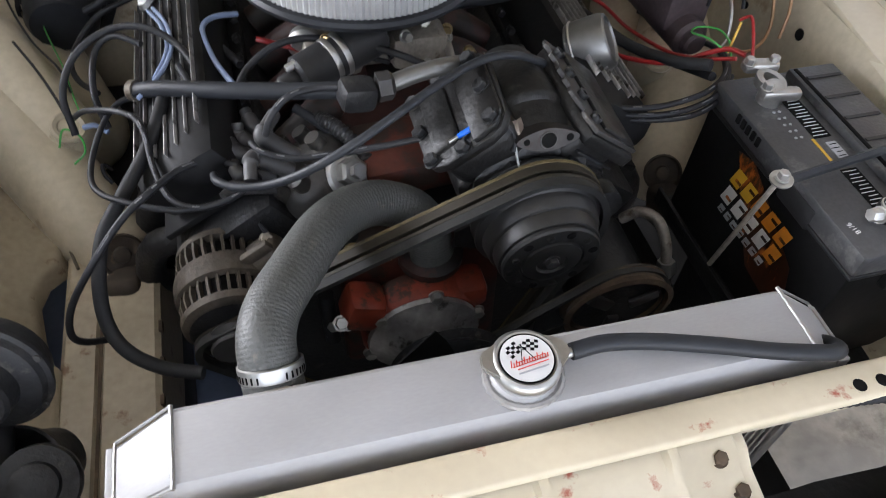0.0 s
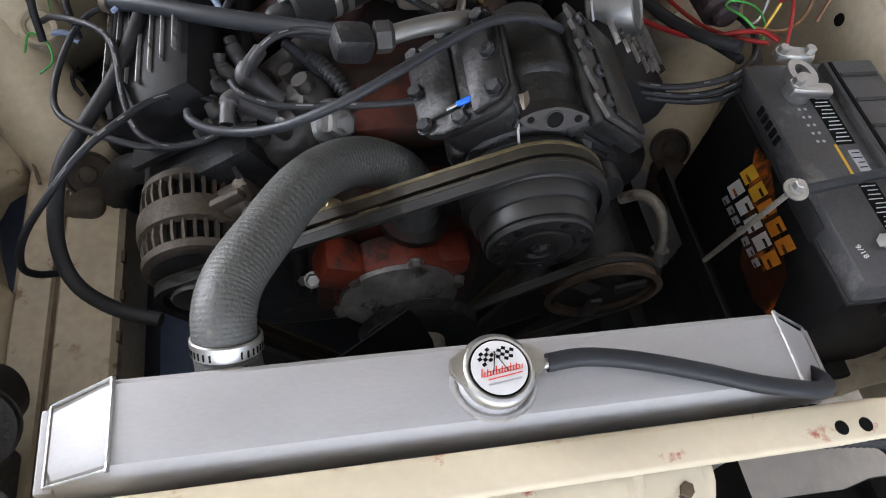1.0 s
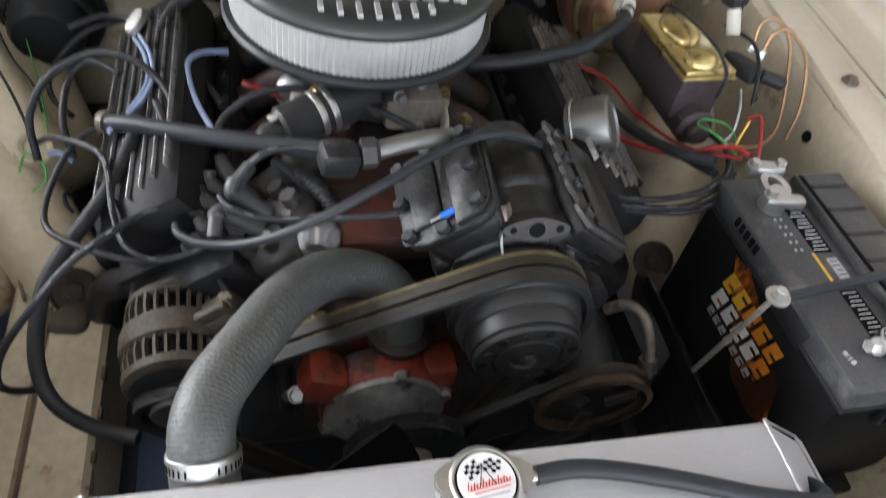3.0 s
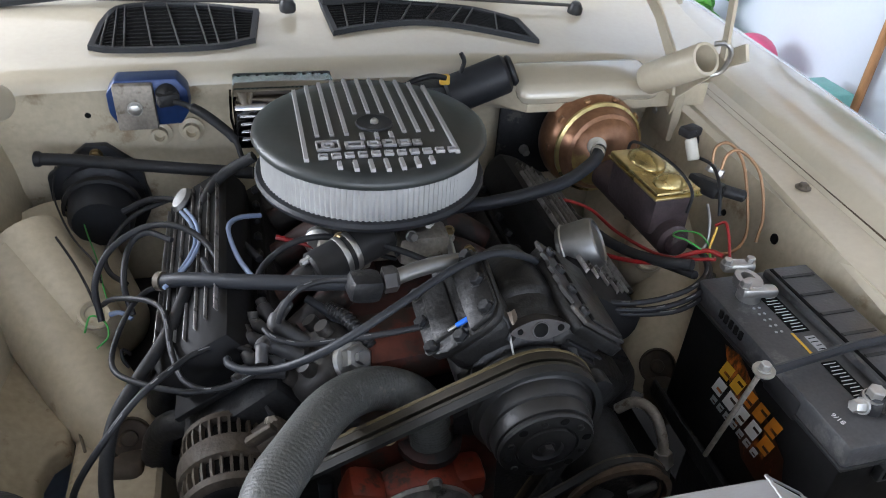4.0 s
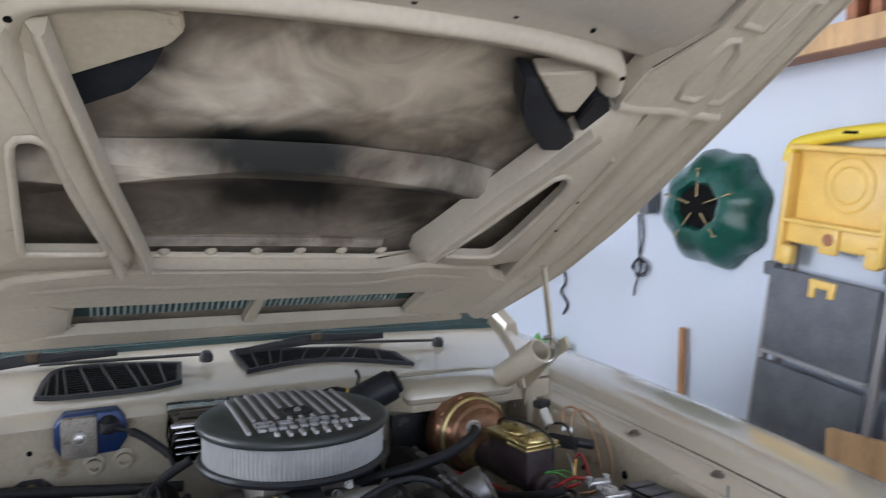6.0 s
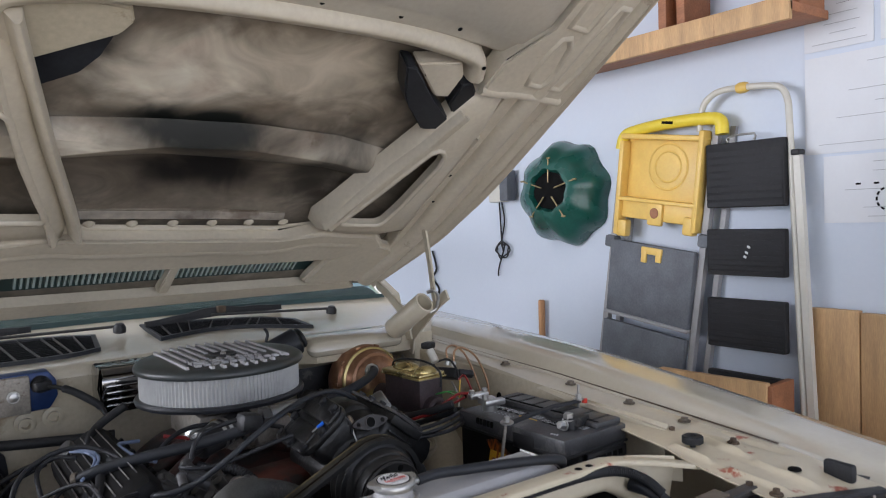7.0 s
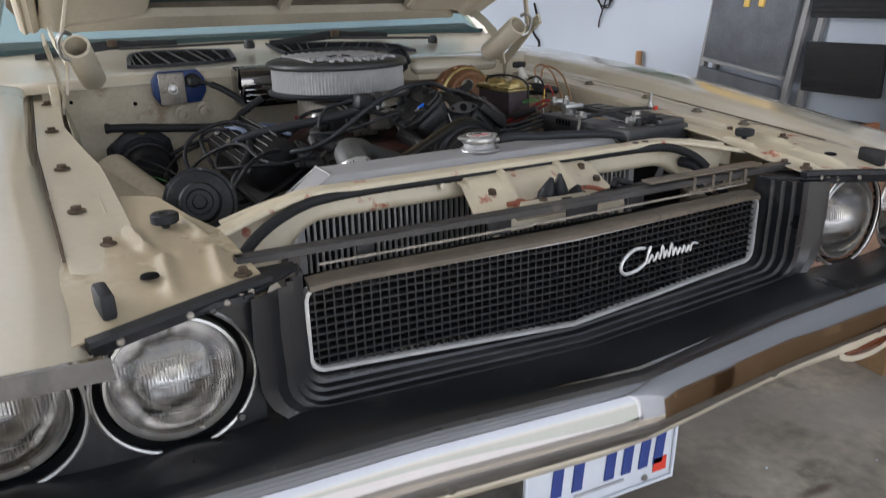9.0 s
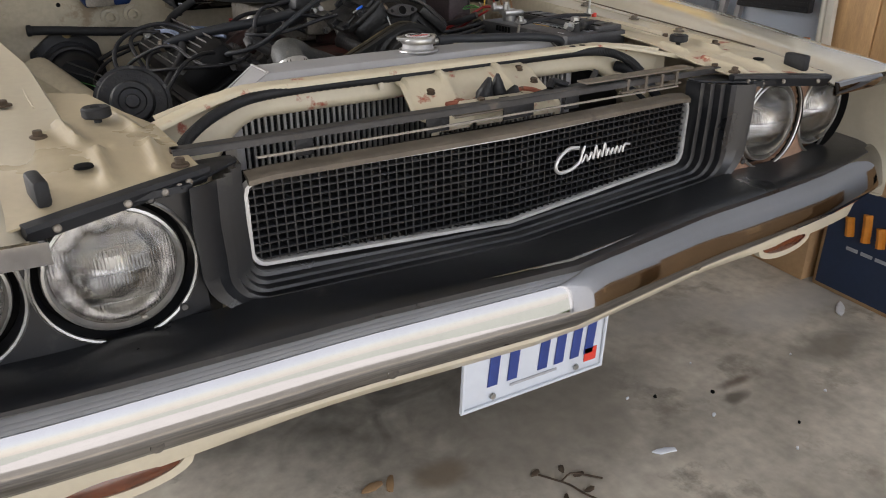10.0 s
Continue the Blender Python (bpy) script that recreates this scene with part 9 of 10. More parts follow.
def alternator():
    a = thing("alternator", "grimy finned cast-aluminium alternator", "alternator", (-0.262, 0.54, 0.60))
    o, ax = V3((-0.250, 0.472, 0.626)), V3((-0.04, 1, 0.04)).normalized()
    part("body", add_lathe(B(), [(0.040, 0.0), (0.060, 0.008), (0.064, 0.02), (0.064, 0.11), (0.055, 0.125), (0.03, 0.13)], o, ax, 36), FLAT_BLACK, a, "dark alternator windings")
    part("front_ring", add_lathe(B(), [(0.060, 0.0), (0.071, 0.004), (0.073, 0.014), (0.069, 0.018), (0.062, 0.018)], o, ax, 40), ALT_CAST, a)
    part("middle_ring", add_lathe(B(), [(0.066, 0.046), (0.0765, 0.049), (0.078, 0.056), (0.078, 0.076), (0.0765, 0.083), (0.066, 0.086)], o, ax, 40, caps=False), ALT_CAST, a)
    part("rear_ring", add_lathe(B(), [(0.062, 0.118), (0.072, 0.120), (0.070, 0.132), (0.03, 0.136), (0.0, 0.136)], o, ax, 40), ALT_CAST, a)
    x, y, z = basis(ax)
    for k in range(30):
        t = 2 * math.pi * k / 30
        d = x * math.cos(t) + y * math.sin(t)
        for h0, h1 in ((0.016, 0.050), (0.082, 0.122)):
            bm = B()
            add_sweep(bm, [o + ax * h0 + d * 0.067, o + ax * (h0 + h1) / 2 + d * 0.070, o + ax * h1 + d * 0.068], [(-0.0026, -0.008), (0.0026, -0.008), (0.0020, 0.003), (-0.0020, 0.003)], d)
            part("fin", bm, ALT_CAST, a)
    part("top_lug", add_box(B(), o + V3((0.062, 0.075, 0.060)), (0.060, 0.050, 0.042), (0, -35, 0), bev=0.014, seg=3), ALT_CAST, a)
    part("lug_ear", add_lathe(B(), [(0.018, 0), (0.020, 0.003), (0.020, 0.020), (0.017, 0.023), (0.0, 0.023)], o + V3((0.085, 0.050, 0.060)), (0.1, -0.5, 0.85), 20), ALT_CAST, a)
    part("lug_web", add_box(B(), o + V3((0.050, 0.060, 0.085)), (0.05, 0.012, 0.02), (0, -35, 0), bev=0.004), ALT_CAST, a)
    part("lug_bolt", add_hex(B(), (-0.184, 0.56, 0.705), (0.1, -0.5, 0.85), 0.009, 0.012), ALU_CAST, a)
    part("lug_bolt", add_cyl(B(), (-0.190, 0.548, 0.68), (-0.183, 0.52, 0.655), 0.006), STEEL, a)
    part("adjuster_strap", add_sweep(B(), [(-0.235, 0.515, 0.668), (-0.19, 0.53, 0.672), (-0.13, 0.535, 0.66)], [(-0.010, -0.003), (0.010, -0.003), (0.010, 0.003), (-0.010, 0.003)]), ALT_CAST, a, "pale adjuster strap")
    part("pulley", add_lathe(B(), [(0.012, -0.045), (0.034, -0.040), (0.036, -0.036), (0.026, -0.026), (0.036, -0.016), (0.034, -0.012), (0.02, -0.004), (0.02, 0.0)], o, ax, 30), DARK_STEEL, a, "dull dark steel pulley")
    part("fan_disc", add_lathe(B(), [(0.058, -0.006), (0.062, -0.004), (0.05, 0.0)], o, ax, 30), BLACK, a)
    part("mount", add_box(B(), (-0.20, 0.50, 0.545), (0.05, 0.08, 0.07), bev=0.01), BLACK, a)
    part("wire", add_tube(B(), [(-0.18, 0.565, 0.715), (-0.19, 0.575, 0.725), (-0.178, 0.555, 0.70), (-0.165, 0.535, 0.66)], 0.003, 8), WIRE, a)
    for p in ((-0.105, 0.50, 0.545), (-0.107, 0.50, 0.52)):
        part("stud_nut", add_hex(B(), p, (0, -0.8, 0.5), 0.010, 0.012), STEEL, a)
    part("stud", add_cyl(B(), (-0.11, 0.52, 0.60), (-0.106, 0.495, 0.51), 0.013), BLACK, a)
    fit = Matrix.Translation((-0.248, 0.536, 0.642)) @ Matrix.Scale(0.78, 4) @ Matrix.Translation((0.252, -0.530, -0.630))
    for ob in a.children_recursive:
        ob.data.transform(fit)


alternator()


def air_cleaner():
    c = V3((-0.019, 0.900, 0.0))
    a = thing("air_cleaner", "round black finned air cleaner with a white pleated filter", "air cleaner", (c.x, c.y, 0.84))
    part("base_pan", add_lathe(B(), [(0.06, 0.832), (0.150, 0.838), (0.166, 0.842), (0.168, 0.848), (0.165, 0.853), (0.14, 0.853)], c, (0, 0, 1), 64), BLACK_SATIN, a)
    bm = B()
    n = 260
    ring = []
    for z in (0.852, 0.906):
        ring.append([bm.verts.new((c.x + (0.1580 if k % 2 else 0.1556) * math.cos(2 * math.pi * k / n), c.y + (0.1580 if k % 2 else 0.1556) * math.sin(2 * math.pi * k / n), z)) for k in range(n)])
    for k in range(n):
        bm.faces.new((ring[0][k], ring[0][(k + 1) % n], ring[1][(k + 1) % n], ring[1][k]))
    part("filter", bm, FILTER, a, "white pleated paper filter", 5)
    lid = part("lid", add_lathe(B(), [(0.150, 0.902), (0.165, 0.904), (0.168, 0.909), (0.166, 0.916), (0.158, 0.921), (0.13, 0.9235), (0.0, 0.9245)], c, (0, 0, 1), 64), LID_SATIN, a, "satin black cast lid", 50)
    # polished fins run front to back, broken by the logo band and the stud dish
    zt = 0.9235
    for k in range(11):
        x = -0.100 + 0.020 * k
        half = math.sqrt(0.150 ** 2 - x * x)
        runs = [(-half, -0.122), (-0.045, half)] if 0 < k < 10 else [(-half, half)]
        if k in (4, 5, 6):
            runs = [(-half, -0.122), (-0.062, -0.045), (0.022, half)]
        for y0, y1 in runs:
            if y1 - y0 > 0.012:
                part("lid_fin", add_sweep(B(), [(c.x + x, c.y + y0, zt), (c.x + x, c.y + y1, zt)], [(-0.0032, -0.001), (-0.0026, 0.0042), (0.0026, 0.0042), (0.0032, -0.001)]), ALU, lid, "polished aluminium fin")
    part("stud_dish", add_lathe(B(), [(0.027, 0), (0.025, 0.0025), (0.018, 0.001), (0.0, 0.001)], (c.x + 0.003, c.y - 0.012, 0.9246), (0, 0, 1), 28), BLACK_SATIN, lid)
    part("wing_nut", add_lathe(B(), [(0.006, 0), (0.006, 0.003), (0.0035, 0.006), (0, 0.006)], (c.x + 0.003, c.y - 0.012, 0.926), (0, 0, 1), 14), STEEL, lid)
    # raised emblem box and letter-sized polished blocks
    def bar(x0, y0, w, h, nm="raised_shape"):
        part(nm, add_box(B(), (c.x + x0 + w / 2, c.y + y0 + h / 2, 0.9265), (w, h, 0.005), bev=0.001), ALU, lid)
    for x0, y0, w, h in ((-0.085, -0.090, 0.032, 0.003), (-0.085, -0.067, 0.032, 0.003), (-0.085, -0.090, 0.003, 0.026), (-0.056, -0.090, 0.003, 0.026)):
        bar(x0, y0, w, h, "emblem_frame")
    part("emblem_disc", add_lathe(B(), [(0.009, 0), (0.009, 0.005), (0.005, 0.005), (0.004, 0.001)], (c.x - 0.0695, c.y - 0.0775, 0.924), (0, 0, 1), 20), ALU, lid)
    for k, (w, h) in enumerate(((0.026, 0.017), (0.018, 0.015), (0.018, 0.017), (0.018, 0.015), (0.012, 0.013))):
        x0 = -0.047 + (0, 0.030, 0.0505, 0.071, 0.0915)[k]
        for q in ((0, 0, w, 0.0045), (0, h - 0.0045, w, 0.0045), (0, 0, 0.0045, h), (w - 0.0045, 0, 0.0045, h)):
            bar(x0 + q[0], -0.087 + q[1], q[2], q[3], "letter_shape")
    for k in range(11):
        bar(-0.085 + 0.0172 * k, -0.112, 0.0125, 0.0030, "letter_shape")
        bar(-0.085 + 0.0172 * k, -0.104, 0.0125, 0.0030, "letter_shape")
        bar(-0.085 + 0.0172 * k, -0.112, 0.0030, 0.011, "letter_shape")
    # carburettor below
    k = thing("carburettor", "grey carburettor with bright linkage under the air cleaner", "carburettor", (c.x, c.y, 0.74))
    part("body", add_box(B(), (c.x, c.y, 0.785), (0.16, 0.20, 0.085), bev=0.012), ALU_CAST, k)
    for dx in (-0.055, 0.055):
        part("fuel_bowl", add_box(B(), (c.x + dx, c.y - 0.115, 0.785), (0.075, 0.05, 0.05), bev=0.012), ALU_CAST, k)
    rnd = random.Random(5)
    for j in range(16):
        p = V3((c.x + rnd.uniform(-0.11, 0.12), c.y - rnd.uniform(0.10, 0.15), rnd.uniform(0.77, 0.825)))
        mt = (STEEL, CHROME, BRASS, BLACK)[j % 4]
        if j % 2:
            part("linkage", add_cyl(B(), p, p + V3((rnd.uniform(-0.04, 0.04), rnd.uniform(-0.01, 0.02), rnd.uniform(-0.012, 0.012))), 0.0035, seg=8), mt, k)
        else:
            part("screw", add_hex(B(), p, (rnd.uniform(-0.4, 0.4), -1, 0.3), 0.0065, 0.012), mt, k)
    part("choke_cap", add_lathe(B(), [(0.022, 0), (0.022, 0.012), (0.015, 0.018), (0, 0.018)], (c.x - 0.085, c.y - 0.10, 0.795), (-0.3, -1, 0.1), 22), STEEL, k)
    part("red_wire", add_tube(B(), [(-0.165, 0.80, 0.805), (-0.145, 0.795, 0.80), (-0.125, 0.79, 0.795), (-0.105, 0.785, 0.785)], 0.0035, 8), RED_WIRE, k, "red wire")
    part("fuel_line", add_tube(B(), [(0.075, 0.79, 0.79), (0.07, 0.74, 0.785), (0.045, 0.70, 0.78), (0.04, 0.66, 0.76)], 0.0055, 10), STEEL, k)


air_cleaner()


def distributor():
    d = thing("distributor", "black distributor cap with rubber-booted leads", "distributor", (-0.165, 0.65, 0.70))
    o, ax = V3((-0.108, 0.643, 0.684)), V3((-0.60, 0.02, 0.78)).normalized()
    part("housing", add_lathe(B(), [(0.030, -0.05), (0.036, 0.0), (0.058, 0.006), (0.060, 0.026), (0.056, 0.032)], o, ax, 32), DIST_GREY, d)
    cap = part("cap", add_lathe(B(), [(0.056, 0.030), (0.058, 0.036), (0.055, 0.050), (0.046, 0.058), (0.030, 0.062), (0.0, 0.063)], o, ax, 32), DIST_GREY, d, "dusty black bakelite cap")
    x, y, z = basis(ax)
    for k in range(8):
        a = 2 * math.pi * k / 8 + 0.2
        e = x * math.cos(a) + y * math.sin(a)
        part("tower", add_lathe(B(), [(0.012, 0), (0.0105, 0.010), (0.0100, 0.022), (0, 0.022)], o + ax * 0.052 + e * 0.037, (ax + e * 0.15), 14), DIST_GREY, cap)
    part("tower", add_lathe(B(), [(0.014, 0), (0.012, 0.010), (0.0110, 0.022), (0, 0.022)], o + ax * 0.058, ax, 14), DIST_GREY, cap)
    # elbow boots on the towers, each with a swollen knee
    for pts, r in (([(-0.142, 0.623, 0.765), (-0.166, 0.630, 0.784), (-0.175, 0.634, 0.792), (-0.171, 0.641, 0.797), (-0.159, 0.660, 0.80)], 0.0098),
                   ([(-0.150, 0.601, 0.765), (-0.178, 0.605, 0.782), (-0.189, 0.604, 0.787), (-0.193, 0.596, 0.788), (-0.195, 0.579, 0.78)], 0.0095),
                   ([(-0.175, 0.641, 0.745), (-0.204, 0.650, 0.756), (-0.212, 0.655, 0.760), (-0.216, 0.665, 0.765), (-0.221, 0.679, 0.77)], 0.0098),
                   ([(-0.165, 0.662, 0.738), (-0.195, 0.673, 0.754), (-0.202, 0.680, 0.760), (-0.202, 0.688, 0.77)], 0.0090),
                   ([(-0.155, 0.672, 0.735), (-0.180, 0.690, 0.752), (-0.188, 0.704, 0.760), (-0.192, 0.716, 0.765)], 0.0090),
                   ([(-0.170, 0.624, 0.738), (-0.203, 0.621, 0.749), (-0.211, 0.626, 0.754), (-0.212, 0.637, 0.757)], 0.0080),
                   ([(-0.170, 0.612, 0.733), (-0.210, 0.611, 0.741), (-0.219, 0.606, 0.743), (-0.228, 0.598, 0.742)], 0.0085)):
        part("boot", add_tube(B(), pts, r, 14, 8, rings=lambda i, n: 1.0 + 0.18 * math.exp(-((i / n - 0.42) / 0.10) ** 2) - (0.22 if i / n > 0.72 else 0.0)), BOOT, cap, "dusty rubber elbow boot")
    part("vacuum_can", add_lathe(B(), [(0.0, -0.012), (0.026, -0.012), (0.032, -0.004), (0.032, 0.006), (0.024, 0.014), (0.008, 0.018), (0.0, 0.03)], (-0.088, 0.600, 0.700), (0.5, -0.7, 0.3), 24), BLACK, d)
    part("loom_tube", add_tube(B(), [(-0.108, 0.692, 0.76), (-0.090, 0.668, 0.762), (-0.070, 0.640, 0.752), (-0.055, 0.615, 0.735)], 0.009, 14, 24, rings=lambda i, n: 1.0 + 0.10 * math.cos(i * math.pi / 2)), PLASTIC, d, "corrugated black loom tube")
    # ignition coil
    c = thing("ignition_coil", "black ignition coil with a bright clamp", "ignition coil", (-0.06, 0.76, 0.79))
    p, q = V3((-0.125, 0.725, 0.795)), V3((-0.015, 0.775, 0.815))
    part("can", add_cyl(B(), p, q, 0.026, seg=26, bev=0.004), PLASTIC, c)
    u = (q - p).normalized()
    for f in (0.35, 0.47):
        part("clamp", add_lathe(B(), [(0.0268, 0), (0.0275, 0.001), (0.0275, 0.007), (0.0268, 0.008)], p + (q - p) * f, u, 28, caps=False), STEEL, c)
    part("tower", add_lathe(B(), [(0.014, 0), (0.013, 0.02), (0.009, 0.026), (0, 0.026)], p, -u, 16), PLASTIC, c)
    part("terminal", add_hex(B(), p + V3((0.0, 0.002, 0.020)), -u, 0.005, 0.014), STEEL, c)
    # hose with a brass end that lies over the left valve cover
    h = thing("heater_hose", "loose dark rubber hose with an open dull end", "hose", (-0.32, 0.778, 0.75))
    part("hose_body", add_tube(B(), [(-0.318, 0.776, 0.765), (-0.28, 0.752, 0.782), (-0.21, 0.712, 0.800), (-0.14, 0.682, 0.812), (-0.085, 0.655, 0.826), (-0.06, 0.635, 0.838)], 0.0100, 16, 8), HOSE_DARK, h)
    part("hose_end", add_lathe(B(), [(0.0125, 0), (0.013, 0.008), (0.009, 0.010), (0.008, 0.004), (0, 0.004)], (-0.314, 0.774, 0.767), (-0.85, 0.5, -0.25), 18), DUSTY, h, "dull open hose end")
    # fitting and hard line
    f = thing("fuel_fitting", "dark metal elbow fitting with a bright hard line", "fitting", (-0.06, 0.61, 0.84))
    part("elbow", add_box(B(), (-0.072, 0.612, 0.852), (0.040, 0.034, 0.032), (0, 10, 8), bev=0.009), BLACK, f)
    part("nut", add_lathe(B(), [(0.016, 0), (0.016, 0.014), (0.012, 0.018)], (-0.050, 0.614, 0.856), (1, 0.05, 0.05), 6), DARK_STEEL, f)
    part("hard_line", add_tube(B(), [(-0.04, 0.614, 0.857), (-0.005, 0.622, 0.862), (0.03, 0.630, 0.862), (0.055, 0.645, 0.850), (0.07, 0.67, 0.82)], 0.0095, 14), ZINC, f, "dull bright hard line")


distributor()


def brakes():
    b = thing("brake_booster", "gold-zinc plated brake booster", "brake booster", (0.41, 1.05, 0.70))
    o, ax = V3((0.428, 1.120, 0.768)), V3((0.04, -1, 0.09)).normalized()
    part("rear_shell", add_lathe(B(), [(0.050, -0.03), (0.078, -0.022), (0.090, -0.006), (0.0935, 0.010), (0.0935, 0.040), (0.090, 0.052), (0.083, 0.060)], o, ax, 44), COPPER, b, "reddish gold rear shell", 30)
    part("band", add_lathe(B(), [(0.083, 0.058), (0.0865, 0.060), (0.0865, 0.066), (0.081, 0.069)], o, ax, 44, caps=False), GOLD, b)
    part("front_shell", add_lathe(B(), [(0.081, 0.067), (0.076, 0.075), (0.072, 0.086), (0.066, 0.090)], o, ax, 44), COPPER, b, "reddish gold front shell", 30)
    part("nose", add_lathe(B(), [(0.066, 0.089), (0.060, 0.097), (0.046, 0.108), (0.034, 0.112), (0.0, 0.114)], o, ax, 40), COPPER, b, "reddish gold nose of the booster")
    for k in range(10):
        t = 2 * math.pi * k / 10
        part("crimp", add_box(B(), o + ax * 0.046 + V3((0.091 * math.cos(t), 0, 0.091 * math.sin(t))), (0.012, 0.010, 0.006), (0, -math.degrees(t) + 90, 0), bev=0.0015), COPPER, b)
    part("mount_plate", add_box(B(), (0.385, 1.180, 0.745), (0.22, 0.012, 0.17), bev=0.006), BLACK, b)
    part("check_valve", add_lathe(B(), [(0.016, 0), (0.016, 0.012), (0.009, 0.016), (0.009, 0.035)], (0.388, 0.985, 0.815), (-0.3, -0.8, 0.4), 18), WHITE_TUBE, b, "cream plastic check valve")
    for p in ((0.335, 1.17, 0.82), (0.33, 1.17, 0.72)):
        part("stud", add_hex(B(), p, (0, -1, 0), 0.008, 0.02), STEEL, b)
    h = thing("vacuum_hose", "black vacuum hose from the brake booster to the intake", "hose", (0.3, 0.9, 0.8))
    part("hose_body", add_tube(B(), [(0.377, 0.950, 0.828), (0.35, 0.915, 0.824), (0.29, 0.880, 0.812), (0.22, 0.865, 0.802), (0.15, 0.86, 0.795), (0.08, 0.87, 0.785)], 0.0105, 14, 8), HOSE_DARK, h)
    part("clamp", add_lathe(B(), [(0.0115, 0), (0.0125, 0.001), (0.0125, 0.008), (0.0115, 0.009)], (0.370, 0.942, 0.828), (-0.6, -0.8, -0.05), 20, caps=False), STEEL, h)
    m = thing("master_cylinder", "cast iron brake master cylinder with a gold lid", "master cylinder", (0.435, 0.85, 0.74))
    M = pose(0.438, 0.872, 0.012, 0, 0, 4)
    def pr(name, bm, mt, lab="", par=m):
        bmesh.ops.transform(bm, matrix=M, verts=bm.verts)
        return part(name, bm, mt, par, lab)
    pr("body", add_box(B(), (0, 0, 0.772), (0.072, 0.140, 0.072), bev=0.008), mat_iron, "dark cast reservoir")
    pr("bore", add_cyl(B(), (0.0, 0.14, 0.735), (0.0, -0.095, 0.735), 0.028, seg=24, bev=0.006), mat_iron)
    pr("bore_end", add_cyl(B(), (0.0, -0.09, 0.735), (0.0, -0.108, 0.735), 0.018, seg=20, bev=0.004), mat_iron)
    lid = pr("lid", add_box(B(), (0, 0, 0.8125), (0.080, 0.148, 0.009), bev=0.004), GOLD, "gold zinc lid with two raised domes")
    pr("lid_lip", add_box(B(), (0, 0, 0.806), (0.084, 0.152, 0.005), bev=0.002), GOLD, "", lid)
    for y, l, w in ((0.026, 0.078, 0.056), (-0.048, 0.042, 0.062)):
        bm = B()
        bmesh.ops.create_uvsphere(bm, u_segments=24, v_segments=12, radius=0.5)
        bmesh.ops.scale(bm, vec=(w, l, 0.032), verts=bm.verts)
        for v in bm.verts:
            v.co.z = max(v.co.z, -0.004)
        bmesh.ops.translate(bm, vec=(0, y, 0.816), verts=bm.verts)
        pr("lid_dome", bm, GOLD, "", lid)
    pr("bail", add_tube(B(), [(0.0, 0.082, 0.79), (0.002, 0.078, 0.826), (0.006, 0.02, 0.838), (0.012, -0.045, 0.836), (0.016, -0.082, 0.818), (0.012, -0.088, 0.785)], 0.0026, 8), BLACK, "wire bail over the lid", lid)
    # proportioning block and pipes
    v = thing("brake_valve", "black brake valve block with white plug on the inner fender", "valve", (0.52, 0.85, 0.80))
    part("block", add_box(B(), (0.515, 0.835, 0.812), (0.040, 0.055, 0.026), (0, 20, 30), bev=0.005), BLACK, v)
    part("plug", add_cyl(B(), (0.515, 0.885, 0.832), (0.512, 0.905, 0.862), 0.010, seg=14, bev=0.002), WHITE_TUBE, v, "white plastic plug")
    part("plug_cap", add_box(B(), (0.513, 0.912, 0.872), (0.034, 0.024, 0.016), (0, 0, 20), bev=0.004), BLACK, v)
    part("knob", add_cyl(B(), (0.530, 0.815, 0.815), (0.565, 0.800, 0.808), 0.010, seg=14, bev=0.003), BLACK, v)
    for p in ((0.528, 0.855, 0.828), (0.535, 0.84, 0.826)):
        part("nut", add_hex(B(), p, (0.3, 0, 1), 0.007, 0.012), STEEL, v)
    def pipe(pts, mt, label):
        solid("brake_pipe", add_tube(B(), pts, 0.0026, 8, 6), mt, label, "brake pipe", group="brake pipes")
    pipe([(0.530, 0.855, 0.836), (0.535, 0.865, 0.865), (0.555, 0.860, 0.872), (0.570, 0.835, 0.85), (0.572, 0.80, 0.80), (0.565, 0.77, 0.755), (0.535, 0.755, 0.735), (0.49, 0.76, 0.735)], BROWN_WIRE, "bent copper brake pipe beside the master cylinder")
    pipe([(0.537, 0.84, 0.836), (0.545, 0.845, 0.862), (0.565, 0.84, 0.868), (0.585, 0.81, 0.845), (0.588, 0.775, 0.79), (0.575, 0.755, 0.75)], BROWN_WIRE, "bent copper brake pipe beside the master cylinder")
    pipe([(0.50, 0.80, 0.80), (0.495, 0.775, 0.78), (0.488, 0.76, 0.75), (0.46, 0.755, 0.735)], STEEL, "short steel brake pipe at the master cylinder")
    pipe([(0.515, 0.90, 0.875), (0.535, 0.93, 0.87), (0.56, 0.95, 0.83), (0.57, 0.98, 0.79)], WIRE, "thin dark wire beside the brake valve")


mat_iron = mat("dark_cast_iron", (0.075, 0.055, 0.058), 0.55, 0.3, var=0.3, scale=20, fine=150, bump=0.4)
brakes()


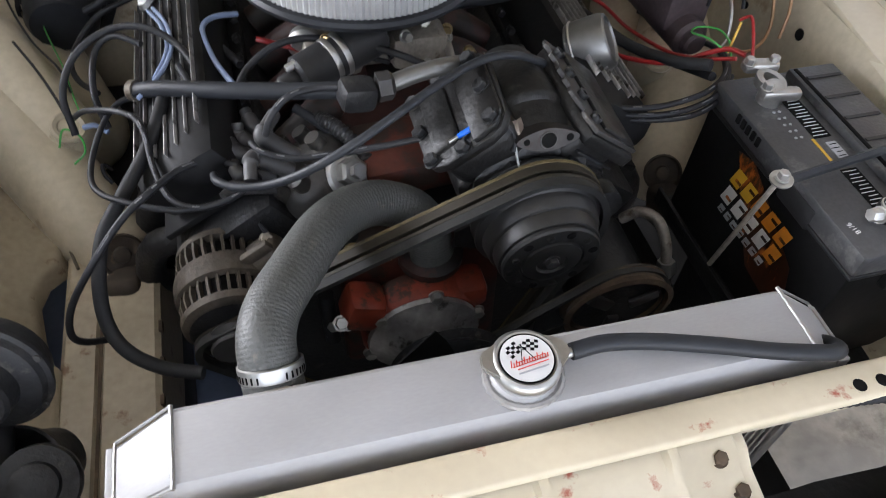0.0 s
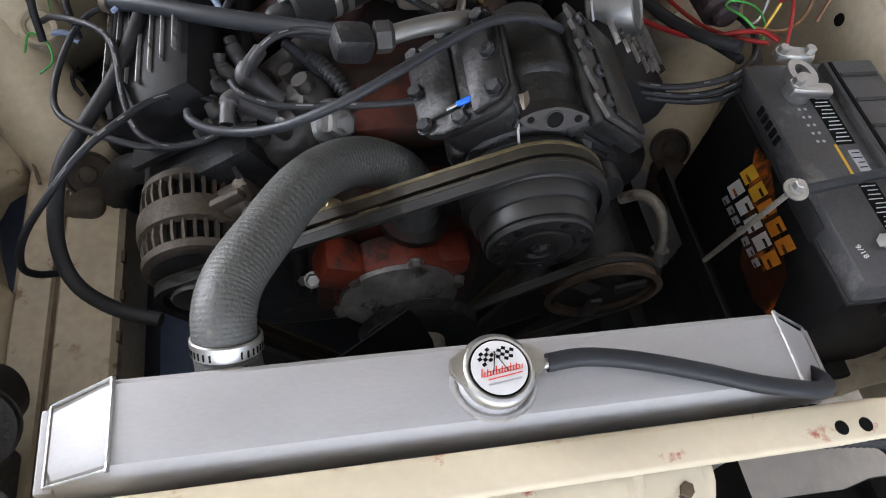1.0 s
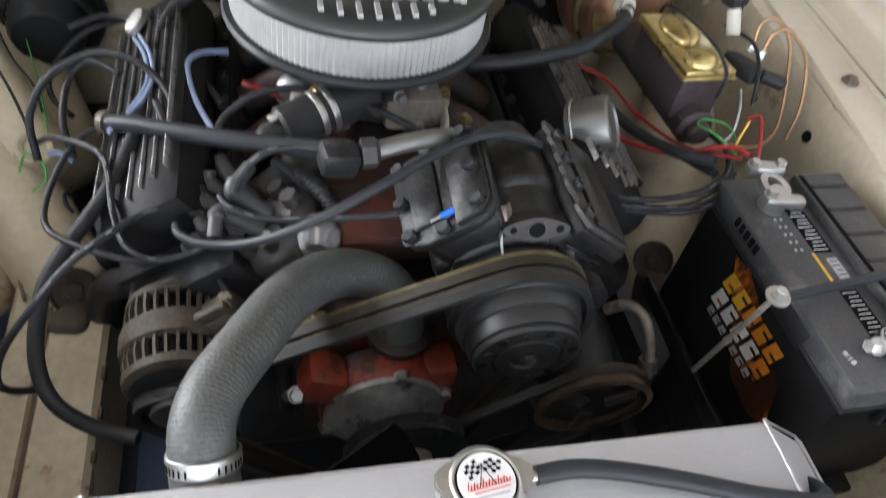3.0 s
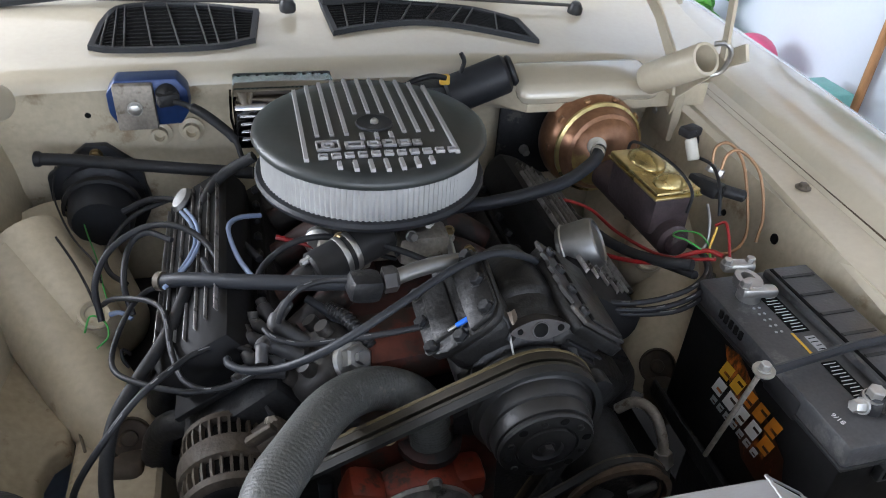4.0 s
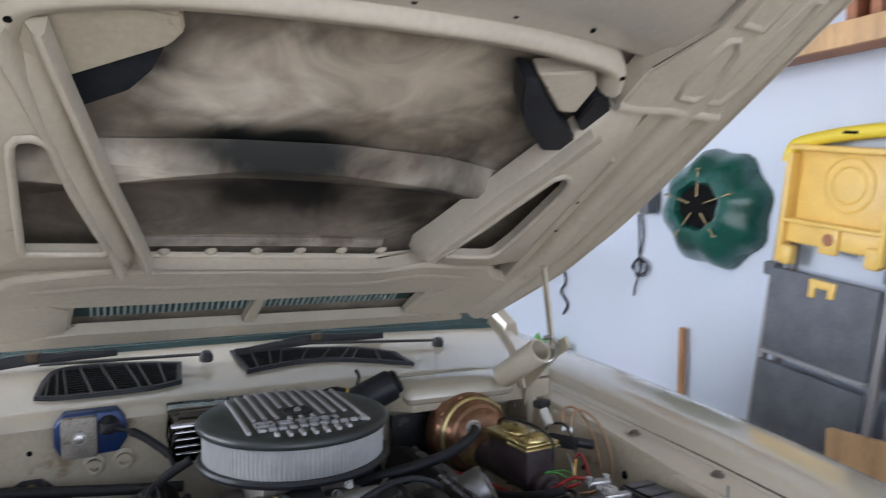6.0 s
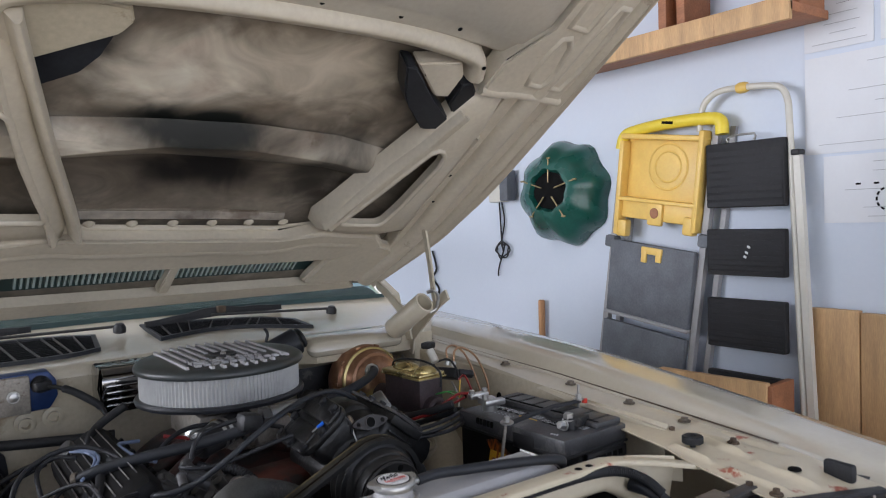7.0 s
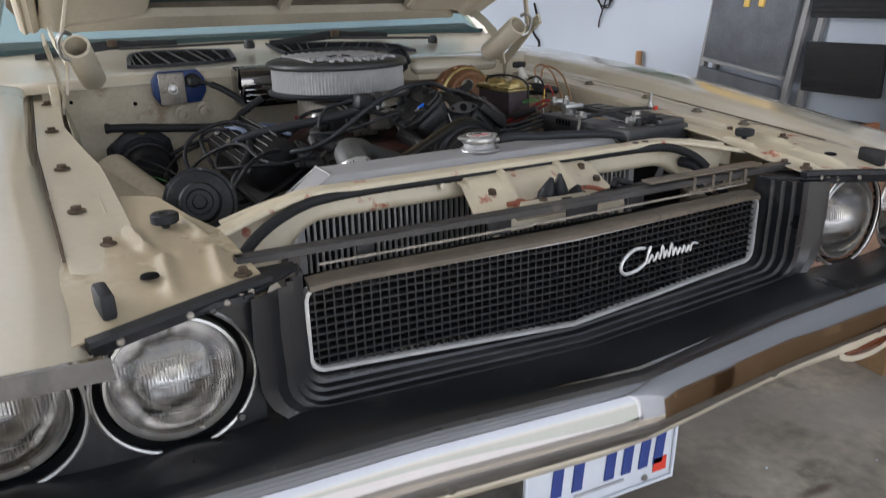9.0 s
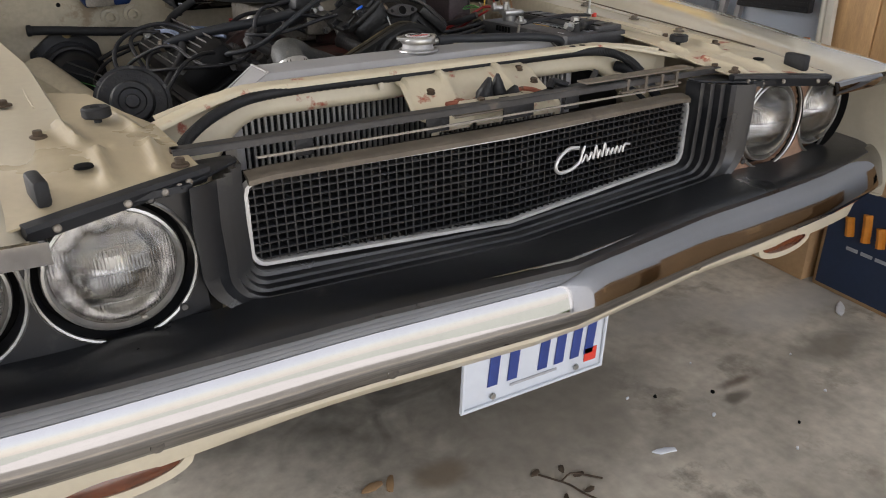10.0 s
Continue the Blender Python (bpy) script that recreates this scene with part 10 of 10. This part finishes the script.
def firewall_things():
    m = thing("ignition_module", "blue ignition module with a silver face plate on the firewall", "ignition module", (-0.345, 1.19, 0.81))
    part("case", add_prism(B(), [(-0.412, 0.835), (-0.398, 0.808), (-0.30, 0.812), (-0.283, 0.838), (-0.285, 0.872), (-0.300, 0.893), (-0.395, 0.892), (-0.412, 0.870)], 'y', 1.160, 1.203, 0.004), BLUE, m)
    part("face_plate", add_box(B(), (-0.368, 1.152, 0.850), (0.062, 0.016, 0.078), bev=0.003), ALU_CAST, m, "silver face plate")
    part("screw", add_hex(B(), (-0.368, 1.143, 0.850), (0, -1, 0), 0.010, 0.008), STEEL, m)
    part("plug", add_lathe(B(), [(0.018, 0), (0.018, 0.012), (0.012, 0.022), (0.0, 0.022)], (-0.318, 1.158, 0.868), (0.3, -1, 0), 20), BLACK, m)
    part("plug_boss", add_box(B(), (-0.315, 1.140, 0.866), (0.036, 0.02, 0.022), (0, 0, 20), bev=0.005), BLACK, m)
    solid("module_cable", add_tube(B(), [(-0.305, 1.135, 0.864), (-0.285, 1.125, 0.860), (-0.262, 1.115, 0.850), (-0.235, 1.10, 0.832), (-0.215, 1.085, 0.815), (-0.205, 1.06, 0.79)], 0.0055, 12, rings=lambda i, n: 1.5 if 0.25 < i / n < 0.8 else 0.85), RUBBER, "taped black cable from the ignition module", "cable")
    b = thing("blower_motor", "black heater blower motor on the firewall", "blower motor", (-0.455, 1.19, 0.6))
    part("gasket_plate", add_prism(B(), [(-0.545, 0.60), (-0.49, 0.575), (-0.40, 0.59), (-0.375, 0.64), (-0.385, 0.72), (-0.435, 0.765), (-0.47, 0.765), (-0.54, 0.71)], 'y', 1.188, 1.206, 0.004), BLACK_SATIN, b)
    part("can", add_lathe(B(), [(0.068, 0), (0.070, 0.012), (0.058, 0.020), (0.054, 0.070), (0.046, 0.084), (0.0, 0.086)], (-0.455, 1.190, 0.665), (0.03, -1, -0.12), 32), BLACK_SATIN, b)
    part("collar", add_lathe(B(), [(0.060, 0.030), (0.066, 0.032), (0.066, 0.042), (0.060, 0.044)], (-0.455, 1.190, 0.665), (0.03, -1, -0.12), 32, caps=False), BLACK, b)
    part("bolt", add_hex(B(), (-0.452, 1.186, 0.75), (0, -1, 0), 0.009, 0.01), BRASS, b)
    h = thing("heater_hose", "long dark heater hose across the firewall", "hose", (-0.3, 1.12, 0.74))
    part("hose_body", add_tube(B(), [(-0.535, 1.145, 0.768), (-0.48, 1.140, 0.765), (-0.38, 1.125, 0.757), (-0.28, 1.105, 0.752), (-0.19, 1.085, 0.75)], 0.0105, 14, 6), RUBBER, h)
    part("hose_end", add_lathe(B(), [(0.011, 0), (0.013, 0.003), (0.013, 0.010), (0.009, 0.012), (0, 0.004)], (-0.527, 1.144, 0.768), (-1, 0.05, 0.05), 16), RUBBER, h)
    c = thing("chrome_cover", "chrome ribbed cover with a perforated top behind the air cleaner", "cover", (-0.13, 1.14, 0.80))
    part("shell", add_prism(B(), [(1.085, 0.795), (1.185, 0.795), (1.190, 0.875), (1.180, 0.893), (1.105, 0.893), (1.082, 0.870)], 'x', -0.212, -0.045, 0.006), CHROME, c)
    for k in range(4):
        part("rib", add_box(B(), (-0.128, 1.083 - 0.0005 * k, 0.812 + 0.014 * k), (0.15, 0.004, 0.005), bev=0.001), CHROME, c)
    for k in range(10):
        part("hole", add_lathe(B(), [(0.003, 0), (0.003, 0.0008), (0, 0.0008)], (-0.20 + 0.0155 * k, 1.165, 0.893), (0, 0, 1), 8), FLAT_BLACK, c)
    part("side_clip", add_sweep(B(), [(-0.214, 1.085, 0.896), (-0.217, 1.10, 0.85), (-0.21, 1.09, 0.81)], [(-0.008, -0.002), (0.008, -0.002), (0.008, 0.002), (-0.008, 0.002)], (1, 0, 0)), CHROME, c)
    w = thing("wiper_motor", "black cylindrical wiper motor at the firewall", "wiper motor", (0.22, 1.17, 0.83))
    p, q = V3((0.165, 1.160, 0.842)), V3((0.272, 1.150, 0.888))
    part("can", add_cyl(B(), p, q, 0.036, seg=30, bev=0.006), BLACK_SATIN, w)
    part("end_cap", add_cyl(B(), q, q + (q - p).normalized() * 0.012, 0.030, seg=26, bev=0.004), BLACK, w)
    part("gearbox", add_box(B(), (0.135, 1.17, 0.84), (0.07, 0.05, 0.055), bev=0.01), BLACK, w)
    part("terminal", add_box(B(), (0.150, 1.135, 0.885), (0.018, 0.012, 0.018), bev=0.003), YELLOW_WIRE, w, "yellow plug")
    part("stem", add_tube(B(), [(0.18, 1.14, 0.895), (0.185, 1.14, 0.915), (0.178, 1.14, 0.93)], 0.004, 8), BLACK, w)
    solid("wiper_motor_cable", add_tube(B(), [(0.15, 1.13, 0.89), (0.12, 1.12, 0.898), (0.08, 1.11, 0.89), (0.05, 1.10, 0.87), (0.04, 1.09, 0.84)], 0.005, 10), WIRE, "black cable at the wiper motor", "cable")
    # breather on the right valve cover
    b = thing("breather_cap", "bright zinc oil breather can on the valve cover", "breather", (0.262, 0.735, 0.745))
    ax = V3((0.78, -0.34, 0.52)).normalized()
    o = V3((0.240, 0.752, 0.768))
    part("can", add_lathe(B(), [(0.026, 0.0), (0.036, 0.004), (0.038, 0.012), (0.0375, 0.050), (0.035, 0.056), (0.031, 0.058), (0.029, 0.055), (0.0, 0.055)], o, ax, 36), ZINC, b)
    part("seam", add_lathe(B(), [(0.038, 0.009), (0.040, 0.011), (0.038, 0.013)], o, ax, 36, caps=False), STEEL, b)
    # spoon-shaped oil cap on the left cover
    bm = add_lathe(B(), [(0.0, -0.006), (0.024, -0.006), (0.028, 0.0), (0.022, 0.008), (0.0, 0.010)], (0, 0, 0), (0, 0, 1), 26)
    bmesh.ops.scale(bm, vec=(0.5, 0.85, 0.8), verts=bm.verts)
    bmesh.ops.transform(bm, matrix=pose(-0.300, 0.985, 0.765, 25, -20, -35), verts=bm.verts)
    b = solid("dipstick_handle", bm, ZINC, "bright oval dipstick handle above the valve cover", "dipstick")
    part("neck", add_cyl(B(), (-0.297, 0.995, 0.735), (-0.30, 0.987, 0.762), 0.012), STEEL, b)
    # bent refrigerant pipe by the battery
    t = thing("refrigerant_pipe", "bent aluminium pipe with a fitting by the battery", "pipe", (0.31, 0.5, 0.58))
    part("pipe", add_tube(B(), [(0.275, 0.57, 0.625), (0.292, 0.558, 0.648), (0.306, 0.535, 0.650), (0.315, 0.515, 0.625), (0.319, 0.505, 0.597)], 0.0075, 12), ALU_CAST, t)
    part("nut", add_lathe(B(), [(0.012, 0), (0.013, 0.01), (0.013, 0.02), (0.010, 0.024)], (0.319, 0.506, 0.600), (0.1, -0.3, -0.95), 6), STEEL, t)
    part("stub", add_cyl(B(), (0.320, 0.50, 0.58), (0.322, 0.492, 0.55), 0.010), BLACK, t)
    # rubber-topped mounts and the horn behind the radiator, left side
    hn = thing("horn", "black disc horn beside the radiator", "horn", (-0.45, 0.33, 0.6))
    part("disc", add_lathe(B(), [(0.02, 0), (0.036, 0.004), (0.037, 0.010), (0.031, 0.012), (0.031, 0.015), (0.037, 0.017), (0.036, 0.026), (0.022, 0.029), (0.021, 0.040), (0.012, 0.045), (0.0, 0.045)], (-0.425, 0.345, 0.655), (0.1, -0.5, 0.85), 32), BLACK, hn)
    part("bell", add_lathe(B(), [(0.03, 0), (0.036, 0.02), (0.050, 0.045), (0.048, 0.047), (0.032, 0.02)], (-0.43, 0.40, 0.60), (-0.2, -0.3, 0.3), 28), BLACK, hn)
    part("bracket", add_box(B(), (-0.44, 0.33, 0.60), (0.03, 0.05, 0.12), bev=0.006), BLACK, hn)
    hn = thing("horn", "round black trumpet horn drum beside the radiator support", "horn", (-0.455, 0.41, 0.68))
    o, ax = V3((-0.452, 0.420, 0.737)), V3((-0.16, -0.93, 0.30)).normalized()
    part("drum", add_lathe(B(), [(0.030, -0.030), (0.050, -0.024), (0.056, -0.006), (0.0565, 0.0), (0.060, 0.001), (0.060, 0.005), (0.055, 0.006), (0.052, 0.012), (0.036, 0.016)], o, ax, 40), BLACK, hn, "black steel horn drum", 30)
    part("boss", add_lathe(B(), [(0.036, 0.014), (0.034, 0.018), (0.033, 0.034), (0.030, 0.038), (0.022, 0.038), (0.020, 0.034), (0.012, 0.034), (0.010, 0.042), (0.0, 0.042)], o, ax, 36), BLACK, hn, "stepped front boss", 30)
    for k in range(6):
        q = 2 * math.pi * k / 6 + 0.4
        x, y, z = basis(ax)
        part("rivet", add_lathe(B(), [(0.004, 0), (0.0035, 0.002), (0, 0.002)], o + (x * math.cos(q) + y * math.sin(q)) * 0.0565 + ax * 0.005, ax, 10), DARK_STEEL, hn)
    part("trumpet", add_tube(B(), [o - ax * 0.02 + V3((0.01, 0.01, -0.03)), (-0.470, 0.43, 0.69), (-0.480, 0.40, 0.66), (-0.478, 0.34, 0.655)], 0.026, 20), PLASTIC, hn, "black trumpet below the drum")
    part("bracket", add_box(B(), (-0.490, 0.40, 0.63), (0.02, 0.04, 0.11), bev=0.004), BLACK, hn)
    # added blue sheet low beside the engine, painting daylight on the floor
    solid("blue_dolly_tarp", add_box(B(), (-0.47, 0.72, 0.222), (0.50, 0.72, 0.006), (0, 0, 4), bev=0.002), BLUE_WIRE, "pale blue sheet standing in for the daylit floor under the engine bay", "sheet")


firewall_things()


def cable(name, m, r, label, pts):
    r *= 0.62 if m in (RED_WIRE, GREEN_WIRE, YELLOW_WIRE) else 0.88
    ob = solid(name, add_tube(B(), pts, r, 12, 6), m, label, "cable")
    if name == "spark_plug_lead" and m is WIRE:
        # dashes of white print along the jacket
        way = smooth_path(pts, 12)
        rnd = random.Random(len(way))
        k = 8
        while k < len(way) - 8:
            n = rnd.randint(2, 5)
            bm = add_sweep(B(), [p + V3((0, -0.35 * r, 0.93 * r)) for p in way[k:k + n + 1]], [(-0.0007, -0.0003), (0.0007, -0.0003), (0.0007, 0.0003), (-0.0007, 0.0003)], (0, 0, 1))
            part("printed_mark", bm, DUST_PRINT, ob, "white print on the jacket")
            k += n + rnd.randint(3, 14)
    return ob


def cables():
    cable("vacuum_line", WIRE, 0.0052, "black line looping beside the valve cover", [(-0.404, 0.786, 0.7), (-0.409, 0.819, 0.74), (-0.388, 0.854, 0.77), (-0.343, 0.873, 0.79), (-0.295, 0.854, 0.8), (-0.257, 0.819, 0.79), (-0.232, 0.759, 0.775)])
    cable("vacuum_line", WIRE, 0.0048, "black line looping beside the valve cover", [(-0.359, 0.768, 0.72), (-0.369, 0.802, 0.75), (-0.364, 0.858, 0.77), (-0.339, 0.867, 0.785), (-0.305, 0.843, 0.785)])
    cable("loop_wire", WIRE, 0.0022, "thin dark wire along the inner fender", [(-0.488, 0.976, 0.72), (-0.457, 0.919, 0.71), (-0.433, 0.867, 0.7), (-0.418, 0.829, 0.69)])
    cable("spark_plug_lead", HOSE_DARK, 0.0050, "dark grey lead running up from the distributor", [(-0.219, 0.675, 0.768), (-0.221, 0.679, 0.77), (-0.231, 0.705, 0.775), (-0.241, 0.723, 0.78), (-0.250, 0.75, 0.786), (-0.262, 0.79, 0.785)])
    cable("spark_plug_lead", WIRE, 0.0042, "black spark plug lead looping past the distributor", [(-0.194, 0.596, 0.765), (-0.202, 0.586, 0.762), (-0.225, 0.577, 0.757), (-0.258, 0.578, 0.752), (-0.284, 0.599, 0.752), (-0.298, 0.639, 0.76), (-0.304, 0.681, 0.77), (-0.313, 0.709, 0.775), (-0.337, 0.735, 0.77), (-0.381, 0.781, 0.74), (-0.409, 0.821, 0.7)])
    cable("spark_plug_lead", WIRE, 0.0042, "black spark plug lead running to the compressor bracket", [(-0.189, 0.617, 0.8), (-0.178, 0.599, 0.8), (-0.147, 0.583, 0.8), (-0.1, 0.571, 0.81), (-0.054, 0.557, 0.825), (-0.019, 0.552, 0.833)])
    cable("throttle_cable", HOSE_DARK, 0.0055, "long black cable arching over the engine", [(0.188, 0.65, 0.8), (0.144, 0.631, 0.85), (0.099, 0.619, 0.875), (0.06, 0.608, 0.88), (0.012, 0.581, 0.88), (-0.045, 0.549, 0.87), (-0.093, 0.535, 0.85), (-0.137, 0.54, 0.82), (-0.175, 0.559, 0.79), (-0.21, 0.577, 0.775), (-0.23, 0.595, 0.77), (-0.234, 0.611, 0.765)])
    cable("spark_plug_lead", WIRE, 0.0045, "pale-marked black plug lead under the loops", [(-0.208, 0.628, 0.76), (-0.238, 0.635, 0.765), (-0.268, 0.622, 0.77), (-0.3, 0.593, 0.77), (-0.331, 0.568, 0.76), (-0.366, 0.542, 0.73), (-0.398, 0.523, 0.69), (-0.408, 0.509, 0.66), (-0.4, 0.509, 0.64), (-0.376, 0.521, 0.62)])
    cable("battery_cable", RUBBER, 0.009, "thick black cable hanging beside the engine", [(-0.276, 0.847, 0.76), (-0.283, 0.754, 0.77), (-0.304, 0.677, 0.76), (-0.337, 0.622, 0.74), (-0.361, 0.586, 0.72), (-0.372, 0.548, 0.69), (-0.372, 0.516, 0.66), (-0.356, 0.488, 0.64), (-0.322, 0.47, 0.62), (-0.28, 0.454, 0.62)])
    cable("vacuum_line", WIRE, 0.004, "thin black line looping at the inner fender", [(-0.303, 0.776, 0.76), (-0.338, 0.77, 0.755), (-0.359, 0.73, 0.75), (-0.371, 0.676, 0.739), (-0.361, 0.632, 0.745), (-0.328, 0.602, 0.75), (-0.284, 0.58, 0.752), (-0.259, 0.579, 0.75)])
    cable("spark_plug_lead", WIRE, 0.0045, "black lead from the distributor cap to the fitting", [(-0.172, 0.614, 0.81), (-0.165, 0.616, 0.83), (-0.146, 0.627, 0.845), (-0.118, 0.632, 0.85), (-0.083, 0.615, 0.86)])
    cable("vacuum_line", WIRE, 0.005, "black vacuum line arching to the carburettor", [(-0.196, 0.723, 0.79), (-0.181, 0.748, 0.8), (-0.149, 0.764, 0.815), (-0.108, 0.769, 0.82), (-0.054, 0.759, 0.815), (-0.004, 0.734, 0.81), (0.035, 0.714, 0.8)])
    cable("spark_plug_lead", BLUE_WIRE, 0.0042, "pale blue-grey plug lead behind the distributor", [(-0.196, 0.738, 0.78), (-0.216, 0.79, 0.78), (-0.228, 0.84, 0.785), (-0.228, 0.872, 0.785), (-0.213, 0.897, 0.78), (-0.183, 0.907, 0.775)])
    cable("spark_plug_lead", WIRE, 0.0045, "black plug lead dropping past the valve cover", [(-0.22, 0.664, 0.77), (-0.23, 0.685, 0.775), (-0.246, 0.718, 0.78), (-0.27, 0.751, 0.77)])
    cable("plug_wire", BLUE_WIRE, 0.0032, "pale blue wire lying over the valve cover", [(-0.292, 0.939, 0.775), (-0.276, 0.894, 0.78), (-0.269, 0.848, 0.78), (-0.274, 0.813, 0.78), (-0.287, 0.787, 0.775), (-0.312, 0.754, 0.77)])
    cable("plug_wire", BLUE_WIRE, 0.0032, "pale blue wire lying over the valve cover", [(-0.299, 0.941, 0.77), (-0.282, 0.892, 0.778), (-0.275, 0.846, 0.778), (-0.282, 0.813, 0.775), (-0.294, 0.789, 0.77)])
    cable("spark_plug_lead", WIRE, 0.0045, "black plug lead crossing the bay to the loom", [(0.249, 0.639, 0.765), (0.294, 0.628, 0.765), (0.339, 0.625, 0.77), (0.387, 0.635, 0.775), (0.435, 0.675, 0.77), (0.467, 0.751, 0.75), (0.45, 0.82, 0.73), (0.425, 0.902, 0.72)])
    cable("spark_plug_lead", WIRE, 0.0045, "black plug lead crossing the bay to the loom", [(0.254, 0.637, 0.755), (0.303, 0.624, 0.755), (0.35, 0.618, 0.762), (0.399, 0.632, 0.768), (0.441, 0.675, 0.765), (0.484, 0.749, 0.74)])
    cable("spark_plug_lead", WIRE, 0.0045, "black plug lead crossing the bay to the loom", [(0.261, 0.638, 0.745), (0.305, 0.623, 0.748), (0.361, 0.617, 0.752), (0.408, 0.633, 0.76), (0.447, 0.674, 0.76)])
    cable("heater_hose", HOSE_DARK, 0.0065, "fat black hose beside the distributor", [(-0.134, 0.704, 0.77), (-0.111, 0.686, 0.76), (-0.082, 0.662, 0.74), (-0.063, 0.655, 0.72)])
    cable("loop_wire", WIRE, 0.0048, "black loom loop against the firewall", [(-0.324, 1.07, 0.72), (-0.381, 1.063, 0.7), (-0.413, 1.041, 0.68), (-0.433, 1.005, 0.66), (-0.424, 0.97, 0.65), (-0.393, 0.922, 0.66)])
    cable("loop_wire", WIRE, 0.006, "black loom curve above the valve cover", [(-0.406, 1.071, 0.7), (-0.359, 1.07, 0.72), (-0.305, 1.022, 0.74), (-0.258, 0.946, 0.75), (-0.211, 0.857, 0.76), (-0.189, 0.8, 0.77)])
    cable("pcv_hose", RUBBER, 0.01, "black hose curving from the air cleaner", [(-0.186, 0.991, 0.83), (-0.233, 0.997, 0.8), (-0.26, 0.97, 0.78), (-0.271, 0.931, 0.76), (-0.276, 0.868, 0.74)])
    cable("green_wire", GREEN_WIRE, 0.0018, "thin green and red wire on the inner fender", [(-0.524, 1.324, 0.7), (-0.508, 1.225, 0.68), (-0.478, 1.104, 0.66), (-0.445, 0.998, 0.66), (-0.425, 0.918, 0.66), (-0.413, 0.874, 0.67)])
    cable("green_wire", WIRE, 0.0018, "thin dark wire on the inner fender", [(-0.527, 1.206, 0.72), (-0.522, 1.136, 0.7), (-0.481, 1.027, 0.69), (-0.442, 0.963, 0.68), (-0.426, 0.917, 0.67)])
    cable("ground_wire", WIRE, 0.003, "short curly black wire on the shock tower", [(-0.382, 0.804, 0.62), (-0.392, 0.804, 0.63), (-0.392, 0.795, 0.62), (-0.384, 0.787, 0.61)])
    # loom at the battery: red, black and green leads
    cable("battery_lead", RED_WIRE, 0.0055, "thick red battery lead at the clamp", [(0.437, 0.655, 0.808), (0.425, 0.675, 0.805), (0.405, 0.69, 0.79), (0.385, 0.70, 0.775), (0.36, 0.72, 0.76), (0.33, 0.77, 0.74), (0.30, 0.82, 0.735)])
    cable("battery_lead", RED_WIRE, 0.0045, "red lead curving along the inner fender", [(0.43, 0.66, 0.80), (0.41, 0.70, 0.775), (0.40, 0.76, 0.745), (0.375, 0.84, 0.735), (0.35, 0.90, 0.745), (0.30, 0.93, 0.75), (0.25, 0.935, 0.745)])
    cable("battery_lead", RUBBER, 0.009, "thick black loom running to the battery", [(0.40, 0.665, 0.79), (0.37, 0.71, 0.77), (0.345, 0.78, 0.75), (0.32, 0.86, 0.745), (0.29, 0.94, 0.74), (0.26, 1.02, 0.72)])
    cable("battery_lead", RUBBER, 0.007, "black loom under the master cylinder", [(0.405, 0.66, 0.775), (0.40, 0.72, 0.75), (0.385, 0.80, 0.72), (0.36, 0.88, 0.70), (0.33, 0.96, 0.69)])
    cable("loop_wire", GREEN_WIRE, 0.0022, "thin green wire loop by the battery clamp", [(0.425, 0.675, 0.80), (0.405, 0.695, 0.81), (0.40, 0.725, 0.80), (0.42, 0.742, 0.795), (0.44, 0.725, 0.80), (0.44, 0.695, 0.80), (0.43, 0.67, 0.795)])
    cable("loop_wire", YELLOW_WIRE, 0.0028, "short yellow-capped wire by the battery clamp", [(0.43, 0.68, 0.795), (0.44, 0.69, 0.815), (0.445, 0.695, 0.83)])
    cable("loop_wire", RED_WIRE, 0.0035, "short red wire loop by the battery clamp", [(0.44, 0.645, 0.812), (0.448, 0.67, 0.83), (0.452, 0.69, 0.84), (0.445, 0.70, 0.83)])
    cable("loop_wire", GREEN_WIRE, 0.0022, "thin green wire on the shock tower", [(-0.43, 0.79, 0.68), (-0.42, 0.80, 0.70), (-0.40, 0.785, 0.70), (-0.395, 0.765, 0.69), (-0.41, 0.755, 0.68)])
    cable("loop_wire", BLUE_WIRE, 0.004, "pale plug of wires on the inner fender", [(-0.395, 0.80, 0.70), (-0.38, 0.795, 0.705), (-0.365, 0.785, 0.70)])
    cable("ground_strap", WIRE, 0.003, "thin cable along the cowl edge", [(0.53, 0.90, 0.83), (0.52, 0.84, 0.845), (0.505, 0.79, 0.835), (0.50, 0.765, 0.80)])
    cable("overflow_line", HOSE_DARK, 0.006, "dark rubber line by the front corner", [(0.37, 0.24, 0.70), (0.40, 0.20, 0.715), (0.43, 0.16, 0.70), (0.44, 0.11, 0.68)])
    cable("overflow_line", HOSE_DARK, 0.012, "bent black hose inside the support opening", [(0.405, 0.19, 0.745), (0.415, 0.14, 0.740), (0.435, 0.10, 0.715), (0.445, 0.08, 0.67)])


cables()
